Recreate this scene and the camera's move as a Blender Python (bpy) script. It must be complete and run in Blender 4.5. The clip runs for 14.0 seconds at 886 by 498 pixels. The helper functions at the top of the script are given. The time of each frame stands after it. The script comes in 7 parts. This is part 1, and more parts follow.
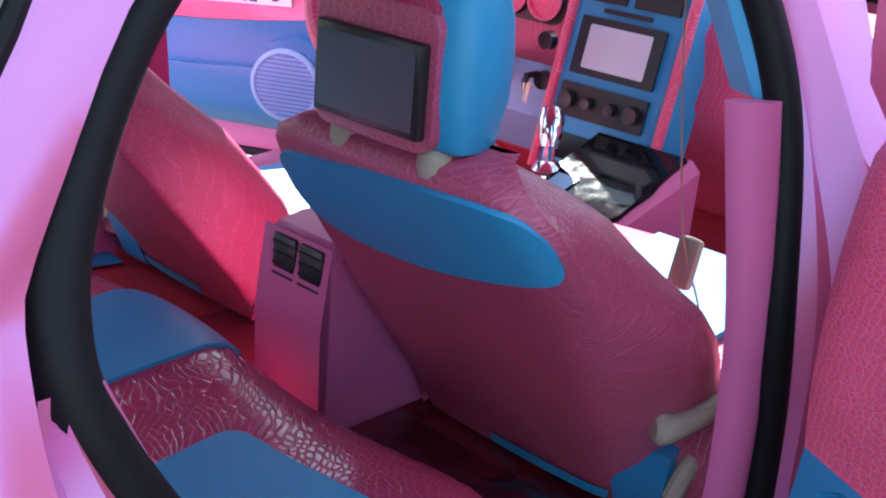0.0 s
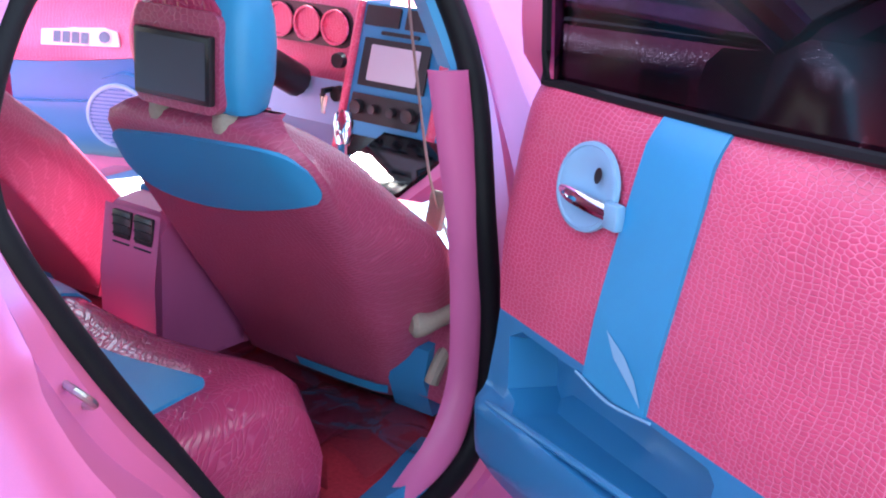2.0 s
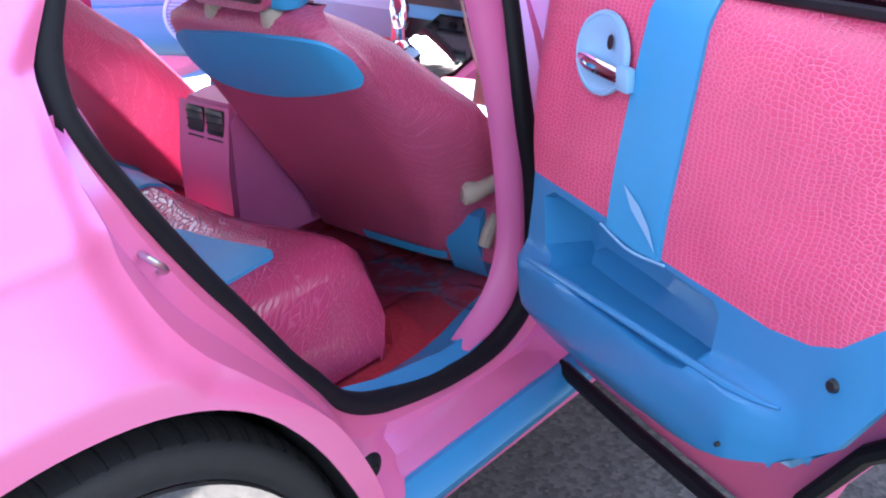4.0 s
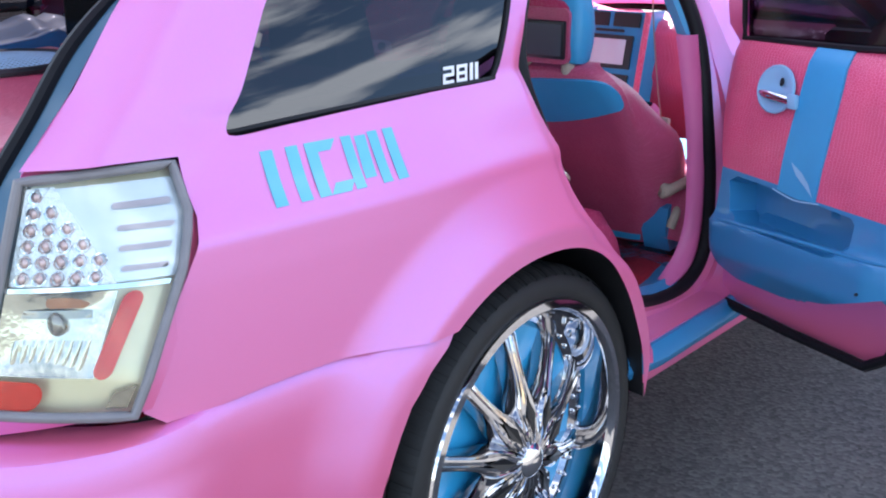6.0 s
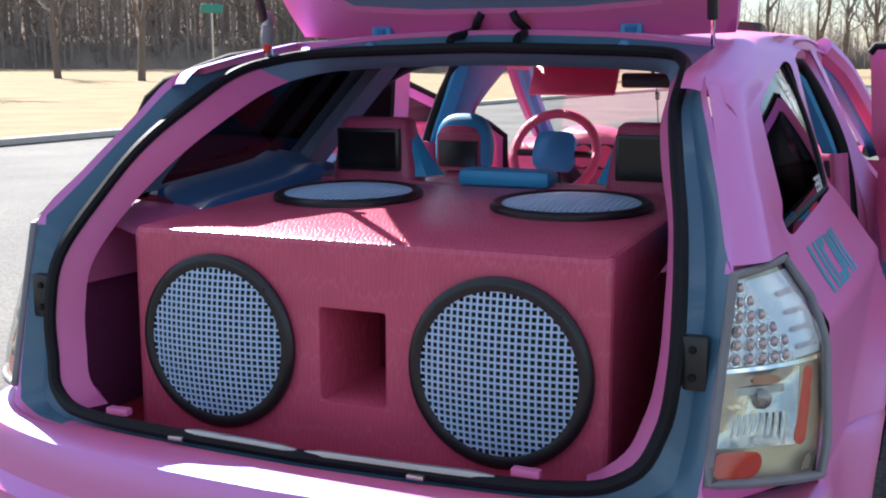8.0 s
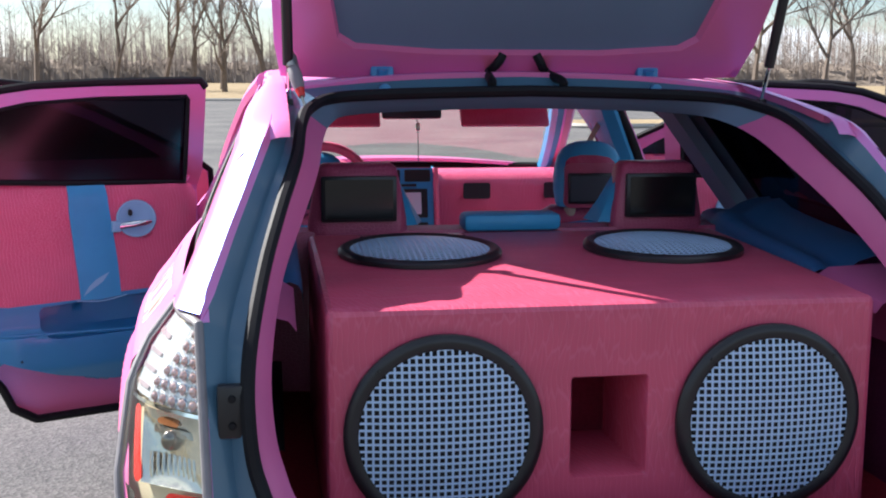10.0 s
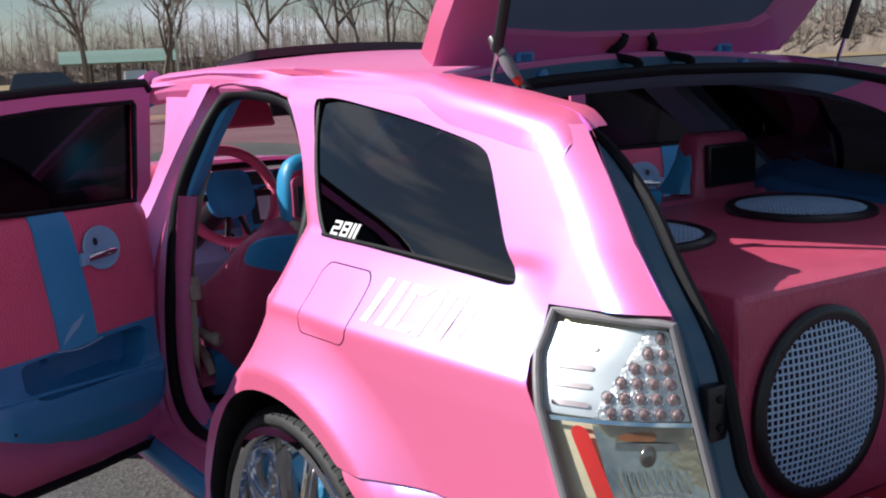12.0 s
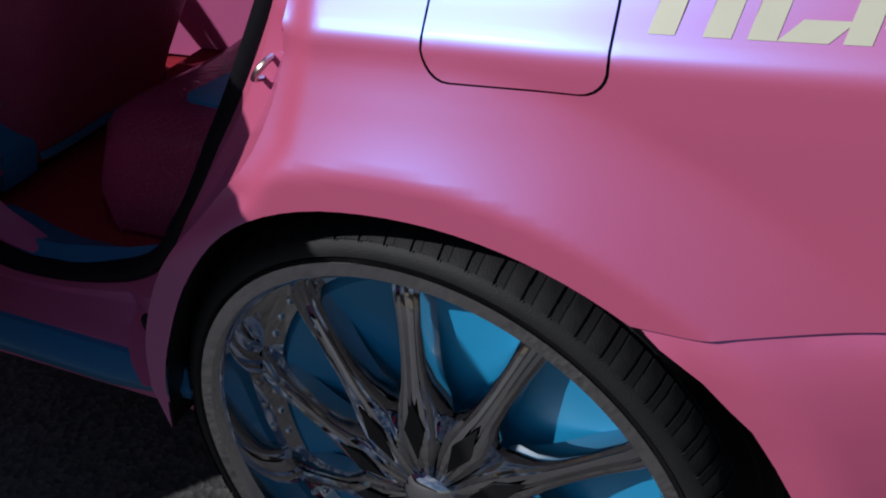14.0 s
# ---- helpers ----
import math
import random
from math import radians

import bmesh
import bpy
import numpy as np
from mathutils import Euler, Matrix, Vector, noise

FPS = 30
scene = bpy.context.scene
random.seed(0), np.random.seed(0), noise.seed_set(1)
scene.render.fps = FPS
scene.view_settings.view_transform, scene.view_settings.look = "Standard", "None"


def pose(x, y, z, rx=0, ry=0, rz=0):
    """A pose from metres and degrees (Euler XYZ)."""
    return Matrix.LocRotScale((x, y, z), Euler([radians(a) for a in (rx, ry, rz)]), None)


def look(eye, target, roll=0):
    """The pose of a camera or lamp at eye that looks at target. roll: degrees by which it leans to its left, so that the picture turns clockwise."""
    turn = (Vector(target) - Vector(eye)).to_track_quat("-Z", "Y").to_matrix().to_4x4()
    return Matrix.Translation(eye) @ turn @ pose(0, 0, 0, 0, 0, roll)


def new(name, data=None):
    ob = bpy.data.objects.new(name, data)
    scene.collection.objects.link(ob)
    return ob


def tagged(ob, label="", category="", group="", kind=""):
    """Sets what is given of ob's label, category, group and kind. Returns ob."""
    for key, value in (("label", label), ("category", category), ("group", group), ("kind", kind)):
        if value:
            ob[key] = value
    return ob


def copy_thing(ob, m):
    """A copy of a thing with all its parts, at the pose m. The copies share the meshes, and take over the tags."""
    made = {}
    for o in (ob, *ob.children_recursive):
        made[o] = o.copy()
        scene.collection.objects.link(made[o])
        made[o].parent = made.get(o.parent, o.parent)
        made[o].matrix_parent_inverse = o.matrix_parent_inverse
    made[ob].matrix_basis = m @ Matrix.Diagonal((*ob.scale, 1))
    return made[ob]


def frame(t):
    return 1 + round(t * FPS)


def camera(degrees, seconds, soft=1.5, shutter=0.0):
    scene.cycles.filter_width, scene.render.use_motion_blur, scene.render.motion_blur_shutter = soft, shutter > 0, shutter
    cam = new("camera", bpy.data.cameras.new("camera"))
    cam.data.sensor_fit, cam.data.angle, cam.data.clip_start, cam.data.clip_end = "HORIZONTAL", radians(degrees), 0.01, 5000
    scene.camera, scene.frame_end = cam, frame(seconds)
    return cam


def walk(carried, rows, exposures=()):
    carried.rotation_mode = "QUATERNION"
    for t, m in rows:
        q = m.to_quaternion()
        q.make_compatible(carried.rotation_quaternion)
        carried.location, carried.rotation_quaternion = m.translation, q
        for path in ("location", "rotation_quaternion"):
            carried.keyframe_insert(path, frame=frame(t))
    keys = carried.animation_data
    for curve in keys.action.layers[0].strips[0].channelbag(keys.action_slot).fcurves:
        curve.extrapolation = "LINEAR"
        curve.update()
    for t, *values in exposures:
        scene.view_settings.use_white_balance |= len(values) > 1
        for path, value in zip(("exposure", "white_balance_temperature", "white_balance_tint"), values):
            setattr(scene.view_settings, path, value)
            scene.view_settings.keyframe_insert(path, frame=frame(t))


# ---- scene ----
cam = camera(42.98, 14.0, soft=2.0)

ROWS = [
    (0.0, 1.278, 1.049, 1.530, 68.72, -4.71, 43.61),
    (0.5, 1.495, 0.839, 1.593, 70.87, -5.80, 39.40),
    (1.0, 1.777, 0.644, 1.587, 72.19, -5.83, 37.12),
    (1.5, 1.882, 0.531, 1.592, 71.37, -4.73, 35.12),
    (2.0, 1.691, 0.725, 1.539, 72.06, -3.53, 35.18),
    (2.5, 1.544, 0.983, 1.514, 70.49, -0.49, 30.48),
    (3.0, 1.465, 1.104, 1.474, 69.01, 1.89, 21.84),
    (3.5, 1.551, 0.959, 1.492, 69.32, 3.18, 27.20),
    (4.0, 1.857, 0.655, 1.577, 65.95, 1.50, 38.69),
    (4.2, 1.953, 0.528, 1.608, 65.93, 0.19, 41.13),
    (6.3, 2.142, -0.860, 1.581, 75.73, 0.10, 37.00),
    (6.5, 1.954, -0.971, 1.567, 77.23, 0.94, 34.69),
    (7.0, 1.592, -1.168, 1.561, 77.28, 1.49, 32.98),
    (7.5, 1.339, -1.367, 1.568, 78.95, 1.47, 31.21),
    (8.0, 1.005, -1.666, 1.564, 80.54, 0.05, 23.55),
    (8.2, 0.895, -1.696, 1.615, 79.55, 1.34, 21.41),
    (10.3, -0.833, -1.712, 1.633, 81.47, -0.32, -13.27),
    (10.5, -0.964, -1.652, 1.635, 81.33, -0.08, -15.68),
    (11.0, -1.336, -1.490, 1.638, 81.10, 0.42, -22.23),
    (11.5, -1.623, -1.298, 1.608, 81.40, 1.02, -27.21),
    (12.0, -1.944, -1.069, 1.647, 80.36, 2.46, -33.90),
    (12.5, -2.208, -0.783, 1.674, 79.09, 4.48, -41.69),
    (13.0, -2.199, -0.345, 1.651, 75.62, 6.63, -47.70),
    (13.5, -2.043, 0.061, 1.571, 69.85, 6.57, -52.12),
    (14.0, -1.807, 0.499, 1.555, 57.36, 7.48, -61.04),
]
walk(cam, [(r[0], pose(*r[1:])) for r in ROWS],
     exposures=[(0.0, 3.05, 6150, 3.0), (0.5, 3.45, 6171, 3.4), (1.0, 3.6, 6192, 3.8), (1.5, 3.55, 6256, 5.5), (2.0, 3.55, 6350, 8.0), (2.5, 3.5, 6350, 11.0), (3.0, 3.6, 6350, 11.0), (3.5, 3.8, 6350, 11.0), (4.2, 3.6, 6350, 11.0), (5.0, 3.2, 6331, 11.0), (6.3, 3.05, 6300, 11.0), (7.0, 2.6, 6291, 11.0), (7.5, 2.25, 6285, 11.0), (8.2, 1.8, 6276, 11.0), (10.3, 1.7, 6250, 11.0), (11.0, 1.5, 6250, 11.0), (11.4, 1.2, 6250, 11.0), (12.0, 0.6, 6250, 11.0), (13.0, -0.2, 5950, 12.0), (13.5, -0.6, 5925, 12.0), (14.0, -0.8, 5900, 12.0)])

# ---- world and sun ----
SUN = Vector((-0.605, 0.455, 0.63)).normalized()
SUN_EL = math.asin(SUN.z)
world = bpy.data.worlds.new("sky")
scene.world = world
world.use_nodes = True
wn, wl = world.node_tree.nodes, world.node_tree.links
sky = wn.new("ShaderNodeTexSky")
sky.sky_type, sky.sun_disc = "NISHITA", False
sky.sun_elevation, sky.sun_rotation = SUN_EL, math.atan2(SUN.x, SUN.y)
sky.dust_density, sky.ozone_density = 0.4, 3.0
wn["Background"].inputs["Strength"].default_value = 0.046
# thin broken cloud
wtc = wn.new("ShaderNodeTexCoord")
wmap = wn.new("ShaderNodeMapping")
wmap.inputs["Scale"].default_value = (0.7, 0.7, 4.2)
wnoise = wn.new("ShaderNodeTexNoise")
wnoise.inputs["Scale"].default_value, wnoise.inputs["Detail"].default_value = 4.2, 9
wramp = wn.new("ShaderNodeMapRange")
wramp.interpolation_type = "SMOOTHSTEP"
wramp.inputs["From Min"].default_value, wramp.inputs["From Max"].default_value = 0.47, 0.64
wramp.inputs["To Max"].default_value = 0.9
wmix = wn.new("ShaderNodeMix")
wmix.data_type = "RGBA"
wmix.inputs[7].default_value = (10.0, 10.6, 11.6, 1)
wl.new(wtc.outputs["Generated"], wmap.inputs["Vector"])
wl.new(wmap.outputs["Vector"], wnoise.inputs["Vector"])
wl.new(wnoise.outputs["Fac"], wramp.inputs["Value"])
wl.new(wramp.outputs["Result"], wmix.inputs[0])
wl.new(sky.outputs["Color"], wmix.inputs[6])
wl.new(wmix.outputs[2], wn["Background"].inputs["Color"])

sun_data = bpy.data.lights.new("sun", "SUN")
sun_data.energy, sun_data.angle, sun_data.color = 4.5, radians(0.6), (1.0, 0.95, 0.88)
sun = new("sun", sun_data)
sun.matrix_world = look(SUN * 50, (0, 0, 0))


# ---- materials ----
def material(name, color, rough=0.5, metal=0.0, spec=0.5, coat=0.0, coat_rough=0.1, noise_scale=0.0, vary=0.0, bump=0.0, bump_scale=0.0,
             rough_vary=0.0):
    """A principled material with colour variation at one scale and fine relief at another, in object metres."""
    mat = bpy.data.materials.new(name)
    mat.use_nodes = True
    nt = mat.node_tree
    b = nt.nodes["Principled BSDF"]
    b.inputs["Base Color"].default_value = (*color, 1)
    b.inputs["Roughness"].default_value = rough
    b.inputs["Metallic"].default_value = metal
    b.inputs["Specular IOR Level"].default_value = spec
    b.inputs["Coat Weight"].default_value = coat
    b.inputs["Coat Roughness"].default_value = coat_rough
    tc = nt.nodes.new("ShaderNodeTexCoord")
    if noise_scale:
        n = nt.nodes.new("ShaderNodeTexNoise")
        n.inputs["Scale"].default_value, n.inputs["Detail"].default_value = noise_scale, 6
        nt.links.new(tc.outputs["Object"], n.inputs["Vector"])
        if vary:
            mix = nt.nodes.new("ShaderNodeMix")
            mix.data_type = "RGBA"
            mix.inputs[6].default_value = (*[c * (1 - vary) for c in color], 1)
            mix.inputs[7].default_value = (*[min(1, c * (1 + vary)) for c in color], 1)
            nt.links.new(n.outputs["Fac"], mix.inputs[0])
            nt.links.new(mix.outputs[2], b.inputs["Base Color"])
        if rough_vary:
            mr = nt.nodes.new("ShaderNodeMapRange")
            mr.inputs["From Min"].default_value, mr.inputs["From Max"].default_value = 0.3, 0.7
            mr.inputs["To Min"].default_value, mr.inputs["To Max"].default_value = max(0.02, rough - rough_vary), rough + rough_vary
            nt.links.new(n.outputs["Fac"], mr.inputs["Value"])
            nt.links.new(mr.outputs["Result"], b.inputs["Roughness"])
    if bump:
        n2 = nt.nodes.new("ShaderNodeTexNoise")
        n2.inputs["Scale"].default_value, n2.inputs["Detail"].default_value = bump_scale, 4
        nt.links.new(tc.outputs["Object"], n2.inputs["Vector"])
        bp = nt.nodes.new("ShaderNodeBump")
        bp.inputs["Strength"].default_value, bp.inputs["Distance"].default_value = 1.0, bump
        nt.links.new(n2.outputs["Fac"], bp.inputs["Height"])
        nt.links.new(bp.outputs["Normal"], b.inputs["Normal"])
    return mat


def croc(name, color, seam, cell=(0.010, 0.0065), across=(1.0, 0.0, 0.0), up=(0.0, 0.0, 1.0), rough=0.32, depth=0.0012, random_shift=0.55, sway=0.045):
    """Embossed crocodile-pattern vinyl: rows of swollen scales between paler grooves, laid along two directions."""
    mat = material(name, color, rough, spec=0.55)
    nt = mat.node_tree
    b = nt.nodes["Principled BSDF"]
    tc = nt.nodes.new("ShaderNodeTexCoord")
    warp = nt.nodes.new("ShaderNodeTexNoise")
    warp.inputs["Scale"].default_value, warp.inputs["Detail"].default_value = 7.0, 2
    nt.links.new(tc.outputs["Object"], warp.inputs["Vector"])
    add = nt.nodes.new("ShaderNodeMix")
    add.data_type, add.blend_type = "RGBA", "LINEAR_LIGHT"
    add.inputs[0].default_value = sway
    nt.links.new(tc.outputs["Object"], add.inputs[6])
    nt.links.new(warp.outputs["Color"], add.inputs[7])
    flat = nt.nodes.new("ShaderNodeCombineXYZ")
    for k, (d, c) in enumerate(((across, cell[0]), (up, cell[1]))):
        dot = nt.nodes.new("ShaderNodeVectorMath")
        dot.operation = "DOT_PRODUCT"
        dot.inputs[1].default_value = [q / c for q in d]
        nt.links.new(add.outputs[2], dot.inputs[0])
        nt.links.new(dot.outputs["Value"], flat.inputs[k])
    vo = nt.nodes.new("ShaderNodeTexVoronoi")
    vo.voronoi_dimensions = "2D"
    vo.feature = "DISTANCE_TO_EDGE"
    vo.inputs["Scale"].default_value = 1.0
    nt.links.new(flat.outputs[0], vo.inputs["Vector"])
    wild = nt.nodes.new("ShaderNodeTexNoise")
    wild.inputs["Scale"].default_value, wild.inputs["Detail"].default_value = 5.0, 1
    nt.links.new(tc.outputs["Object"], wild.inputs["Vector"])
    wr = nt.nodes.new("ShaderNodeMapRange")
    wr.inputs["From Min"].default_value, wr.inputs["From Max"].default_value = 0.38, 0.62
    wr.inputs["To Min"].default_value, wr.inputs["To Max"].default_value = random_shift * 0.55, min(1.0, random_shift * 2)
    nt.links.new(wild.outputs["Fac"], wr.inputs["Value"])
    nt.links.new(wr.outputs["Result"], vo.inputs["Randomness"])
    ramp = nt.nodes.new("ShaderNodeValToRGB")
    ramp.color_ramp.elements[0].position, ramp.color_ramp.elements[1].position = 0.015, 0.09
    ramp.color_ramp.elements[0].color, ramp.color_ramp.elements[1].color = (*seam, 1), (*color, 1)
    nt.links.new(vo.outputs["Distance"], ramp.inputs["Fac"])
    big = nt.nodes.new("ShaderNodeTexNoise")
    big.inputs["Scale"].default_value = 9.0
    nt.links.new(tc.outputs["Object"], big.inputs["Vector"])
    dark = nt.nodes.new("ShaderNodeMix")
    dark.data_type, dark.blend_type = "RGBA", "MULTIPLY"
    dark.inputs[0].default_value = 0.25
    nt.links.new(ramp.outputs["Color"], dark.inputs[6])
    nt.links.new(big.outputs["Fac"], dark.inputs[7])
    nt.links.new(dark.outputs[2], b.inputs["Base Color"])
    hr = nt.nodes.new("ShaderNodeMapRange")
    hr.interpolation_type = "SMOOTHSTEP"
    hr.inputs["From Max"].default_value = 0.2
    nt.links.new(vo.outputs["Distance"], hr.inputs["Value"])
    bp = nt.nodes.new("ShaderNodeBump")
    bp.inputs["Strength"].default_value, bp.inputs["Distance"].default_value = 1.0, depth
    nt.links.new(hr.outputs["Result"], bp.inputs["Height"])
    nt.links.new(bp.outputs["Normal"], b.inputs["Normal"])
    return mat


def sheet_glass(name, tint, ior=1.5, rough=0.0):
    """A thin pane: it lets tinted light straight through and mirrors by Fresnel."""
    mat = bpy.data.materials.new(name)
    mat.use_nodes = True
    nt = mat.node_tree
    nt.nodes.remove(nt.nodes["Principled BSDF"])
    tr = nt.nodes.new("ShaderNodeBsdfTransparent")
    tr.inputs["Color"].default_value = (*tint, 1)
    gl = nt.nodes.new("ShaderNodeBsdfGlossy")
    gl.inputs["Roughness"].default_value = rough
    face = nt.nodes.new("ShaderNodeLayerWeight")
    rise = nt.nodes.new("ShaderNodeMath")
    rise.operation = "POWER"
    rise.inputs[1].default_value = 5.0
    f0 = ((ior - 1) / (ior + 1)) ** 2
    fr = nt.nodes.new("ShaderNodeMath")
    fr.operation = "MULTIPLY_ADD"
    fr.inputs[1].default_value, fr.inputs[2].default_value = 1 - f0, f0
    nt.links.new(face.outputs["Facing"], rise.inputs[0])
    nt.links.new(rise.outputs[0], fr.inputs[0])
    mix = nt.nodes.new("ShaderNodeMixShader")
    nt.links.new(fr.outputs[0], mix.inputs["Fac"])
    nt.links.new(tr.outputs[0], mix.inputs[1])
    nt.links.new(gl.outputs[0], mix.inputs[2])
    nt.links.new(mix.outputs[0], nt.nodes["Material Output"].inputs["Surface"])
    return mat


PAINT = material("pearl_pink_paint", (0.93, 0.160, 0.275), 0.45, spec=0.1, coat=0.22, coat_rough=0.08, noise_scale=900, vary=0.10, rough_vary=0.05)
# blue-violet pearl flakes: a broad tinted gloss over the pink
pt = PAINT.node_tree
flake = pt.nodes.new("ShaderNodeBsdfGlossy")
flake.inputs["Color"].default_value = (0.13, 0.40, 1.0, 1)
flake.inputs["Roughness"].default_value = 0.39
pearl = pt.nodes.new("ShaderNodeMixShader")
pearl.inputs["Fac"].default_value = 0.32
pt.links.new(pt.nodes["Principled BSDF"].outputs[0], pearl.inputs[1])
pt.links.new(flake.outputs[0], pearl.inputs[2])
pt.links.new(pearl.outputs[0], pt.nodes["Material Output"].inputs["Surface"])
CROC_LOOK = dict(cell=(0.0108, 0.0058), up=(0.0, 0.0, 1.0), random_shift=0.55, sway=0.026, depth=0.0006)
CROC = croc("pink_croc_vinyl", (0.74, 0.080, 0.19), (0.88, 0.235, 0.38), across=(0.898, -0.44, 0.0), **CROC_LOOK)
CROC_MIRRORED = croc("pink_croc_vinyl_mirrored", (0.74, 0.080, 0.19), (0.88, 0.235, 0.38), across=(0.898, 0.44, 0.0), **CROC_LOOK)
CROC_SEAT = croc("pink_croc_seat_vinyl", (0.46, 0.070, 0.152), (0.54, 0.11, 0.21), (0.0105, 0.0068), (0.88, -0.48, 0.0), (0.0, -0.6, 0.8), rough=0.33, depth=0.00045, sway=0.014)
CROC_BOX = croc("pink_croc_box_vinyl", (0.61, 0.085, 0.160), (0.65, 0.115, 0.205), (0.0095, 0.05), (0.94, 0.34, 0.0), (0.0, -0.7, 0.7), rough=0.3, depth=0.0005, sway=0.02)
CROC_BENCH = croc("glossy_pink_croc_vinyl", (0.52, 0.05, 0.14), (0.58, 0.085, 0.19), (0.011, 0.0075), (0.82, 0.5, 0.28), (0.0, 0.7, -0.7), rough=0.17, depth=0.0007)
BLUE = material("sky_blue_vinyl", (0.035, 0.29, 0.54), 0.42, noise_scale=14, vary=0.10, bump=0.0003, bump_scale=700, rough_vary=0.05)
BLUE_PLASTIC = material("painted_blue_plastic", (0.03, 0.20, 0.41), 0.38, noise_scale=6, vary=0.08, bump=0.00015, bump_scale=900, coat=0.2)
PINK_PLASTIC = material("painted_pink_plastic", (0.58, 0.13, 0.31), 0.42, noise_scale=8, vary=0.07, bump=0.00015, bump_scale=900)
RUBBER = material("black_rubber", (0.007, 0.007, 0.009), 0.55, spec=0.2, noise_scale=40, vary=0.3, bump=0.0003, bump_scale=300)
BLACK = material("black_plastic", (0.012, 0.012, 0.014), 0.35, noise_scale=30, vary=0.3, bump=0.0001, bump_scale=900)
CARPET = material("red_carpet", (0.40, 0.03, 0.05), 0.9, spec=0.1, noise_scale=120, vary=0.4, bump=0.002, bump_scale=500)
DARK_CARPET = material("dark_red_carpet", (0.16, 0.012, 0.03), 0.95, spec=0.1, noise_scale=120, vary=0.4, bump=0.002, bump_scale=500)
CARGO_FELT = material("dark_purple_felt", (0.17, 0.035, 0.10), 0.9, spec=0.1, noise_scale=120, vary=0.3, bump=0.001, bump_scale=500)
CHROME = material("chrome", (0.86, 0.86, 0.88), 0.06, metal=1.0, noise_scale=8, rough_vary=0.03)
BEIGE = material("beige_webbing", (0.36, 0.30, 0.24), 0.7, noise_scale=200, vary=0.15, bump=0.0004, bump_scale=900)
DARK_CHROME = material("smoked_chrome", (0.62, 0.62, 0.64), 0.05, metal=1.0, noise_scale=8, rough_vary=0.04)
DISC_BLUE = material("bright_blue_disc_paint", (0.03, 0.33, 0.62), 0.35, noise_scale=9, vary=0.12, coat=0.5)
TYRE = material("tyre_rubber", (0.013, 0.013, 0.014), 0.65, noise_scale=30, vary=0.35, bump=0.0006, bump_scale=400)
TINT = sheet_glass("tinted_glass", (0.020, 0.019, 0.024), 1.85)
NAVY = material("navy_blue_plastic", (0.022, 0.10, 0.24), 0.5, noise_scale=6, vary=0.1, coat=0.08)
JAMB_BLUE = material("slate_blue_jamb_paint", (0.055, 0.13, 0.195), 0.38, noise_scale=6, vary=0.1, coat=0.3)
LINER = material("grey_blue_liner", (0.12, 0.18, 0.26), 0.6, noise_scale=5, vary=0.1, bump=0.0003, bump_scale=600)
DOOR_TINT = sheet_glass("matt_tint_film_glass", (0.012, 0.011, 0.020), 1.48, 0.16)
CLEAR = sheet_glass("clear_glass", (0.86, 0.92, 0.90))
# base lifted to slate blue-grey, standing in for sky reflected in the dark screen
MONITOR = material("matt_screen", (0.05, 0.058, 0.075), 0.38, spec=0.5, noise_scale=4, rough_vary=0.03)
PLATE_BLACK = material("black_plate", (0.008, 0.008, 0.010), 0.05, spec=0.35, noise_scale=30, rough_vary=0.08)
SCREEN = material("dark_screen", (0.006, 0.007, 0.008), 0.12, spec=0.5, noise_scale=4, rough_vary=0.03)
GRILLE = material("pale_blue_enamel_mesh", (0.42, 0.58, 0.78), 0.3, noise_scale=30, vary=0.1, coat=0.4)
CONE = material("black_speaker_cone", (0.01, 0.011, 0.014), 0.6, noise_scale=30, vary=0.4)
LENS_RED = material("red_lens", (0.62, 0.02, 0.012), 0.2, noise_scale=60, vary=0.2, coat=0.2, coat_rough=0.03)
CREAM = material("lamp_housing_gold", (0.80, 0.68, 0.47), 0.30, metal=0.35, noise_scale=25, vary=0.12, bump=0.0006, bump_scale=30)
OPTIC = material("fluted_chrome_optic", (0.66, 0.60, 0.52), 0.13, metal=0.92, noise_scale=40, vary=0.25, bump=0.0012, bump_scale=60)
LAMP_DARK = material("smoky_lamp_optic", (0.36, 0.31, 0.27), 0.15, metal=0.85, noise_scale=60, vary=0.4, bump=0.002, bump_scale=60)
ROSY_GREY = material("rosy_grey_slot", (0.50, 0.40, 0.43), 0.3, metal=0.3, noise_scale=40, vary=0.2)
AMBER = material("amber_bulb_glass", (0.36, 0.13, 0.05), 0.15, metal=0.4, noise_scale=40, vary=0.3)
WEDGE = material("bright_reflector", (0.80, 0.80, 0.84), 0.25, metal=0.45, noise_scale=30, vary=0.08)
LAMP_BULB = material("led_rosy_glass", (0.68, 0.44, 0.42), 0.08, metal=0.6, coat=1.0, coat_rough=0.02, noise_scale=50, vary=0.2)
GREY_TRIM = material("grey_gasket", (0.19, 0.18, 0.19), 0.45, noise_scale=30, vary=0.2, bump=0.0002, bump_scale=500)
WHITE_VINYL = material("white_vinyl", (0.75, 0.75, 0.76), 0.4, noise_scale=40, vary=0.08)
PALE_BLUE = material("pale_blue_plastic", (0.24, 0.46, 0.66), 0.35, noise_scale=20, vary=0.06)
STEEL = material("zinc_steel", (0.55, 0.52, 0.45), 0.3, metal=1.0, noise_scale=60, vary=0.2)
SILVER = material("silvered_reflector", (0.80, 0.78, 0.80), 0.22, metal=0.7, noise_scale=90, vary=0.15, bump=0.003, bump_scale=160)
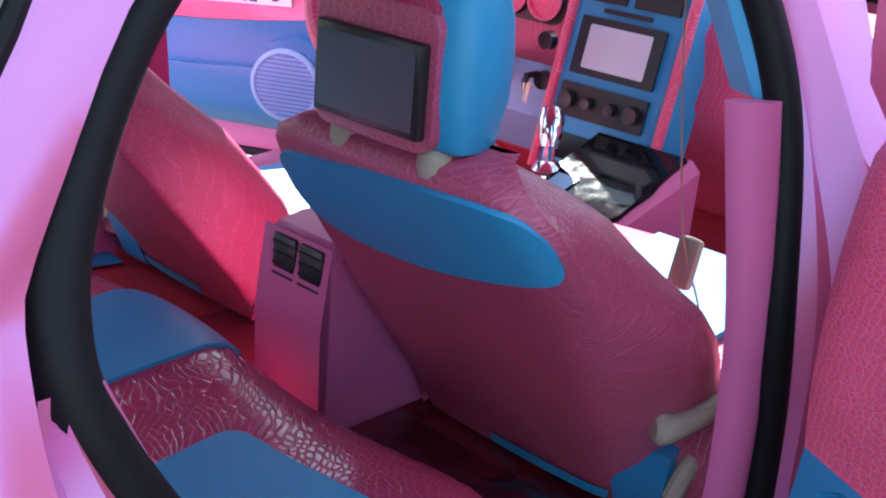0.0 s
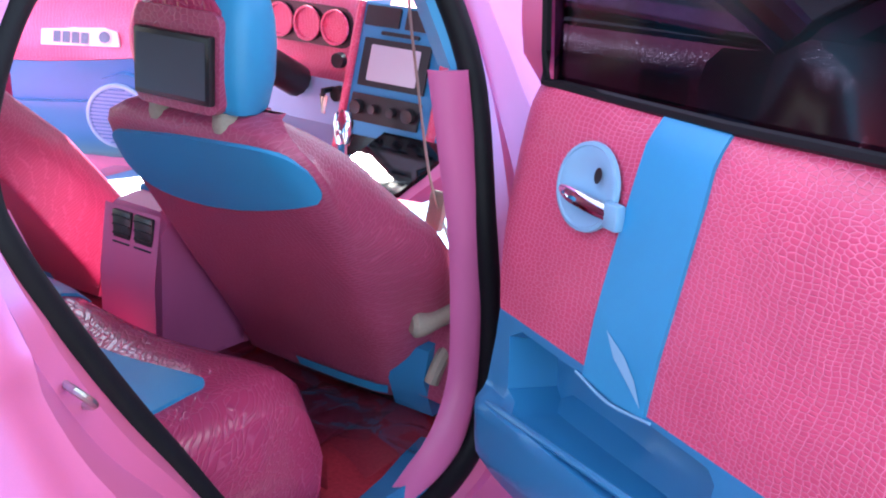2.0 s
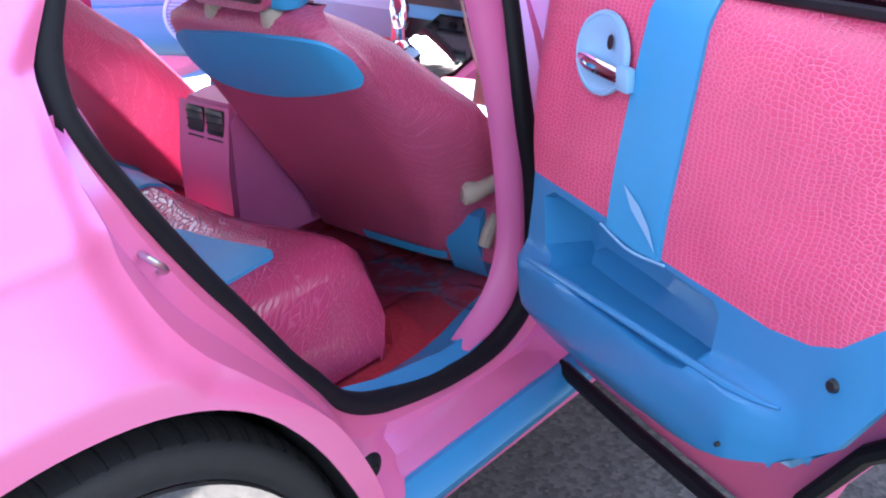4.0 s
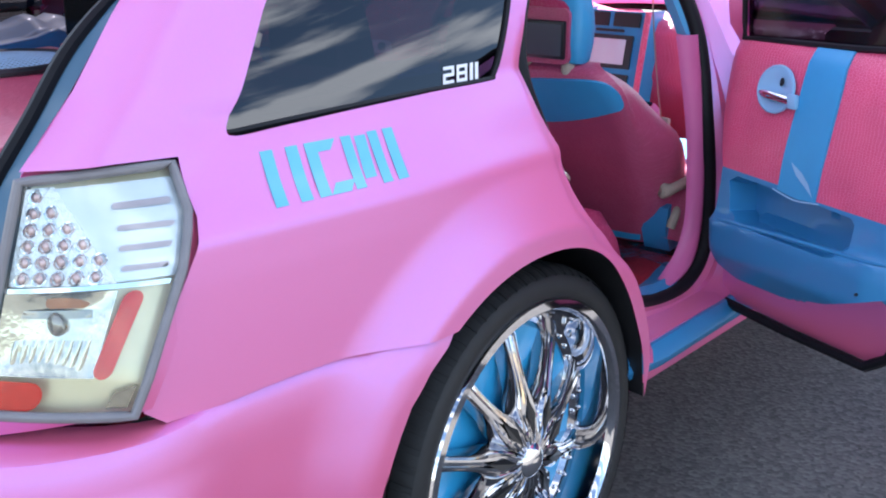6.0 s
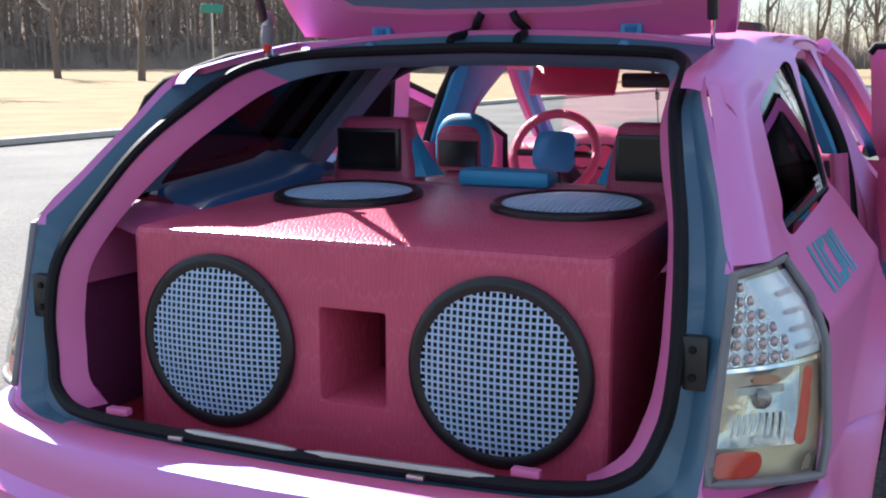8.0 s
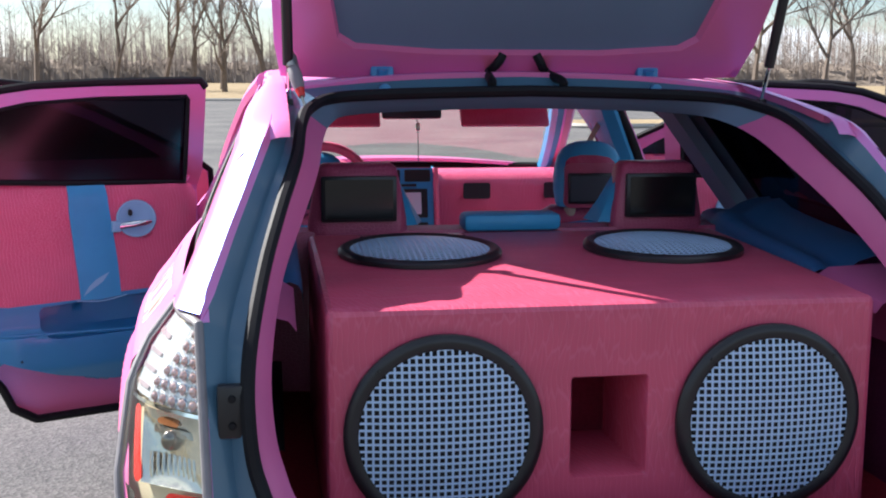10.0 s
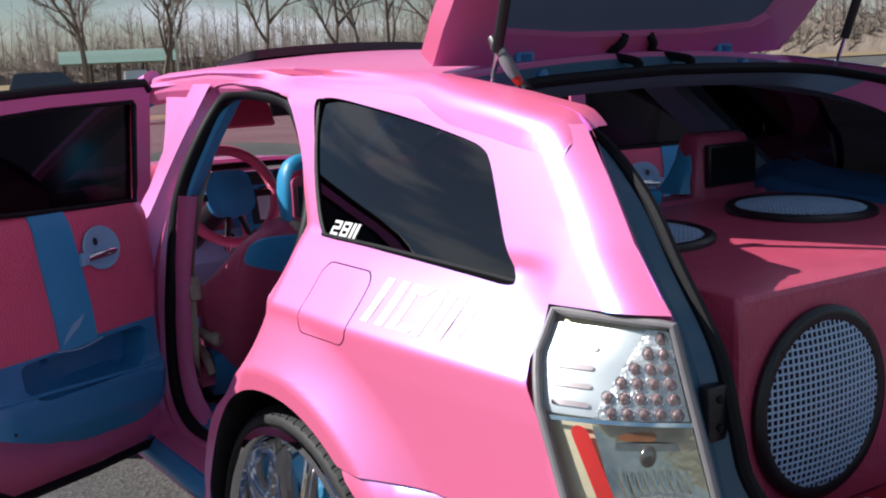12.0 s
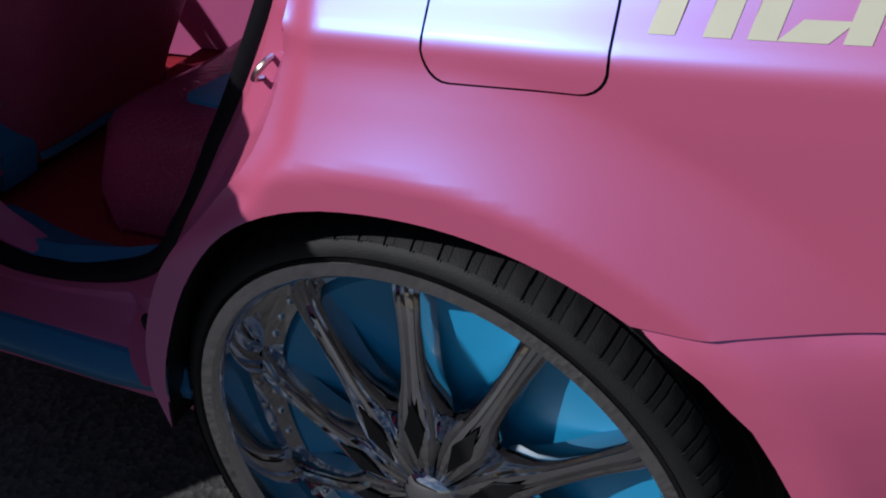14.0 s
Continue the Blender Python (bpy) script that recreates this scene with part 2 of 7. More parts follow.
CELLO = sheet_glass("clear_plastic_wrap", (0.88, 0.88, 0.90), 2.1, 0.05)


# ---- mesh tools ----
def mesh_of(name, bm, mat, sharp=35.0):
    bm.normal_update()
    me = bpy.data.meshes.new(name)
    bm.to_mesh(me)
    bm.free()
    me.materials.append(mat)
    me.shade_smooth()
    me.set_sharp_from_angle(angle=radians(sharp))
    return me


def part(name, bm, mat, parent=None, label="", sharp=35.0):
    ob = new(name, mesh_of(name, bm, mat, sharp))
    ob.parent = parent
    return tagged(ob, label)


def thing(name, label, category, at=(0, 0, 0), group="", kind="", rot=0.0):
    e = new(name)
    e.matrix_world = pose(*at, 0, 0, rot)
    return tagged(e, label, category, group, kind)


def block(c, s, bevel=0.0, seg=2, rot=None, bm=None):
    """A bevelled block, centre c, full sizes s."""
    own = bmesh.new()
    bmesh.ops.create_cube(own, size=1.0, matrix=Matrix.Diagonal((*s, 1)))
    if bevel:
        bmesh.ops.bevel(own, geom=own.edges[:], offset=bevel, segments=seg, profile=0.5, affect="EDGES", clamp_overlap=True)
    m = Matrix.Translation(c)
    if rot is not None:
        m = m @ rot
    own.transform(m)
    return join(bm, own)


def join(bm, own):
    if bm is None:
        return own
    me = bpy.data.meshes.new("t")
    own.to_mesh(me)
    bm.from_mesh(me)
    own.free()
    bpy.data.meshes.remove(me)
    return bm


def spline(pts, n, closed=False):
    """Points along a centripetal-like Catmull-Rom curve, n for each span."""
    P = [Vector(p) for p in pts]
    out = []
    k = len(P)
    for i in range(k if closed else k - 1):
        if closed:
            a, b, c, d = P[i - 1], P[i], P[(i + 1) % k], P[(i + 2) % k]
        else:
            b, c = P[i], P[i + 1]
            a = P[i - 1] if i else b * 2 - c
            d = P[i + 2] if i + 2 < k else c * 2 - b
        for j in range(n):
            t = j / n
            out.append(0.5 * ((2 * b) + (c - a) * t + (2 * a - 5 * b + 4 * c - d) * t * t + (3 * b - a - 3 * c + d) * t ** 3))
    if not closed:
        out.append(P[-1])
    return out


def tube(pts, r, closed=False, sides=8, bm=None, flat=1.0, cap=True):
    """A round (or flattened) tube along points."""
    bm = bm or bmesh.new()
    P = [Vector(p) for p in pts]
    rings = []
    up = None
    for i, p in enumerate(P):
        nxt = P[(i + 1) % len(P)] if closed or i + 1 < len(P) else p
        prv = P[i - 1] if closed or i else p
        d = (nxt - prv).normalized()
        if up is None:
            up = d.orthogonal().normalized()
        up = (up - d * up.dot(d)).normalized()
        side = d.cross(up)
        rr = r[i] if isinstance(r, (list, tuple)) else r
        rings.append([bm.verts.new(p + up * (math.cos(a) * rr) + side * (math.sin(a) * rr * flat)) for a in [2 * math.pi * k / sides for k in range(sides)]])
    loop_n = len(rings) if closed else len(rings) - 1
    for i in range(loop_n):
        A, B = rings[i], rings[(i + 1) % len(rings)]
        sh = 0
        if closed and i == len(rings) - 1:
            sh = min(range(sides), key=lambda s: (A[0].co - B[s].co).length)
        for k in range(sides):
            bm.faces.new((A[k], A[(k + 1) % sides], B[(k + 1 + sh) % sides], B[(k + sh) % sides]))
    if not closed and cap:
        bm.faces.new(rings[0][::-1])
        bm.faces.new(rings[-1])
    return bm


def loft(rows, closed=False, bm=None, cap=False):
    """A skin over rows of points, all of one length."""
    bm = bm or bmesh.new()
    V = [[bm.verts.new(p) for p in r] for r in rows]
    n = len(V[0])
    for A, B in zip(V, V[1:]):
        for k in range(n if closed else n - 1):
            q = (A[k], A[(k + 1) % n], B[(k + 1) % n], B[k])
            if len({v.co.to_tuple(6) for v in q}) > 2:
                try:
                    bm.faces.new(q)
                except ValueError:
                    pass
    if cap:
        bm.faces.new(V[0][::-1])
        bm.faces.new(V[-1])
    return bm


def lathe(profile, axis="x", n=48, centre=(0, 0, 0), bm=None):
    """Turn (along, radius) pairs round an axis."""
    bm = bm or bmesh.new()
    rows = []
    for k in range(n):
        a = 2 * math.pi * k / n
        row = []
        for s, r in profile:
            c, d = math.cos(a) * r, math.sin(a) * r
            v = {"x": (s, c, d), "y": (c, s, d), "z": (c, d, s)}[axis]
            row.append(Vector(v) + Vector(centre))
        rows.append(row)
    rows.append(rows[0])
    loft(rows, bm=bm)
    bmesh.ops.remove_doubles(bm, verts=bm.verts[:], dist=1e-5)
    return bm


def inside(p, loop):
    x, y = p
    c = False
    for (x1, y1), (x2, y2) in zip(loop, loop[1:] + loop[:1]):
        if (y1 > y) != (y2 > y) and x < (x2 - x1) * (y - y1) / (y2 - y1) + x1:
            c = not c
    return c


def dense(loop, step):
    out = []
    for a, b in zip(loop, loop[1:] + loop[:1]):
        n = max(1, int(math.dist(a, b) / step))
        out += [(a[0] + (b[0] - a[0]) * i / n, a[1] + (b[1] - a[1]) * i / n) for i in range(n)]
    return out


def panel(outer, holes, f, step=0.03, out=None):
    """A curved sheet: an outline and holes in two coordinates, laid into space by f."""
    from mathutils.geometry import delaunay_2d_cdt
    loops = [dense([tuple(p) for p in l], step) for l in [outer, *holes]]
    pts, edges = [], []
    for l in loops:
        k = len(pts)
        pts += l
        edges += [(k + i, k + (i + 1) % len(l)) for i in range(len(l))]
    border = np.array(pts)
    lo, hi = border.min(0), border.max(0)
    y = lo[1] + step * 0.5
    odd = 0
    while y < hi[1]:
        x = lo[0] + step * (0.5 + 0.5 * (odd % 2))
        while x < hi[0]:
            if inside((x, y), loops[0]) and not any(inside((x, y), h) for h in loops[1:]) and np.hypot(*(border - (x, y)).T).min() > step * 0.45:
                pts.append((x, y))
            x += step
        y += step * 0.866
        odd += 1
    v, _, faces, *_ = delaunay_2d_cdt([Vector(p) for p in pts], edges, [], 0, 1e-6)
    bm = bmesh.new()
    V = [bm.verts.new(f(p.x, p.y)) for p in v]
    for t in faces:
        c = sum((v[i] for i in t), Vector((0, 0))) / len(t)
        if inside(c, loops[0]) and not any(inside(c, h) for h in loops[1:]):
            bm.faces.new([V[i] for i in t])
    bmesh.ops.delete(bm, geom=[q for q in bm.verts if not q.link_faces], context="VERTS")
    bm.normal_update()
    if out is not None:
        total = sum((q.normal * q.calc_area() for q in bm.faces), Vector())
        if total.dot(Vector(out)) < 0:
            bmesh.ops.reverse_faces(bm, faces=bm.faces[:])
    return bm


def thicken(ob, t):
    """Give a sheet a back and rims, t behind its front."""
    me = ob.data
    bm = bmesh.new()
    bm.from_mesh(me)
    bm.normal_update()
    front = bm.faces[:]
    rims = [e for e in bm.edges if len(e.link_faces) == 1]
    back = {v: bm.verts.new(v.co - v.normal * t) for v in bm.verts[:]}
    for f in front:
        bm.faces.new([back[v] for v in reversed(f.verts)])
    for e in rims:
        l = e.link_loops[0]
        a, b = l.vert, l.link_loop_next.vert
        bm.faces.new((b, a, back[a], back[b]))
    bm.normal_update()
    bm.to_mesh(me)
    bm.free()
    me.shade_smooth()
    me.set_sharp_from_angle(angle=radians(40))
    return ob


def interp(v, xs, ys):
    return float(np.interp(v, xs, ys))


# ---- ground and distance ----
def ground_material():
    mat = material("worn_asphalt", (0.10, 0.10, 0.105), 0.85, spec=0.3)
    nt = mat.node_tree
    b = nt.nodes["Principled BSDF"]
    tc = nt.nodes.new("ShaderNodeTexCoord")
    big = nt.nodes.new("ShaderNodeTexNoise")
    big.inputs["Scale"].default_value, big.inputs["Detail"].default_value = 0.5, 8
    fine = nt.nodes.new("ShaderNodeTexVoronoi")
    fine.inputs["Scale"].default_value = 70
    nt.links.new(tc.outputs["Object"], big.inputs["Vector"])
    nt.links.new(tc.outputs["Object"], fine.inputs["Vector"])
    r1 = nt.nodes.new("ShaderNodeValToRGB")
    r1.color_ramp.elements[0].position, r1.color_ramp.elements[1].position = 0.3, 0.75
    r1.color_ramp.elements[0].color, r1.color_ramp.elements[1].color = (0.064, 0.063, 0.066, 1), (0.125, 0.121, 0.115, 1)
    nt.links.new(big.outputs["Fac"], r1.inputs["Fac"])
    r2 = nt.nodes.new("ShaderNodeValToRGB")
    r2.color_ramp.elements[0].position, r2.color_ramp.elements[1].position = 0.1, 0.9
    r2.color_ramp.elements[0].color, r2.color_ramp.elements[1].color = (0.6, 0.6, 0.6, 1), (1.35, 1.33, 1.3, 1)
    nt.links.new(fine.outputs["Color"], r2.inputs["Fac"])
    mul = nt.nodes.new("ShaderNodeMix")
    mul.data_type, mul.blend_type = "RGBA", "MULTIPLY"
    mul.inputs[0].default_value = 1.0
    nt.links.new(r1.outputs["Color"], mul.inputs[6])
    nt.links.new(r2.outputs["Color"], mul.inputs[7])
    nt.links.new(mul.outputs[2], b.inputs["Base Color"])
    bp = nt.nodes.new("ShaderNodeBump")
    bp.inputs["Strength"].default_value, bp.inputs["Distance"].default_value = 0.8, 0.004
    nt.links.new(fine.outputs["Distance"], bp.inputs["Height"])
    nt.links.new(bp.outputs["Normal"], b.inputs["Normal"])
    return mat


bm = bmesh.new()
bmesh.ops.create_grid(bm, x_segments=8, y_segments=8, size=900)
tagged(part("ground", bm, ground_material()), "worn grey asphalt of a wide car park", "ground", kind="structure")

GRASS = material("dry_winter_grass", (0.25, 0.195, 0.12), 0.95, spec=0.1, noise_scale=0.6, vary=0.35, bump=0.05, bump_scale=8)
CONCRETE = material("pale_concrete", (0.42, 0.40, 0.36), 0.9, spec=0.2, noise_scale=3, vary=0.15, bump=0.002, bump_scale=120)

# ---- car body lines ----
SZ = [0.30, 0.45, 0.60, 0.85, 1.05, 1.115, 1.125, 1.16, 1.22, 1.25, 1.27, 1.55, 1.59, 1.63]
SX = [0.845, 0.868, 0.880, 0.891, 0.898, 0.897, 0.889, 0.860, 0.816, 0.790, 0.770, 0.649, 0.622, 0.57]
FINE_Z = np.linspace(0.25, 1.70, 291)
FINE_X = np.interp(FINE_Z, SZ, SX)
KERNEL = np.exp(-(np.arange(-8, 9) / 1.3) ** 2)
FINE_X = np.convolve(np.pad(FINE_X, 8, mode="edge"), KERNEL / KERNEL.sum(), mode="valid")
HUB_Y, HUB_Z = 1.24, 0.42
ARCH = [(1.64, 0.44), (1.605, 0.558), (1.555, 0.66), (1.495, 0.755), (1.42, 0.838), (1.345, 0.888), (1.26, 0.918), (1.17, 0.930),
        (1.08, 0.928), (1.0, 0.913), (0.93, 0.888), (0.86, 0.848), (0.79, 0.795), (0.735, 0.735), (0.695, 0.66), (0.67, 0.56), (0.66, 0.42)]
ARCH_FINE = [(p.x, p.y) for p in spline([(y, z, 0) for y, z in ARCH], 3)]
ARCH_A = np.array([(p.x, p.y) for p in spline([(y, z, 0) for y, z in ARCH], 8)])
ARCH_D = np.diff(ARCH_A, axis=0)
ARCH_L = (ARCH_D ** 2).sum(1)


def arch_gap(y, z):
    """Distance from the lip of the rear wheel arch."""
    d = np.array((y, z)) - ARCH_A[:-1]
    t = np.clip((d * ARCH_D).sum(1) / ARCH_L, 0, 1)
    d -= ARCH_D * t[:, None]
    return float(np.sqrt((d ** 2).sum(1).min()))


def smooth(t):
    t = min(max(t, 0), 1)
    return t * t * (3 - 2 * t)


def side_x(y, z):
    """Half width of the body's skin at y along the car and height z."""
    v = interp(z, FINE_Z, FINE_X)
    k = min(max((0.95 - y) / 0.75, 0), 1.3) ** 1.5
    v -= k * interp(z, [0.8, 1.18, 1.25, 1.30], [0.030, 0.055, 0.045, 0.02])
    # the flare over the wheel: it swells out towards a flat lip
    if y < 1.9 and z < 1.14:
        u = min(max((arch_gap(y, z) - 0.046) / 0.125, 0), 1)
        v += 0.058 * (1 - u) ** 1.35 * smooth((1.13 - z) / 0.05)
    if y > 2.9:
        v -= 0.012 * (y - 2.9) ** 2
    return v


def mirror(pts):
    return [(-p[0], p[1], p[2]) for p in pts]


car = thing("station_wagon", "pearl pink lifted station wagon with open doors and hatch", "car")

ROOF_Y = [0.49, 0.685, 0.835, 0.97, 1.19, 1.64, 2.2, 2.6, 2.85]
ROOF_Z = [1.537, 1.569, 1.589, 1.606, 1.618, 1.634, 1.645, 1.632, 1.61]


def roof_z(x, y):
    return interp(y, ROOF_Y, ROOF_Z) + 0.035 * (1 - (x / 0.6) ** 2)


WIN = [(1.428, 1.545), (1.405, 1.560), (1.32, 1.560), (1.136, 1.541), (0.95, 1.518), (0.777, 1.491), (0.70, 1.474), (0.66, 1.449), (0.60, 1.378),
       (0.549, 1.316), (0.496, 1.262), (0.505, 1.247), (0.60, 1.250), (0.77, 1.256), (0.985, 1.261), (1.165, 1.262), (1.20, 1.272), (1.263, 1.335), (1.35, 1.438)]
# front edge of the rear quarter, from the roof down to the rocker
EDGE_C = [(1.60, 1.562), (1.538, 1.525), (1.40, 1.41), (1.317, 1.29), (1.291, 1.235), (1.284, 1.18), (1.290, 1.08), (1.336, 0.97), (1.42, 0.885), (1.53, 0.775),
          (1.61, 0.64), (1.645, 0.53)]
QUARTER = [(p.x, p.y) for p in spline([(y, z, 0) for y, z in EDGE_C], 4)] + ARCH_FINE[:34] + [(0.80, 0.846), (0.66, 0.852), (0.50, 0.856), (0.37, 0.853), (0.262, 0.857), (0.225, 0.885), (0.235, 0.935), (0.325, 1.085), (0.365, 1.15),
           (0.378, 1.232), (0.26, 1.238), (0.147, 1.240), (0.185, 1.27), (0.266, 1.335), (0.371, 1.435), (0.468, 1.520), (0.50, 1.520),
           (0.60, 1.532), (0.75, 1.556), (0.95, 1.592), (1.19, 1.617), (1.50, 1.626), (1.61, 1.622)]


def quarter_point(s):
    def f(y, z):
        # above the belt, the D pillar turns inwards to the hatch
        x = side_x(y, z)
        if 1.17 < z < 1.36 and y < 0.49:
            x += (side_x(y, 1.36) + 0.48 * (1.36 - z) - x) * smooth((0.49 - y) / 0.12) * smooth((z - 1.17) / 0.07)
        if y > 1.15 and z < 1.42:
            fold = interp(z, [0.60, 0.742, 0.822, 0.914, 0.99, 1.12, 1.27, 1.42], [1.70, 1.568, 1.475, 1.322, 1.261, 1.231, 1.262, 1.40])
            x -= 0.015 * smooth((y - fold) / 0.045) * smooth((1.42 - z) / 0.15)
        if z > 1.16 and y < 0.75:
            edge = interp(z, [1.15, 1.24, 1.33, 1.44, 1.54, 1.6], [0.735, 0.722, 0.688, 0.643, 0.602, 0.59])
            ye = interp(z, [1.15, 1.24, 1.33, 1.44, 1.54, 1.58], [0.12, 0.146, 0.26, 0.375, 0.49, 0.55])
            k = min(max((y - ye) / 0.10, 0), 1)
            x = edge + (x - edge) * math.sin(k * math.pi / 2)
        return Vector((s * x, y, z))
    return f


def roundrect(x0, z0, x1, z1, r, n=4):
    out = []
    for cx, cz, a0 in ((x1 - r, z1 - r, 0), (x0 + r, z1 - r, 90), (x0 + r, z0 + r, 180), (x1 - r, z0 + r, 270)):
        out += [(cx + r * math.cos(radians(a0 + 90 * k / n)), cz + r * math.sin(radians(a0 + 90 * k / n))) for k in range(n + 1)]
    return out


FLAP = roundrect(0.889, 1.077, 1.098, 1.222, 0.032, 6)


def shrink(loop, k, c=(0.993, 1.149)):
    return [(c[0] + (y - c[0]) * k, c[1] + (z - c[1]) * k) for y, z in loop]


def pane_x(y, z):
    return 0.714 - 0.445 * (z - 1.385) - 0.35 * (z - 1.385) ** 2 + 0.03 * (y - 0.954) - 0.06 * (y - 0.954) ** 2


WIN_FINE = shrink([(p.x, p.y) for p in spline([(y, z, 0) for y, z in WIN], 3, True)], 1.012, (0.96, 1.40))
for s in (1, -1):
    holes = [WIN_FINE] if s > 0 else [WIN_FINE, FLAP]
    q = part("quarter_panel", panel(QUARTER, holes, quarter_point(s), 0.0115, (s, 0, 0)), PAINT, car, "pearl pink rear quarter panel", 70)
    # quarter glass, set a little in, with its rubber edge
    pane = lambda y, z, s=s: Vector((s * pane_x(y, z), y, z))
    glass = part("quarter_window", panel(WIN_FINE, [], pane, 0.03, (s, 0, 0)), TINT, car, "dark tinted rear side glass")
    rub = [pane(y, z) + Vector((s * 0.001, 0, 0)) for y, z in dense(WIN_FINE, 0.03)]
    part("window_gasket", tube(rub, 0.007, True, 6), RUBBER, glass)
# fuel flap in its dark shut line, on the driver's side
flap = part("fuel_flap", panel(shrink(FLAP, 0.970), [], lambda y, z: Vector((-side_x(y, z) - 0.0004, y, z)), 0.012, (-1, 0, 0)), PAINT, car, "rounded square fuel filler flap", 70)
part("shut_line", panel(shrink(FLAP, 1.03), [], lambda y, z: Vector((-side_x(y, z) + 0.007, y, z)), 0.02, (-1, 0, 0)), BLACK, flap)

# roof skin, cut back for the hatch
ROOF = [(-0.588, 0.55), (-0.592, 0.8), (-0.595, 1.2), (-0.595, 2.0), (-0.595, 2.5), (-0.57, 2.78), (-0.45, 2.87), (0, 2.92), (0.45, 2.87), (0.57, 2.78),
        (0.595, 2.5), (0.595, 2.0), (0.595, 1.2), (0.592, 0.8), (0.588, 0.55), (0.572, 0.55), (0.572, 0.975), (0.3, 0.965), (0, 0.955), (-0.3, 0.965), (-0.572, 0.975), (-0.572, 0.55)]
roof = part("roof", panel(ROOF, [], lambda x, y: Vector((x, y, roof_z(x, y))), 0.06, (0, 0, 1)), PAINT, car, "pearl pink roof skin")
thicken(roof, 0.015)
for s in (1, -1):
    rail = []
    for y in np.linspace(1.59, 2.82, 18):
        top, low = interp(y, ROOF_Y, ROOF_Z), interp(y, [1.59, 1.65, 1.8, 2.05, 2.25, 2.82], [1.566, 1.573, 1.590, 1.600, 1.606, 1.585])
        w = smooth((y - 1.59) / 0.3)
        zs = (low - 0.004, low, low * 0.6 + top * 0.4, top - 0.012, top - 0.001, top + 0.004)
        xs = [side_x(1.5, z) for z in zs]
        fat = (xs[1] - 0.03, xs[1], xs[2] + 0.004, 0.607, 0.598, 0.58)
        rail.append([(s * (a_ + (b_ - a_) * w), y, z) for a_, b_, z in zip(xs, fat, zs)])
    part("roof_side_rail", loft(rail), PAINT, car, "rounded pink cant rail over the doors", 50)

# rounded edge between the roof and the rear quarters
for s in (1, -1):
    q = quarter_point(1)
    strip = []
    for y in [0.464, 0.470, 0.478, 0.488, 0.50] + list(np.linspace(0.52, 1.64, 34)):
        top, k = interp(y, ROOF_Y, ROOF_Z) - 0.030 * (1 - min(1, (y - 0.464) / 0.055)) ** 2, smooth((y - 0.47) / 0.14)
        d = 1 - 0.5 * smooth((y - 0.80) / 0.22)
        strip.append([(s * x, y, z) for x, z in ((0.562, top + 0.0075), (0.582, top + 0.0068), (0.598, top + 0.0025), (0.5 * (0.598 + q(y, top - 0.028 * d).x) + 0.007 * k * d, top - 0.008 * d), (q(y, top - 0.028 * d).x + 0.0040 * k, top - 0.024 * d),
                                                 (q(y, top - 0.045 * d).x + 0.0022 * k, top - 0.045 * d), (q(y, top - 0.070 * d).x + 0.0008 * k, top - 0.070 * d), (q(y, top - 0.085 * d).x - 0.0015, top - 0.085 * d))])
    part("roof_edge", loft(strip), PAINT, car, "rounded pink roof edge", 60)

# headliner and the trim band that frames the hatch
part("headliner", panel([(-0.52, 0.90), (-0.57, 1.4), (-0.57, 2.7), (0, 2.8), (0.57, 2.7), (0.57, 1.4), (0.52, 0.90), (0, 0.88)], [],
     lambda x, y: Vector((x, y, roof_z(x, y) - 0.045)), 0.12, (0, 0, -1)), CROC_SEAT, car, "pink vinyl headliner")

# opening of the hatch: outer edge, seal line, inner lip (half, from the middle of the roof to the middle of the sill)
OUTER = [(0, 0.955, 1.640), (0.3, 0.962, 1.630), (0.56, 0.972, 1.603), (0.58, 0.86, 1.587), (0.592, 0.70, 1.568), (0.602, 0.49, 1.536), (0.643, 0.378, 1.44),
         (0.688, 0.262, 1.335), (0.722, 0.150, 1.232), (0.712, 0.095, 1.07), (0.704, 0.052, 0.912), (0.69, 0.03, 0.865), (0.5, -0.025, 0.856), (0, -0.055, 0.850)]
SEAL = [(0, 0.865, 1.597), (0.22, 0.865, 1.592), (0.44, 0.845, 1.583), (0.51, 0.74, 1.563), (0.535, 0.62, 1.535), (0.550, 0.48, 1.475), (0.585, 0.34, 1.39),
        (0.618, 0.235, 1.29), (0.643, 0.125, 1.17), (0.645, 0.09, 1.06), (0.63, 0.075, 0.97), (0.585, 0.04, 0.90), (0.45, 0.01, 0.874), (0, -0.005, 0.868)]
INNER = [(0, 0.93, 1.555), (0.22, 0.93, 1.55), (0.41, 0.91, 1.54), (0.462, 0.82, 1.525), (0.487, 0.70, 1.495), (0.505, 0.56, 1.44), (0.54, 0.425, 1.365),
         (0.582, 0.305, 1.27), (0.605, 0.185, 1.155), (0.605, 0.15, 1.06), (0.59, 0.13, 0.98), (0.55, 0.10, 0.905), (0.43, 0.08, 0.865), (0, 0.07, 0.855)]


def whole(half, n=5):
    r = spline(half, n)
    return [Vector((-p.x, p.y, p.z)) for p in r[::-1]] + r[1:]


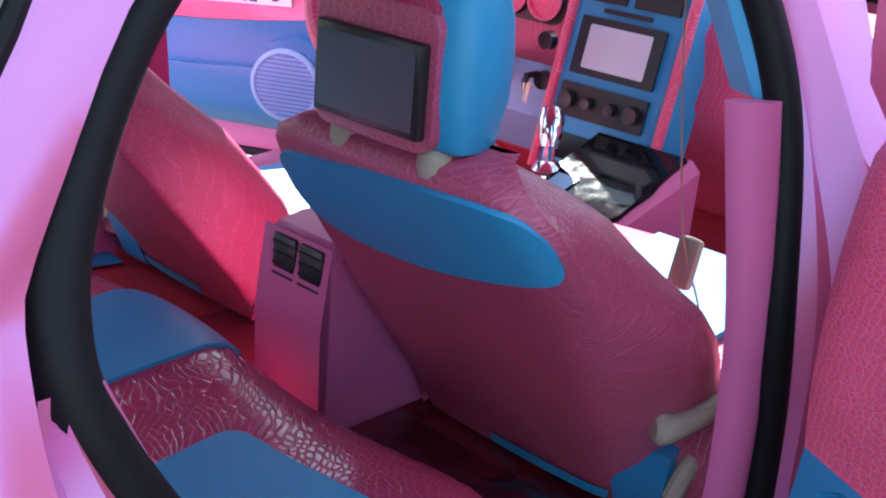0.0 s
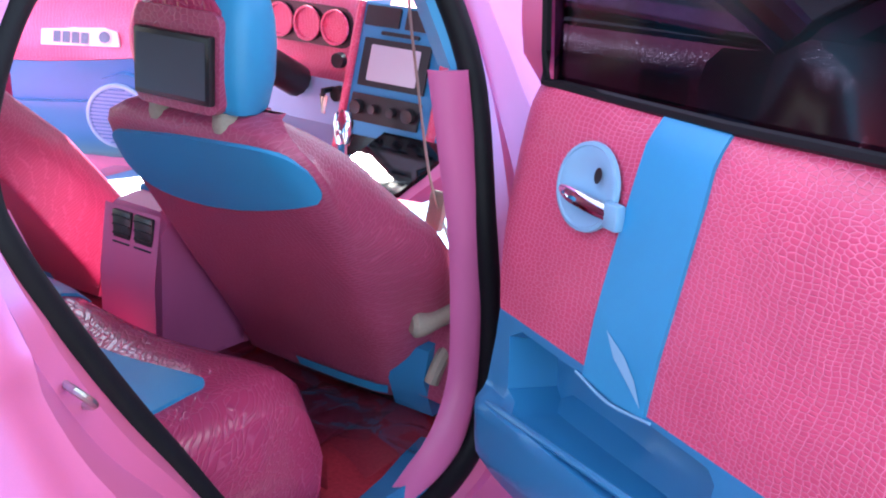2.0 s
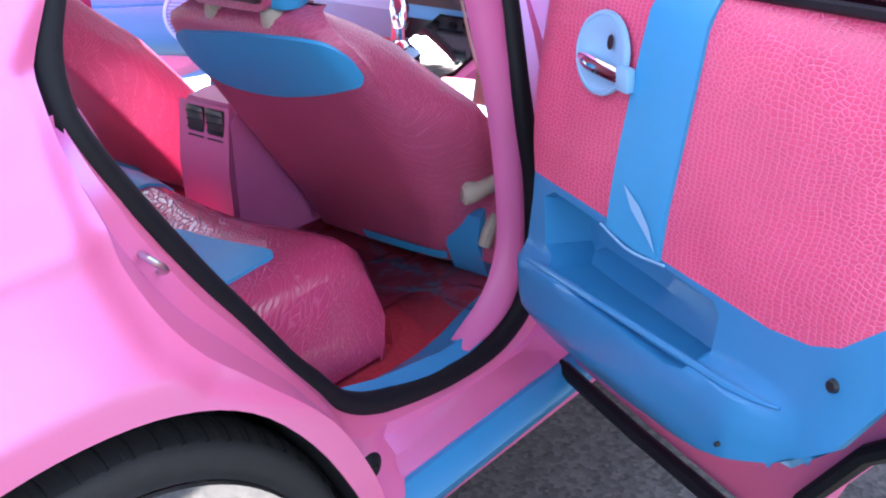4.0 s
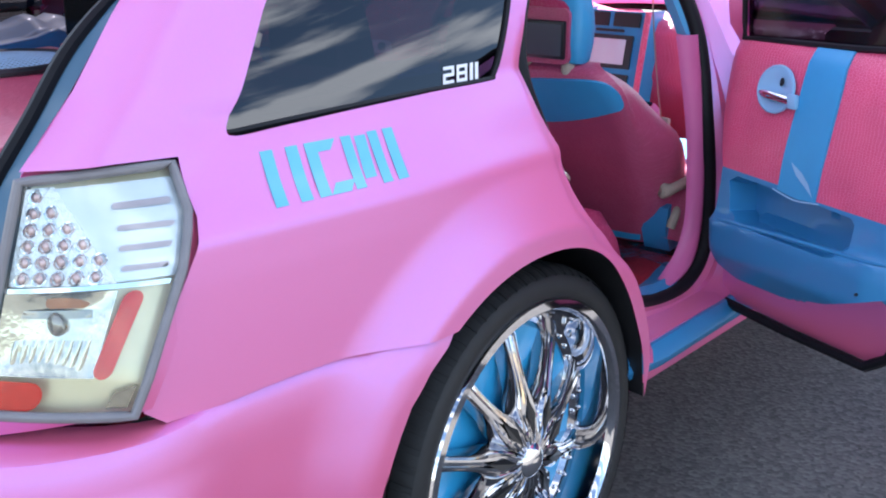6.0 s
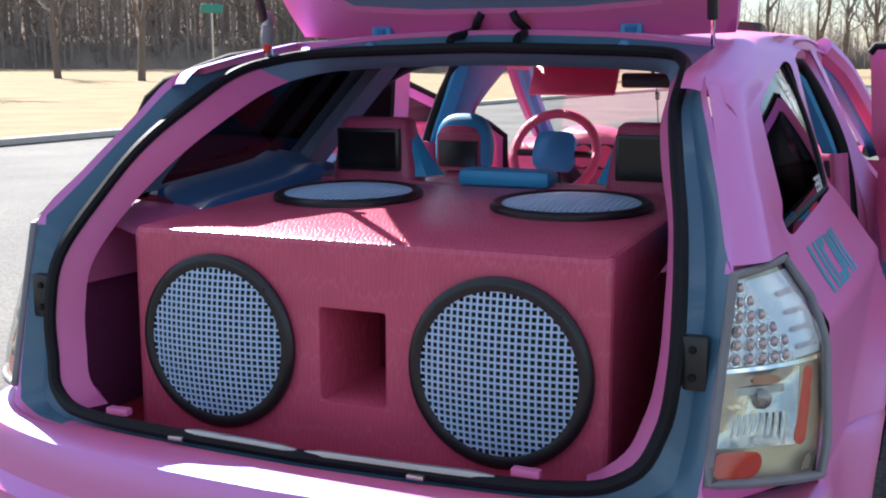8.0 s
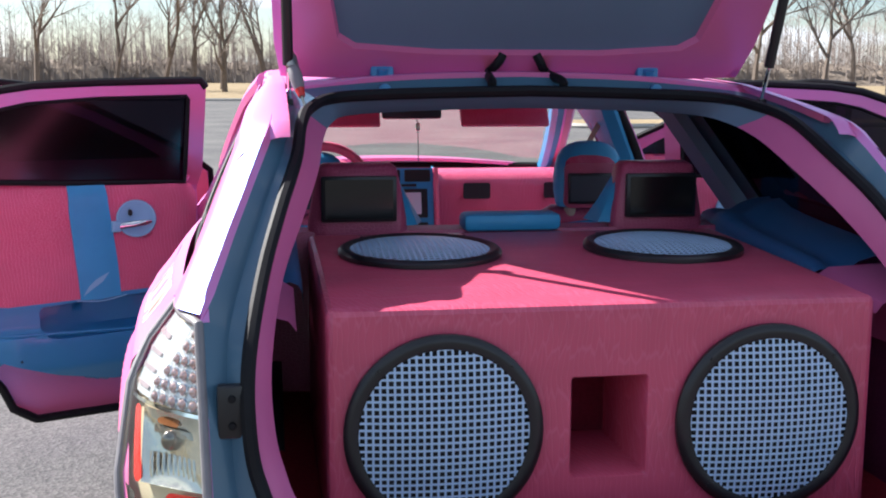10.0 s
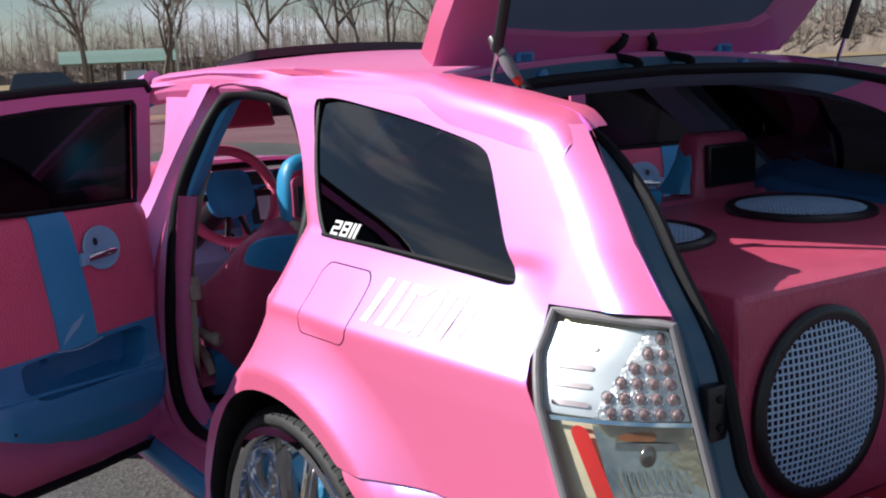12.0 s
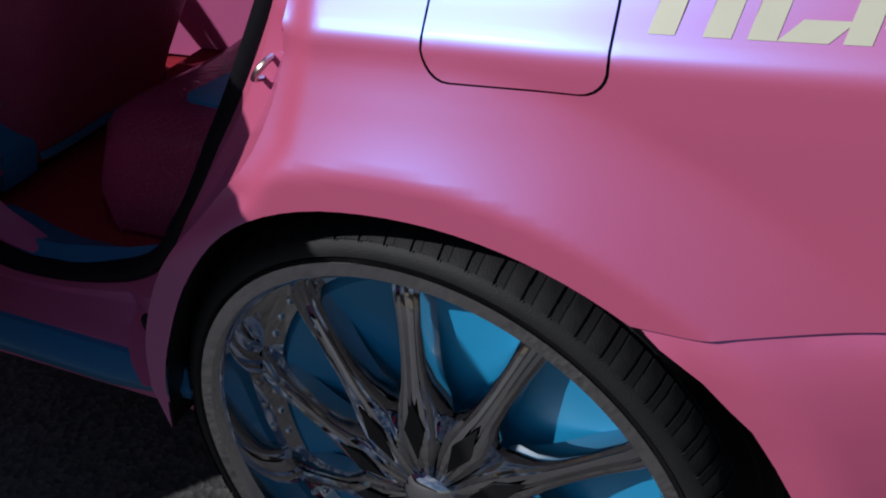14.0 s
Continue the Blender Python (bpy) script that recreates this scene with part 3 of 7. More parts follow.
o3, s3, i3 = whole(OUTER), whole(SEAL), whole(INNER)
mid = [a.lerp(b, 0.55) + Vector((0, 0.02, -0.012)) for a, b in zip(o3, s3)]
edge3 = [a.lerp(b, 0.30 - 0.24 * min(max((a.z - 0.86) / 0.05, 0), max((1.28 - a.z) / 0.06, 0), 1)) for a, b in zip(o3, mid)]
part("hatch_edge", loft([o3, edge3]), PAINT, car, "pink outer edge of the hatch opening")
part("hatch_jamb", loft([edge3, mid, s3]), JAMB_BLUE, car, "slate blue hatch opening channel")
part("boot_sill", loft([[(x, y, z) for y, z in ((-0.006 + 0.05 * (x / 0.6) ** 2, 0.862), (0.012 + 0.05 * (x / 0.6) ** 2, 0.868), (0.024 + 0.05 * (x / 0.6) ** 2, 0.856), (0.032 + 0.05 * (x / 0.6) ** 2, 0.78))] for x in np.linspace(-0.60, 0.60, 13)]), PINK_PLASTIC, car, "pink boot sill trim")
for x in (-0.42, 0.42):
    part("sill_bracket", block((x, 0.02, 0.892), (0.05, 0.02, 0.014), 0.003), PINK_PLASTIC, car, "pink sill bracket")
part("hatch_seal", tube(s3, 0.013, False, 8), RUBBER, car, "black rubber weatherstrip round the hatch")
FOAM = material("silver_grey_strip", (0.46, 0.44, 0.42), 0.28, metal=0.85, noise_scale=20, vary=0.15)
for x0, x1 in ((-0.25, -0.005), (0.012, 0.37)):
    low = sorted([q for q in s3 if q.z < 0.9], key=lambda v: v.x)
    pts = [Vector((x, interp(x, [q.x for q in low], [q.y for q in low]), interp(x, [q.x for q in low], [q.z for q in low]) + 0.007)) for x in np.linspace(x0, x1, 10)]
    part("edge_strip", tube(pts, [0.006] + [0.0098] * 8 + [0.006], False, 10), FOAM, car, "silver grey strip over the sill seal")
for x in (-0.26, 0.235):
    q = min(low, key=lambda v: abs(v.x - x))
    part("sill_clip", block((x, q.y - 0.017, q.z - 0.001), (0.032, 0.012, 0.008), 0.002), STEEL, car, "small bright sill clip")
m2 = [a.lerp(b, 0.5) + Vector((0, -0.012, 0.0)) for a, b in zip(s3, i3)]
n3 = len(s3)
r4 = [p + Vector((math.copysign(0.07, p.x), 0.05, 0.01)) for p in i3]
a, b = int(n3 * 0.37), int(n3 * 0.63)
c0 = min(range(n3 // 2), key=lambda i: abs(i3[i].x + 0.505) + (0 if i3[i].z < 1.0 else 9))
part("hatch_trim", loft([s3[c0:a + 1], m2[c0:a + 1], i3[c0:a + 1], r4[c0:a + 1]]), PINK_PLASTIC, car, "pink inner trim lip")
part("hatch_trim", loft([s3[a:b + 1], m2[a:b + 1], i3[a:b + 1]]), LINER, car, "slate blue trim band across the roof")
part("hatch_trim", loft([s3[b:n3 - c0], m2[b:n3 - c0], i3[b:n3 - c0], r4[b:n3 - c0]]), PINK_PLASTIC, car, "pink inner trim lip")


# ---- rear bumper ----
def bumper_plan(n=60):
    pts = spline([(0.925, 0.68, 0), (0.915, 0.50, 0), (0.895, 0.30, 0), (0.85, 0.13, 0), (0.74, 0.0, 0), (0.5, -0.085, 0), (0.25, -0.115, 0), (0, -0.125, 0)], 7)
    return pts + [Vector((-p.x, p.y, 0)) for p in pts[-2::-1]]


plan = bumper_plan()
rows = []
for k, p in enumerate(plan):
    q0, q1 = plan[max(k - 1, 0)], plan[min(k + 1, len(plan) - 1)]
    d = (q1 - q0).normalized()
    nrm = Vector((-d.y, d.x, 0))
    if nrm.y > 0 and abs(p.x) < 0.7 or nrm.x * p.x < 0 and abs(p.x) >= 0.7:
        nrm = -nrm
    side = min(max((p.y - 0.1) / 0.3, 0), 1)
    prof = [(-0.10 + 0.09 * side, 0.857 - 0.006 * side), (-0.03 + 0.02 * side, 0.856 - 0.006 * side), (-0.006, 0.846), (0.004, 0.825), (0.008 - 0.006 * side, 0.79), (0.012 - 0.008 * side, 0.76), (0.035 - 0.035 * side, 0.735), (0.037 - 0.038 * side, 0.69),
            (0.039 - 0.042 * side, 0.645), (0.04 - 0.045 * side, 0.60), (0.036 - 0.043 * side, 0.54), (0.03 - 0.04 * side, 0.48), (-0.02, 0.40), (-0.10, 0.38)]
    row = []
    for o, z in prof:
        q = p + nrm * o + Vector((0, 0, z))
        w = smooth((p.y - 0.20) / 0.22)
        if w:
            q.z = z = min(z + 0.008 * w if z > 0.84 else z, interp(q.y, [0.3, 0.45, 0.55, 0.62, 0.70], [0.866, 0.862, 0.857, 0.851, 0.846]))
            q.y += smooth((p.y - 0.35) / 0.33) * interp(z, [0.42, 0.56, 0.66, 0.735, 0.795, 0.848, 0.86], [-0.02, -0.01, 0.015, 0.055, 0.11, 0.18, 0.19])
            skin = side_x(q.y, z) + interp(o, [-0.03, -0.008, -0.003, 0.004], [-0.02, -0.012, -0.002, 0.001])
            q.x = math.copysign(abs(q.x) * (1 - w) + skin * w, q.x)
        row.append(q)
    rows.append(row)
bump = part("rear_bumper", loft(rows), PAINT, car, "pearl pink rear bumper with a flat ledge")

# ---- tail lamps ----
def lamp_point(s, u, v, lift=0.0):
    """u from the hatch side to the outer side, v from bottom to top."""
    A = Vector((0.709, 0.050, 0.905)).lerp(Vector((0.722, 0.146, 1.225)), v)
    zs = [0, 0.15, 0.6, 0.82, 1]
    B = Vector((interp(v, zs, [0.866, 0.872, 0.855, 0.825, 0.772]), interp(v, zs, [0.205, 0.228, 0.318, 0.357, 0.372]), interp(v, zs, [0.892, 0.94, 1.09, 1.155, 1.222])))
    p = A.lerp(B, u)
    nrm = Vector((0.60, -0.78, 0.14)).normalized()
    p += nrm * (0.026 * 4 * u * (1 - u) * (0.6 + 0.4 * math.sin(math.pi * min(max(v, 0), 1))) + lift)
    return Vector((s * p.x, p.y, p.z))


def lamp_patch(s, corners, lift, n=8):
    """A sheet in lamp coordinates over a quad of (u, v) corners."""
    c = [Vector(q) for q in corners]
    rows = []
    for i in range(n + 1):
        l, r = c[0].lerp(c[3], i / n), c[1].lerp(c[2], i / n)
        rows.append([lamp_point(s, *l.lerp(r, j / n), lift) for j in range(n + 1)])
    bm = loft(rows)
    bm.normal_update()
    if sum((f.normal * f.calc_area() for f in bm.faces), Vector()).dot(Vector((s * 0.6, -0.78, 0))) < 0:
        bmesh.ops.reverse_faces(bm, faces=bm.faces[:])
    return bm


LED = []


def bulb_ball():
    bm = bmesh.new()
    bmesh.ops.create_uvsphere(bm, u_segments=10, v_segments=6, radius=0.0078, matrix=Matrix.Diagonal((1, 0.7, 1, 1)))
    return bm


def lamp_bowl(s, u0, u1, v0, v1, rim, sag, n=14):
    """A concave reflector sunk behind the lens."""
    rows = []
    for i in range(n + 1):
        v = v0 + (v1 - v0) * i / n
        q = 2 * i / n - 1
        rows.append([lamp_point(s, u0 + (u1 - u0) * j / n, v, rim - sag * (1 - (2 * j / n - 1) ** 2) * (1 - 0.8 * q ** 4)) for j in range(n + 1)])
    bm = loft(rows)
    bm.normal_update()
    if sum((f.normal * f.calc_area() for f in bm.faces), Vector()).dot(Vector((s * 0.6, -0.78, 0))) < 0:
        bmesh.ops.reverse_faces(bm, faces=bm.faces[:])
    return bm


def lamp_pill(s, a, b, half, lift, n=10):
    """A flat strip with round ends between two (u, v) points."""
    A, B = Vector(a), Vector(b)
    au, av = 0.235, 0.335  # metres for one u and one v
    d = Vector(((B.x - A.x) * au, (B.y - A.y) * av)).normalized()
    side = Vector((-d.y, d.x))
    loop = []
    for c, sg in ((B, 1), (A, -1)):
        for k in range(n + 1):
            t = math.pi * k / n
            e = (side * -math.cos(t) + d * math.sin(t)) * (half * sg)
            loop.append((c.x + e.x / au, c.y + e.y / av))
    return panel(loop, [], lambda u, v: lamp_point(s, u, v, lift), 0.04, (s * 0.6, -0.78, 0))


for s in (1, -1):
    lamp = part("tail_lamp", lamp_patch(s, [(0, 0), (1, 0), (1, 1), (0, 1)], -0.022, 14), CREAM, car, "clear tail lamp with chrome and red segments")
    rim0 = dense([(0, 0), (1, 0), (1, 1), (0, 1)], 0.08)
    rim1 = [(-0.03 + u * 1.105, -0.13 + v * 1.20) for u, v in rim0]
    flange = [[lamp_point(s, u, v, h) for u, v in rim + rim[:1]] for rim, h in ((rim0, 0.0), (rim1, -0.020))]
    part("surround", loft(flange), PAINT, lamp, "", 60)
    ring = [lamp_point(s, u, v, 0.004) for u, v in dense([(0, 0), (1, 0), (1, 1), (0, 1)], 0.08)]
    part("gasket", tube(ring, 0.0080, True, 10), GREY_TRIM, lamp, "grey rubber gasket")
    back = [lamp_point(s, 0.0, v, -0.005) for v in np.linspace(0, 1, 8)]
    part("side_cover", loft([back, [p + Vector((-s * 0.012, 0.05, 0)) for p in back], [p + Vector((-s * 0.04, 0.055, 0)) for p in back]]), BLACK, lamp, "black lamp side cover")
    # upper half: stepped bulb field and a bright wedge with four slots
    part("chrome_wedge", lamp_patch(s, [(0.50, 0.545), (0.96, 0.56), (0.96, 0.955), (0.14, 0.955)], -0.010, 10), WEDGE, lamp, "bright chrome reflector wedge")
    part("led_field", lamp_patch(s, [(0.04, 0.545), (0.66, 0.545), (0.22, 0.965), (0.04, 0.965)], -0.008, 10), SILVER, lamp, "faceted bulb field")
    for r, many in enumerate((5, 5, 4, 3, 2, 1)):
        for c in range(many):
            q = part("led_bulb", bulb_ball(), LAMP_BULB, lamp) if not LED else new("led_bulb", LED[0])
            LED.append(q.data)
            q.parent = lamp
            q.location = lamp_point(s, 0.115 + c * 0.105, 0.578 + r * 0.070, -0.005)
            cup = [lamp_point(s, 0.115 + c * 0.105 + 0.040 * math.cos(t), 0.578 + r * 0.070 + 0.029 * math.sin(t), -0.006) for t in np.linspace(0, 2 * math.pi, 10, False)]
            part("led_cup", tube(cup, 0.0016, True, 4), CHROME, lamp)
    for k in range(4):
        v = 0.605 + 0.088 * k
        part("slot", lamp_pill(s, (0.68 - 0.03 * k, v), (0.90, v + 0.006), 0.0040, -0.0065, 4), ROSY_GREY, lamp)
    part("crossbar", lamp_patch(s, [(0.03, 0.520), (0.95, 0.530), (0.95, 0.550), (0.03, 0.540)], -0.003, 6), CHROME, lamp)
    # lower half: a deep chrome bowl with ribs and a bulb, in a cream surround
    part("bowl", lamp_bowl(s, 0.04, 0.68, 0.165, 0.520, -0.003, 0.017), OPTIC, lamp, "concave chrome lower reflector")
    for k in range(9):
        u = 0.13 + 0.053 * k
        part("flute", lamp_bowl(s, u, u + 0.045, 0.185, 0.315, -0.0035 - 0.016 * (1 - ((u + 0.0225 - 0.345) / 0.295) ** 2), -0.003, 4), OPTIC, lamp)
    ball = bmesh.new()
    bmesh.ops.create_uvsphere(ball, u_segments=16, v_segments=10, radius=0.016, matrix=Matrix.Translation(lamp_point(s, 0.37, 0.385, -0.012)) @ Matrix.Diagonal((1, 0.6, 1.1, 1)))
    part("bulb", ball, LAMP_DARK, lamp, "clear bulb in a dark shade")
    # dark strip imitating the arc that the chrome bowl mirrors
    part("shade", lamp_pill(s, (0.12, 0.425), (0.58, 0.425), 0.006, -0.0125, 6), LAMP_DARK, lamp, "dark band drawn as the arc mirrored over the bulb")
    part("amber_cap", lamp_pill(s, (0.32, 0.478), (0.50, 0.478), 0.009, -0.0125, 6), AMBER, lamp, "amber brown reflection plate")
    part("reflector", lamp_pill(s, (0.725, 0.20), (0.775, 0.475), 0.0135, -0.002, 8), LENS_RED, lamp, "red side reflector strip")
    part("reflector", lamp_pill(s, (0.115, 0.085), (0.315, 0.085), 0.0215, 0.0, 8), LENS_RED, lamp, "red oval reflector")
    part("lower_slot", lamp_patch(s, [(0.80, 0.03), (0.93, 0.03), (0.94, 0.13), (0.82, 0.10)], -0.006, 3), LAMP_DARK, lamp)
    lens = part("lens", lamp_patch(s, [(0.01, 0.01), (0.99, 0.01), (0.99, 0.99), (0.01, 0.99)], 0.006, 12), CLEAR, lamp)
    lens.visible_shadow = False
    # latch bracket beside the lamp
    br = part("latch_bracket", block((s * 0.672, 0.108, 1.085), (0.048, 0.022, 0.09), 0.004), BLACK, car, "black steel bracket with two bolts")
    for z in (1.062, 1.108):
        part("bolt", lathe([(0.0955, 0.007), (0.092, 0.006), (0.0905, 0.0)], "y", 10, (s * 0.672, 0, z)), RUBBER, br)


# ---- door openings, pillars and sills ----
# pairs: outer edge and seal, as (x, y, z), round the rear door's opening
def sx3(y, z, inn=0.0):
    return (side_x(y, z) - inn, y, z)


OPEN_OUT = [(0.632, 1.645, 1.573), *[sx3(y, z) for y, z in EDGE_C[1:]], (0.880, 1.75, 0.545), (0.880, 2.0, 0.548), (0.880, 2.20, 0.552), (0.882, 2.275, 0.62), (0.888, 2.265, 0.85),
            (0.892, 2.25, 1.06), (0.80, 2.232, 1.25), (0.71, 2.205, 1.43), (0.635, 2.17, 1.565), (0.614, 2.05, 1.600), (0.618, 1.80, 1.590)]
OPEN_IN = [(0.597, 1.68, 1.543), (0.63, 1.555, 1.49), (0.673, 1.432, 1.405), (0.724, 1.349, 1.305), (0.758, 1.323, 1.235), (0.777, 1.336, 1.175), (0.785, 1.386, 1.085), (0.785, 1.465, 0.965),
           (0.785, 1.53, 0.875), (0.785, 1.60, 0.775), (0.785, 1.645, 0.722), (0.785, 1.70, 0.66), (0.785, 1.79, 0.613), (0.785, 1.96, 0.576), (0.785, 2.12, 0.583), (0.785, 2.222, 0.662), (0.785, 2.226, 0.84),
           (0.78, 2.19, 1.04), (0.742, 2.185, 1.26), (0.678, 2.16, 1.42), (0.608, 2.125, 1.54), (0.588, 2.03, 1.572), (0.588, 1.82, 1.563)]
for s in (1, -1):
    mk = (lambda l: l) if s > 0 else mirror
    oo, ii = spline(mk(OPEN_OUT), 7, True), spline(mk(OPEN_IN), 7, True)
    for p in oo[7:85]:
        p.x = quarter_point(s)(p.y, p.z).x
    step = [a.lerp(b, 0.40) + Vector((-s * 0.026, 0, 0)) for a, b in zip(oo, ii)]
    rows = [oo, step, [a.lerp(b, 0.7) for a, b in zip(oo, ii)], ii]
    rows = [r + [r[0]] for r in rows]
    part("door_jamb", loft(rows), PAINT, car, "pink painted rear door opening", 16)
    part("door_seal", tube([p + Vector((-s * 0.004, 0, 0)) for p in ii], 0.021, True, 12), RUBBER, car, "black rubber door seal")
    # rocker and running board
    rock = []
    for y in np.linspace(1.64, 3.45, 12):
        rock.append([(s * 0.60, y, 0.50), (s * 0.86, y, 0.42), (s * 0.872, y, 0.45), (s * 0.88, y, 0.50), (s * 0.88, y, 0.546), (s * 0.85, y, 0.556), (s * 0.79, y, 0.562)])
    part("rocker_panel", loft(rock), PAINT, car, "pink rocker panel")
    bd = []
    for y, e in zip(np.linspace(1.60, 3.40, 12), [0.02] + [0] * 10 + [0.02]):
        r = 0.012 * (y - 1.6)
        bd.append([(s * 0.872, y, 0.47 + r), (s * 0.895 - s * e, y, 0.468 + r), (s * 0.912 - s * e, y, 0.482 + r), (s * 0.918 - s * e, y, 0.502 + r), (s * 0.912 - s * e, y, 0.517 + r), (s * 0.89, y, 0.538 + r), (s * 0.872, y, 0.54 + r)])
    part("running_board", loft(bd, True, cap=True), BLUE_PLASTIC, car, "blue painted side skirt along the sill")
    # scuff plate inside the sill
    part("scuff_plate", loft([[(s * 0.785, y, interp(y, [1.66, 1.8, 2.0, 2.2], [0.67, 0.62, 0.585, 0.59])), (s * 0.755, y, interp(y, [1.66, 1.8, 2.0, 2.2], [0.682, 0.638, 0.608, 0.612])), (s * interp(y, [1.66, 1.95, 2.05, 2.2], [0.69, 0.715, 0.70, 0.66]), y, 0.597)] for y in np.linspace(1.66, 2.22, 8)]),
         BLUE_PLASTIC, car, "blue sill scuff plate")
    # rubber plug ahead of the wheel
    part("rubber_plug", lathe([(s * 0.884, 0.0), (s * 0.889, 0.012), (s * 0.886, 0.016), (s * 0.880, 0.026)], "x", 20, (0, 1.66, 0.60)), RUBBER, car)
    # door striker
    lp = [(s * 0.805, 1.366, 1.042), (s * 0.845, 1.354, 1.048), (s * 0.850, 1.372, 1.028), (s * 0.812, 1.382, 1.012)]
    part("door_striker", tube(spline(lp, 4), 0.0045, False, 8), STEEL, car, "steel door striker loop")
    # B pillar: skin and trims
    pil = []
    for z in np.linspace(0.56, 1.60, 14):
        y0 = interp(z, [0.56, 1.08, 1.25, 1.42, 1.6], [2.27, 2.25, 2.235, 2.21, 2.16])
        x = side_x(2.3, z) if z < 1.56 else 0.62
        pil.append([(s * x, y0, z), (s * (x + 0.003), y0 + 0.06, z), (s * x, y0 + 0.14, z), (s * (x - 0.10), y0 + 0.17, z)])
    part("b_pillar", loft(pil), PAINT, car, "pink door pillar")
    low, high = [], []
    outer = spline([(0.752, 2.152, 1.275), (0.772, 2.185, 1.05), (0.774, 2.206, 0.93), (0.774, 2.216, 0.78), (0.774, 2.204, 0.69), (0.774, 2.170, 0.628), (0.774, 2.11, 0.600), (0.774, 2.04, 0.592)], 4)
    inner = spline([(0.726, 2.095, 1.275), (0.748, 2.135, 1.05), (0.750, 2.158, 0.93), (0.750, 2.172, 0.78), (0.748, 2.158, 0.705), (0.746, 2.122, 0.652), (0.746, 2.07, 0.622), (0.752, 2.02, 0.604)], 4)
    for p, q in zip(outer, inner):
        arc = [p.lerp(q, k) + Vector((0.012 * math.sin(math.pi * min(1, k * 1.05)), 0, 0)) for k in (0, 0.25, 0.5, 0.75, 0.95)]
        low.append([(s * v[0], v[1], v[2]) for v in (*arc, q + Vector((-0.012, 0.003, 0)), (q.x - 0.03, q.y + 0.06, q.z - 0.01), (q.x - 0.03, p.y + 0.08, p.z - 0.02))])
    part("pillar_trim", loft(low, True, cap=True), PINK_PLASTIC, car, "pink lower pillar trim", 50)
    for z in np.linspace(1.268, 1.575, 6):
        y0 = interp(z, [1.27, 1.42, 1.58], [2.165, 2.14, 2.09])
        x = interp(z, [1.27, 1.42, 1.58], [0.732, 0.665, 0.585])
        # forward flare towards the roof is added to keep sun off bench and console
        w_ = interp(z, [1.27, 1.40, 1.46, 1.52, 1.58], [0.26, 0.29, 0.36, 0.44, 0.52])
        high.append([(s * x, y0 + 0.01, z), (s * (x - 0.02), y0, z), (s * (x - 0.06), y0 + 0.02, z), (s * (x - 0.07), y0 + 0.12, z), (s * (x - 0.04), y0 + w_, z), (s * x, y0 + w_, z)])
    part("pillar_trim", loft(high, True, cap=True), BLUE, car, "blue vinyl upper pillar trim")
    # added outer sheet that hides the sun-blocking flare of the blue trim
    part("pillar_skin", loft([[r_[0] + Vector((s * 0.006, 0.04, 0)), r_[-1] + Vector((s * 0.006, 0.004, 0)), r_[-2] + Vector((0, 0.005, 0))] for r_ in [[Vector(p) for p in row] for row in high]]), PAINT, car, "pink sheet added over the widened upper pillar trim")
    # lining of the rear quarter, round the window
    lining = panel([(0.34, 1.26), (0.43, 1.40), (0.58, 1.53), (0.80, 1.575), (1.20, 1.60), (1.56, 1.60), (1.56, 1.56), (1.38, 1.36), (1.29, 1.25)], [shrink(WIN_FINE, 0.84, (0.86, 1.40))],
                   lambda y, z, s=s: Vector((s * (pane_x(y, z) - 0.035), y, z)), 0.05, (-s, 0, 0))
    part("quarter_lining", lining, LINER, car, "slate blue lining round the rear side window")
    # C pillar trim inside
    ct = []
    for z in np.linspace(1.25, 1.57, 6):
        y1 = interp(z, [1.25, 1.58], [1.29, 1.61])
        x = interp(z, [1.25, 1.58], [0.70, 0.555])
        ct.append([(s * x, y1, z), (s * (x - 0.03), y1 - 0.03, z), (s * (x - 0.03), y1 - 0.16, z), (s * x, y1 - 0.19, z)])
    part("pillar_trim", loft(ct), LINER, car, "slate blue rear pillar trim")
    # padded rail over the doors
    part("header_trim", tube([(s * 0.568, y, interp(y, ROOF_Y, ROOF_Z) - 0.05) for y in np.linspace(1.55, 2.78, 12)], [0.034] * 4 + [0.040, 0.046, 0.048, 0.048, 0.046, 0.044, 0.042, 0.04], False, 10), PINK_PLASTIC, car, "pink padded rail over the doors")
    # A pillar
    ap = [(s * 0.60, 2.72, 1.61), (s * 0.66, 2.95, 1.53), (s * 0.72, 3.25, 1.40), (s * 0.77, 3.55, 1.27), (s * 0.79, 3.72, 1.19)]
    part("a_pillar", tube(spline(ap, 4), 0.045, False, 8, flat=0.8), PAINT, car)
    part("pillar_trim", tube(spline([(p[0] - s * 0.045, p[1] - 0.01, p[2] - 0.02) for p in ap], 4), 0.035, False, 8), BLUE, car, "blue vinyl windscreen pillar trim")
# ---- doors ----
def door_frame(s, hinge, angle):
    """Maps door coordinates (u from the hinge, v inwards, z) into the world; side s."""
    a = radians(angle)

    def f(u, v, z):
        return Vector((s * (hinge[0] + u * math.sin(a) - v * math.cos(a)), hinge[1] - u * math.cos(a) - v * math.sin(a), z))
    n = Vector((-s * math.cos(a), -math.sin(a), 0))
    return f, n


def skin_v(u, z, y0):
    return interp(z, [0.3, 1.05, 1.10, 1.22, 1.27, 1.62], [0.035, 0.028, 0.036, 0.072, 0.088, 0.104])


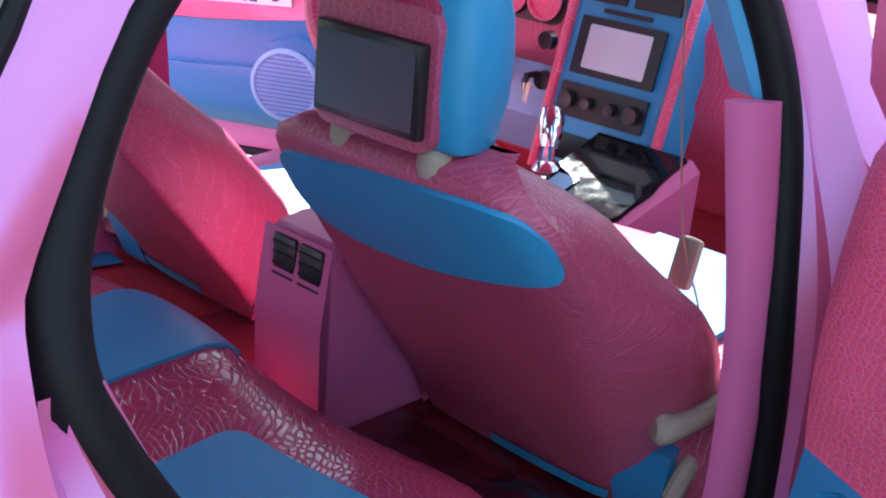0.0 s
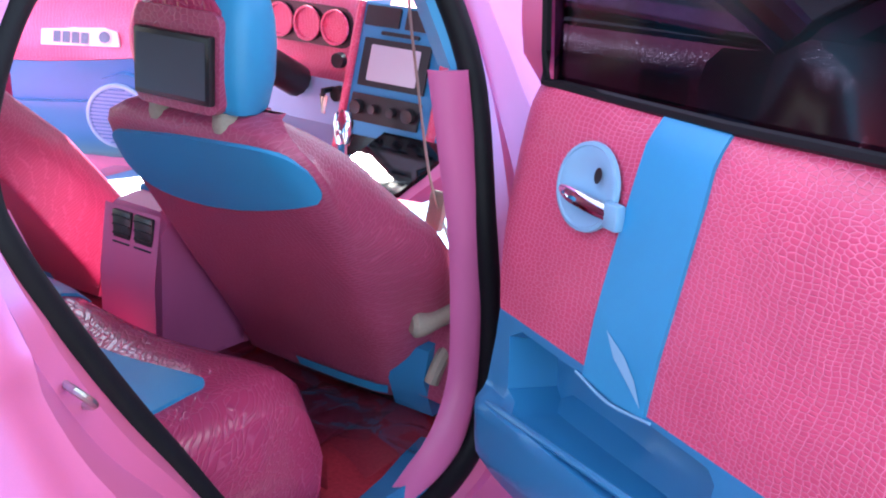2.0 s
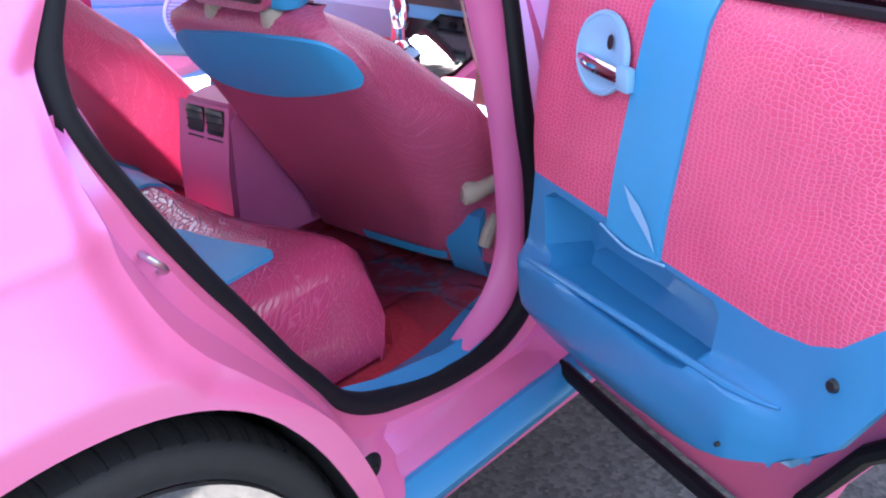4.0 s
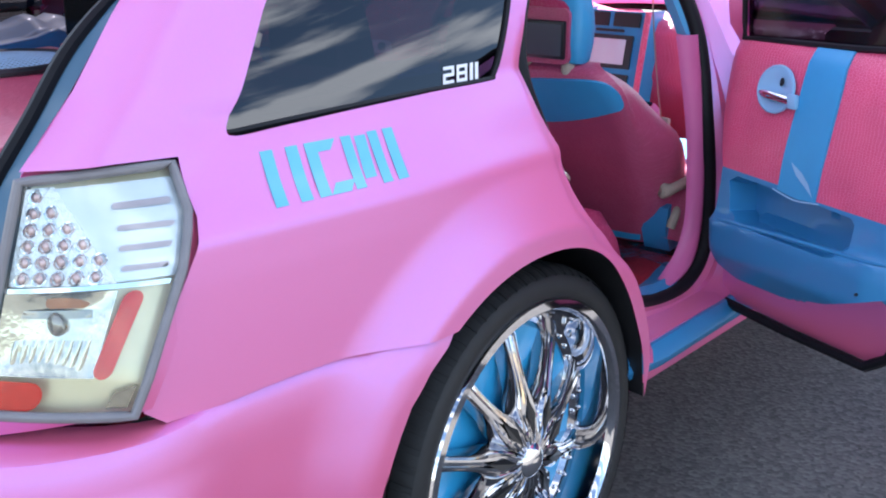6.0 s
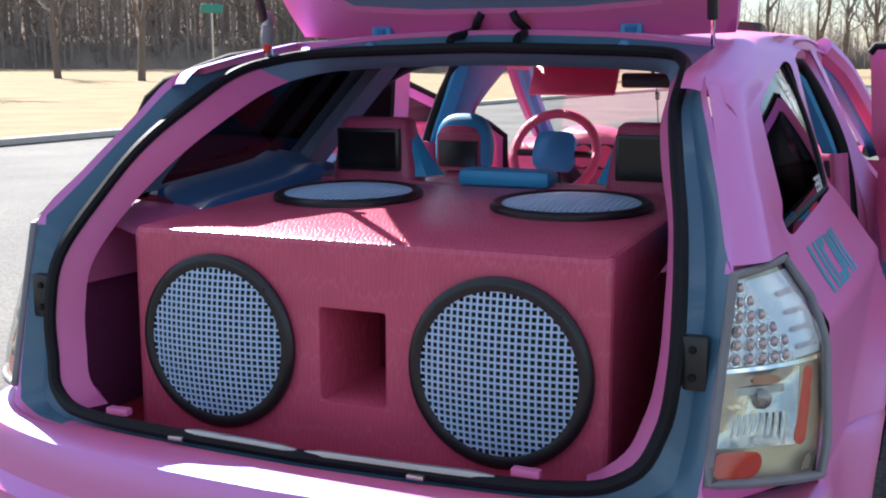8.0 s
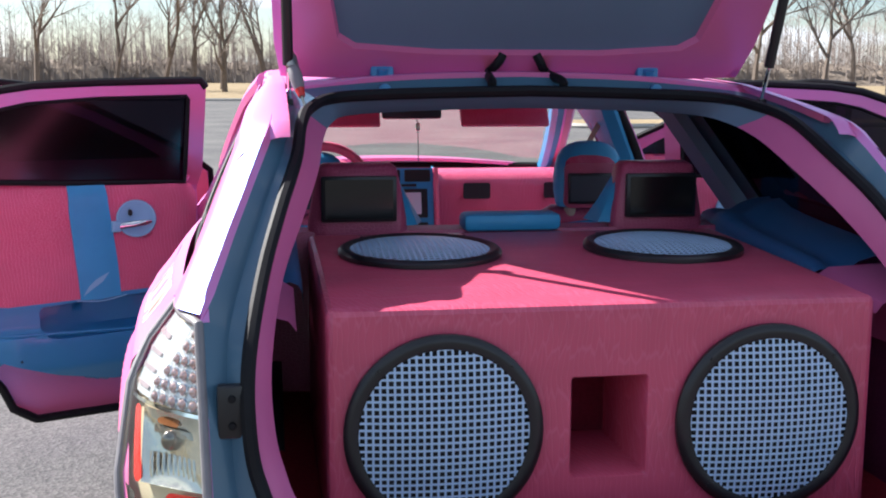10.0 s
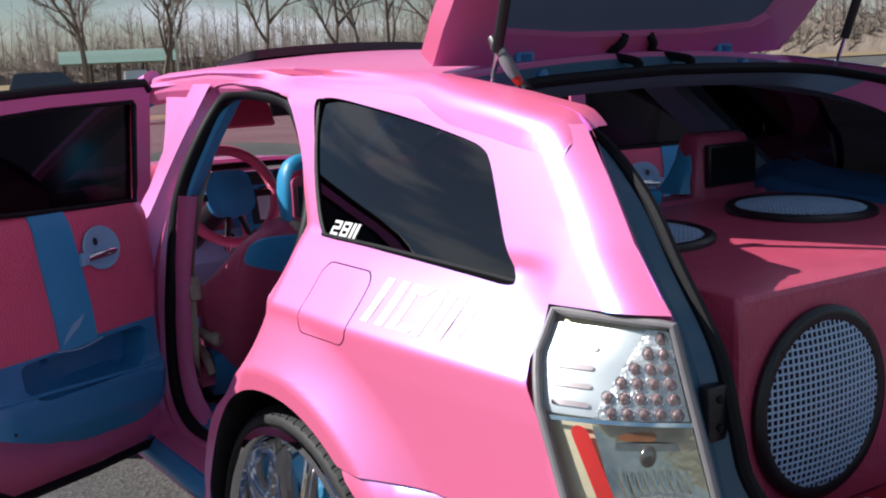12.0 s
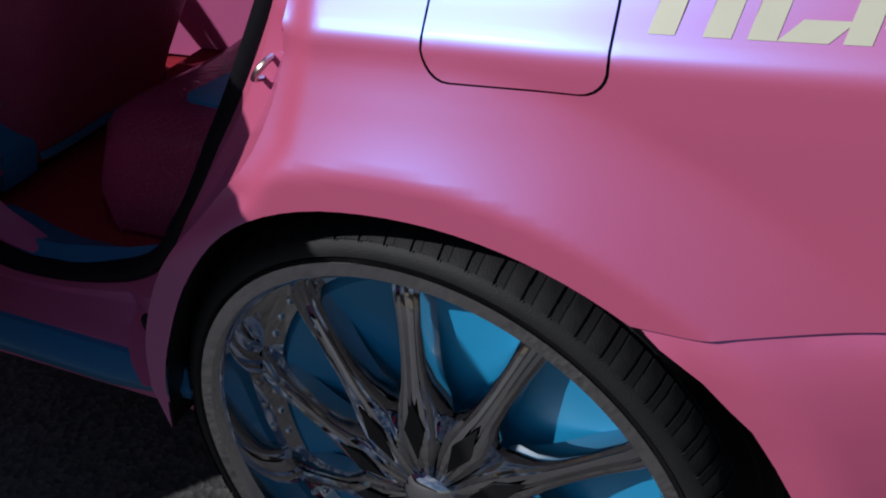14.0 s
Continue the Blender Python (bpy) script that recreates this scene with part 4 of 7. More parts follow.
REAR_EDGE = [(-0.045, 0.535), (0.25, 0.53), (0.53, 0.535), (0.60, 0.58), (0.63, 0.65), (0.72, 0.775), (0.85, 0.885), (0.94, 0.97), (0.99, 1.08), (1.005, 1.18), (0.99, 1.245),
             (0.955, 1.34), (0.91, 1.43), (0.84, 1.492), (0.70, 1.548), (0.60, 1.582), (0.50, 1.597), (0.30, 1.606), (0.0, 1.612), (-0.05, 1.612), (-0.07, 1.59), (-0.05, 1.25)]
REAR_WIN = [(0.008, 1.274), (0.40, 1.288), (0.79, 1.312), (0.815, 1.328), (0.80, 1.39), (0.775, 1.437), (0.69, 1.488), (0.60, 1.525), (0.52, 1.542), (0.30, 1.557), (0.0, 1.562), (-0.008, 1.55)]
REAR_CROC = [(-0.035, 1.235), (-0.02, 1.262), (0.0, 1.272), (0.40, 1.286), (0.80, 1.300), (0.86, 1.29), (0.885, 1.22), (0.865, 1.10), (0.80, 1.01), (0.735, 0.952), (0.69, 0.934), (0.62, 0.924),
             (0.40, 0.926), (0.26, 0.938), (0.045, 0.942), (0.02, 1.02), (-0.02, 1.14)]
REAR_LOW = [(0.045, 0.942), (0.26, 0.938), (0.40, 0.926), (0.62, 0.924), (0.69, 0.934), (0.735, 0.952), (0.80, 1.01), (0.838, 0.995), (0.825, 0.945), (0.755, 0.83), (0.67, 0.765), (0.48, 0.695),
            (0.30, 0.652), (0.12, 0.645), (0.06, 0.68), (0.045, 0.80)]
POCKET = [(0.080, 0.91), (0.10, 0.835), (0.15, 0.815), (0.48, 0.815), (0.515, 0.825), (0.528, 0.85), (0.530, 0.90), (0.515, 0.914), (0.26, 0.924), (0.11, 0.928)]


def trim_v(u, z):
    v = interp(z, [0.52, 0.60, 0.65, 0.72, 0.80, 0.90, 0.93, 1.0, 1.20, 1.25, 1.275, 1.31], [0.10, 0.13, 0.17, 0.200, 0.205, 0.192, 0.190, 0.184, 0.152, 0.140, 0.122, 0.095])
    lip = 0.812 + 0.051 * (u - 0.085)
    v += 0.032 * smooth((lip - z + 0.012) / 0.02) * smooth((z - 0.60) / 0.15) * smooth((0.705 - u) / 0.11) * smooth((u - 0.01) / 0.07)
    return v - 0.06 * max(0, (u - 0.72) / 0.2) ** 2 - 0.03 * max(0, (0.05 - u) / 0.08) ** 2


def build_rear_door(s, angle):
    f, n = door_frame(s, (0.925, 2.275), angle)
    sk = lambda u, z: f(u, skin_v(u, z, 2.275), z)
    door = part("rear_door", panel(REAR_EDGE, [REAR_WIN], sk, 0.05, -n), PAINT, car, "open pink rear door lined in croc-pattern vinyl")
    # inner shell: pink pressed frame behind the trim
    inn = panel(REAR_EDGE, [REAR_WIN], lambda u, z: f(u, interp(z, [0.52, 0.6, 0.9, 1.2, 1.27, 1.31], [0.075, 0.085, 0.085, 0.085, 0.075, skin_v(u, 1.31, 2.275) + 0.035]) if z < 1.31
                                                      else skin_v(u, z, 2.275) + 0.035, z), 0.05, n)
    part("inner_frame", inn, PAINT, door, "pink inner door pressing")
    e = dense(REAR_EDGE, 0.04)
    a_ = [f(u, skin_v(u, z, 2.275), z) for u, z in e]
    b_ = [f(u, interp(z, [0.52, 0.6, 0.9, 1.2, 1.27, 1.31], [0.075, 0.085, 0.085, 0.085, 0.075, skin_v(u, 1.31, 2.275) + 0.035]) if z < 1.31 else skin_v(u, z, 2.275) + 0.035, z) for u, z in e]
    part("edge", loft([a_ + [a_[0]], b_ + [b_[0]]]), PAINT, door)
    # seal round the back of the door
    seal_pts = [f(u, skin_v(u, z, 2.275) + (0.03 if z > 1.31 else 0.075), z) for u, z in [q for q in e if not (q[0] < 0.0 and 0.56 < q[1] < 1.585)]]
    k = max(range(len(seal_pts)), key=lambda i: (seal_pts[i] - seal_pts[i - 1]).length)
    part("seal", tube(seal_pts[k:] + seal_pts[:k], 0.014, False, 8), RUBBER, door, "black rubber door edge seal")
    # glass and its channel
    g = part("door_window", panel(REAR_WIN, [], lambda u, z: f(u, skin_v(u, z, 2.275) + 0.016, z), 0.08, n), DOOR_TINT, door, "dark tinted door glass")
    part("channel", tube([f(u, skin_v(u, z, 2.275) + 0.03, z) for u, z in dense(REAR_WIN, 0.04)], 0.008, True, 6), RUBBER, g)
    # upholstery
    tv = lambda u, z: f(u, trim_v(u, z), z)
    croc_ob = part("trim_panel", panel(REAR_CROC, [], tv, 0.025, n), CROC if s > 0 else CROC_MIRRORED, door, "pink croc-pattern vinyl door card")
    thicken(croc_ob, 0.05)
    low = part("lower_panel", panel(REAR_LOW, [POCKET], tv, 0.013, n), BLUE_PLASTIC, door, "blue moulded lower door panel with a pocket")
    thicken(low, 0.02)
    pk = dense(POCKET, 0.02)
    r0 = [tv(u, z) for u, z in pk]
    r1 = [f(0.305 + (u - 0.305) * 0.96, trim_v(u, z) - 0.085, 0.872 + (z - 0.872) * 0.85 - 0.012) for u, z in pk]
    part("map_pocket", loft([r0 + [r0[0]], r1 + [r1[0]]]), BLUE_PLASTIC, door, "deep door pocket")
    pc = [(0.305 + (u - 0.305) * 0.96, 0.872 + (z - 0.872) * 0.85 - 0.012) for u, z in pk]
    part("pocket_back", panel(pc, [], lambda u, z: f(u, trim_v(u, z) - 0.085, z), 0.04, n), BLUE_PLASTIC, door)
    part("bin_lip", tube([f(u, trim_v(u, z) + 0.002, z) for u, z in zip(np.linspace(0.085, 0.67, 16), np.linspace(0.812, 0.842, 16))], [0.003] + [0.006] * 13 + [0.005, 0.002], False, 8), BLUE_PLASTIC, door, "rounded lip of the door bin")
    # blue stripe with folded edges
    st = [(0.285, 1.290), (0.405, 1.294), (0.412, 1.2), (0.405, 1.05), (0.398, 0.924), (0.34, 0.920), (0.268, 0.928), (0.272, 1.05), (0.283, 1.2)]
    stripe = part("stripe", panel(st, [], lambda u, z: f(u, trim_v(u, min(z, 1.31)) + 0.006, z), 0.02, n), BLUE, door, "sky blue vinyl stripe")
    thicken(stripe, 0.01)
    part("pocket_lip", tube(spline([f(0.25, trim_v(0.25, 0.92) + 0.003, 0.926), f(0.33, trim_v(0.33, 0.91) + 0.006, 0.915), f(0.41, trim_v(0.41, 0.92) + 0.003, 0.922)], 6), 0.0022, False, 6), PALE_BLUE, door)
    # flat pale sheet standing in for a sunlight sliver at the foot of the stripe
    fold = panel([(0.302, 1.006), (0.326, 0.976), (0.356, 0.958), (0.392, 0.934), (0.372, 0.964), (0.345, 0.986)], [], lambda u, z: f(u, trim_v(u, z) + 0.0078, z), 0.012, n)
    part("fold", fold, PALE_BLUE, stripe, "pale sheet drawn as a sliver of sunlight on the stripe")
    # inside handle
    oval = [(0.198 + 0.062 * math.cos(t), 1.168 + 0.056 * math.sin(t)) for t in np.linspace(0, 2 * math.pi, 32, False)]
    bez = part("door_handle", panel(oval, [], lambda u, z: f(u, trim_v(u, z) + 0.012 - 0.009 * max(0, 1 - (((u - 0.198) / 0.05) ** 2 + ((z - 1.168) / 0.045) ** 2)), z), 0.012, n), PALE_BLUE, door,
               "pale blue handle cup with a chrome lever")
    part("rim", tube([f(u, trim_v(u, z) + 0.009, z) for u, z in oval], 0.005, True, 6), PALE_BLUE, bez)
    lev = [f(u, trim_v(u, 1.15) + 0.012 + 0.006 * math.sin(math.pi * min(1, (u - 0.136) / 0.12)), 1.158 - 0.010 * (u - 0.136) / 0.12) for u in np.linspace(0.152, 0.258, 9)]
    part("lever", tube(lev, [0.006, 0.010, 0.012, 0.0125, 0.0125, 0.0125, 0.0125, 0.0125, 0.012], False, 10, flat=0.8), CHROME, bez, "chrome lever")
    tab = block((0, 0, 0), (0.030, 0.016, 0.036), 0.004)
    m = Matrix((Vector((f(1, 0, 0) - f(0, 0, 0))).to_4d(), n.to_4d(), Vector((0, 0, 1)).to_4d(), Vector((0, 0, 0, 1)))).transposed()
    m[3][3] = 1
    for i in range(3):
        m[3][i] = 0
    tab.transform(Matrix.Translation(f(0.269, trim_v(0.25, 1.14) + 0.012, 1.147)) @ m.to_3x3().to_4x4())
    part("tab", tab, PALE_BLUE, bez)
    kh = [(0.218 + 0.008 * math.cos(t), 1.188 + 0.011 * math.sin(t)) for t in np.linspace(0, 2 * math.pi, 14, False)]
    part("lock_hole", panel(kh, [], lambda u, z: f(u, trim_v(u, z) + 0.0125, z), 0.02, n), BLACK, bez)
    # lock pin on the sill and screws in the lower panel
    part("lock_pin", tube([f(0.70, 0.115, 1.295), f(0.70, 0.115, 1.345)], 0.006, False, 8), CHROME, door, "slim chrome lock pin")
    for u, z, r in ((0.808, 0.962, 0.006), (0.735, 0.905, 0.009), (0.60, 0.76, 0.004), (0.86, 1.06, 0.005)):
        p = f(u, trim_v(u, z) + 0.003, z)
        bm = bmesh.new()
        bmesh.ops.create_cone(bm, cap_ends=True, segments=12, radius1=r, radius2=r * 0.8, depth=0.006, matrix=Matrix.Translation(p) @ n.to_track_quat("Z", "Y").to_matrix().to_4x4())
        part("screw_cap", bm, BLACK, door)
    # hinges at the pillar
    for z in (0.80, 1.12):
        hb = block(f(-0.035, 0.03, z), (0.05, 0.05, 0.06), 0.01)
        part("hinge", hb, PAINT, door)
    return door


build_rear_door(1, 63.9)
build_rear_door(-1, 63.5)

FRONT_EDGE = [(-0.03, 0.55), (0.5, 0.535), (1.0, 0.535), (1.06, 0.57), (1.075, 0.8), (1.08, 1.1), (1.085, 1.25), (1.10, 1.45), (1.12, 1.60), (0.95, 1.612), (0.75, 1.59), (0.5, 1.50), (0.25, 1.38), (0.05, 1.28), (-0.03, 1.22)]
FRONT_WIN = [(0.20, 1.285), (1.02, 1.295), (1.05, 1.43), (1.06, 1.555), (0.93, 1.562), (0.76, 1.538), (0.52, 1.452), (0.30, 1.345)]
FRONT_TOP = [(0.02, 1.22), (0.10, 1.27), (0.6, 1.29), (1.03, 1.295), (1.03, 0.922), (0.6, 0.938), (0.44, 0.953), (0.25, 0.975), (0.1, 0.985), (0.02, 1.0)]
FRONT_LOW = [(0.02, 0.998), (0.1, 0.983), (0.25, 0.973), (0.44, 0.951), (0.6, 0.936), (1.03, 0.920), (1.03, 0.75), (0.95, 0.64), (0.4, 0.63), (0.1, 0.64), (0.03, 0.75)]


def build_front_door(s, angle):
    f, n = door_frame(s, (0.915, 3.38), angle)
    vs = lambda u, z: skin_v(u, z, 0)
    vi = lambda u, z: interp(z, [0.5, 0.7, 0.9, 1.27, 1.31], [0.08, 0.11, 0.11, 0.08, vs(u, 1.31) + 0.035]) if z < 1.31 else vs(u, z) + 0.035
    door = part("front_door", panel(FRONT_EDGE, [FRONT_WIN], lambda u, z: f(u, vs(u, z), z), 0.06, -n), PAINT, car, "open pink front door lined in vinyl")
    part("inner_frame", panel(FRONT_EDGE, [FRONT_WIN], lambda u, z: f(u, vi(u, z), z), 0.06, n), PAINT, door)
    e = dense(FRONT_EDGE, 0.05)
    a_, b_ = [f(u, vs(u, z), z) for u, z in e], [f(u, vi(u, z), z) for u, z in e]
    part("edge", loft([a_ + [a_[0]], b_ + [b_[0]]]), PAINT, door)
    part("seal", tube([p + n * 0.004 for p in b_[4:-6]], 0.013, False, 8), RUBBER, door)
    part("door_window", panel(FRONT_WIN, [], lambda u, z: f(u, vs(u, z) + 0.016, z), 0.1, n), DOOR_TINT, door, "dark tinted door glass")
    tv = lambda u, z: f(u, interp(z, [0.6, 0.7, 0.8, 0.9, 0.96, 1.0, 1.2, 1.27, 1.3], [0.12, 0.19, 0.20, 0.20, 0.21, 0.20, 0.165, 0.14, 0.12]), z)
    thicken(part("trim_panel", panel(FRONT_TOP, [], tv, 0.04, n), CROC if s > 0 else CROC_MIRRORED, door, "pink croc-pattern vinyl door card"), 0.04)
    thicken(part("lower_panel", panel(FRONT_LOW, [], tv, 0.04, n), BLUE_PLASTIC, door, "pale blue moulded lower door panel"), 0.04)
    # the bin stands proud of the panel, its flat ledge running up to the speaker's bulge
    def bin_v(u, z):
        return tv(u, z) + n * 0.032 * smooth((z - 0.625) / 0.03)
    bn = panel([(0.40, 0.826), (0.62, 0.812), (1.0, 0.80), (1.0, 0.70), (0.93, 0.645), (0.4, 0.635), (0.12, 0.645), (0.06, 0.72), (0.12, 0.84), (0.22, 0.90), (0.33, 0.922), (0.40, 0.90)], [], bin_v, 0.025, n)
    thicken(part("door_bin", bn, BLUE_PLASTIC, door, "pale blue bin along the foot of the door"), 0.034)
    c = (0.345, 0.787)
    ring = [(c[0] + 0.095 * math.cos(t), c[1] + 0.095 * math.sin(t)) for t in np.linspace(0, 2 * math.pi, 40, False)]
    spk = part("speaker_grille", panel(ring, [], lambda u, z: tv(u, z) + n * 0.042, 0.03, n), PALE_BLUE, door, "round ribbed speaker grille")
    part("surround", tube([tv(u, z) + n * 0.038 for u, z in ring], 0.010, True, 8), PALE_BLUE, spk)
    for k in range(15):
        z = c[1] - 0.084 + k * 0.012
        w = math.sqrt(max(0, 0.088 ** 2 - (z - c[1]) ** 2))
        part("rib", tube([tv(c[0] + x, z) + n * 0.0455 for x in np.linspace(-w, w, 7)], 0.0028, False, 4), BLUE_PLASTIC, spk)
    sw = panel([(0.345, 1.000), (0.60, 0.99), (0.60, 1.038), (0.40, 1.055), (0.355, 1.045)], [], lambda u, z: tv(u, z) + n * 0.012, 0.03, n)
    plate = part("switch_plate", sw, WHITE_VINYL, door, "pale plate with dark window switches")
    thicken(plate, 0.01)
    for k in range(4):
        u = 0.445 + k * 0.030
        part("switch", panel([(u, 1.002), (u + 0.024, 1.002), (u + 0.024, 1.036), (u, 1.036)], [], lambda u, z: tv(u, z) + n * 0.016, 0.02, n), BLACK, plate)
    kn = [(0.393 + 0.018 * math.cos(t), 1.027 + 0.018 * math.sin(t)) for t in np.linspace(0, 2 * math.pi, 16, False)]
    part("knob", panel(kn, [], lambda u, z: tv(u, z) + n * 0.018, 0.02, n), BLACK, plate)
    # wing mirror
    mc = f(0.16, -0.10, 1.26)
    bm = bmesh.new()
    bmesh.ops.create_uvsphere(bm, u_segments=20, v_segments=12, radius=1.0, matrix=Matrix.Translation(mc) @ Matrix.Diagonal((0.11, 0.065, 0.075, 1)))
    part("wing_mirror", bm, PAINT, door, "pink wing mirror shell")
    return door


build_front_door(-1, 62.0)
build_front_door(1, 62.0)

# ---- hatch lid, raised ----
LID_UP = Vector((0, -0.53, 0.848)).normalized()
LID_N = Vector((0, -LID_UP.z, LID_UP.y))
LID0 = Vector((0, 0.975, 1.603))


def lid(a, d, v):
    """a across, d up the lid, v out of its inner face."""
    return Vector((a, 0, 0)) + LID0 + LID_UP * d + LID_N * (v - 0.10 * (d / 0.5 - 1) ** 2 * 0.5)


LID_EDGE = [(-0.57, 0.0), (-0.30, -0.012), (0.30, -0.012), (0.57, 0.0), (0.585, 0.1), (0.60, 0.5), (0.63, 0.72), (0.68, 0.95), (0.66, 1.05), (-0.66, 1.05), (-0.68, 0.95), (-0.63, 0.72), (-0.60, 0.5), (-0.585, 0.1)]
LID_IN = [(-0.44, 0.115), (-0.40, 0.085), (-0.2, 0.068), (0.2, 0.068), (0.40, 0.085), (0.44, 0.115), (0.50, 0.45), (0.49, 0.60), (0.44, 0.64), (-0.44, 0.64), (-0.49, 0.60), (-0.50, 0.45)]
hatch = part("hatch_lid", panel(LID_EDGE, [], lambda a, d: lid(a, d, -0.055), 0.06, -LID_N), PAINT, car, "raised pink rear hatch lid")
part("lid_frame", panel(LID_EDGE, [LID_IN], lambda a, d: lid(a, d, 0.0), 0.04, LID_N), PAINT, hatch, "pink inner hatch frame")
e = dense(LID_EDGE, 0.05)
ra, rb_ = [lid(a, d, -0.055) for a, d in e], [lid(a, d, 0.0) for a, d in e]
part("lid_edge", loft([ra + [ra[0]], rb_ + [rb_[0]]]), PAINT, hatch)
e = dense(LID_IN, 0.04)
ra, rb_ = [lid(a, d, 0.0) for a, d in e], [lid(a * 0.985, 0.35 + (d - 0.35) * 0.985, -0.022) for a, d in e]
part("recess_edge", loft([ra + [ra[0]], rb_ + [rb_[0]]]), PAINT, hatch)
part("lid_liner", panel([(a * 0.99, 0.35 + (d - 0.35) * 0.99) for a, d in LID_IN], [], lambda a, d: lid(a, d, -0.020), 0.06, LID_N), LINER, hatch, "grey blue liner panel")
for x in (-0.33, 0.33):
    hb = block(lid(x, 0.0, 0.012), (0.055, 0.03, 0.06), 0.006)
    part("lid_hinge", hb, BLUE_PLASTIC, hatch, "blue painted hinge")
    part("hinge_arm", tube(spline([lid(x, 0.03, 0.01), lid(x, -0.02, 0.035), (x, 0.93, 1.60), (x, 0.97, 1.575)], 4), 0.014, False, 8), BLUE_PLASTIC, hatch)
for x in (-0.085, 0.085):
    part("wire_sleeve", tube(spline([(x, 0.90, 1.592), (x, 0.885, 1.618), lid(x * 0.86, 0.020, 0.014), lid(x * 0.62, 0.050, 0.010), lid(x * 0.48, 0.068, -0.004)], 5), 0.011, False, 8), RUBBER, hatch, "corrugated black wire sleeve")
for s in (1, -1):
    foot, head = Vector((s * 0.555, 0.83, 1.565)), lid(s * 0.565, 0.62, 0.02)
    k = 0.16
    part("gas_strut", tube([foot.lerp(head, k), head], 0.012, False, 10), BLACK, hatch, "black gas strut")
    part("strut_rod", tube([foot, foot.lerp(head, k)], 0.005, False, 8), CHROME, hatch)
    part("strut_foot", block(foot, (0.02, 0.03, 0.03), 0.006), BLACK, hatch)

# locking pliers clamped on the strut of the driver's side
pl = thing("locking_pliers", "steel locking pliers with a red tip clamped on the hatch strut", "hand tool", (-0.556, 0.80, 1.63))
d = Vector((0.022, -0.045, -0.078)).normalized()
o = Vector((-0.557, 0.815, 1.685)) - Vector((-0.556, 0.80, 1.63))
part("jaw", tube([o + d * t for t in (0, 0.02, 0.045)], [0.011, 0.018, 0.016], False, 12, flat=0.8), STEEL, pl, "steel jaw")
part("grip", tube([o + d * t for t in (0.04, 0.06, 0.085, 0.10)], [0.013, 0.017, 0.016, 0.012], False, 12, flat=0.85), GREY_TRIM, pl, "smoky grey grip")
part("grip_end", tube([o + d * t for t in (0.10, 0.118)], [0.011, 0.008], False, 10), LENS_RED, pl, "red grip end")
part("rod", tube([o + d * 0.116, o + d * 0.20], 0.003, False, 6), STEEL, pl, "thin steel rod")


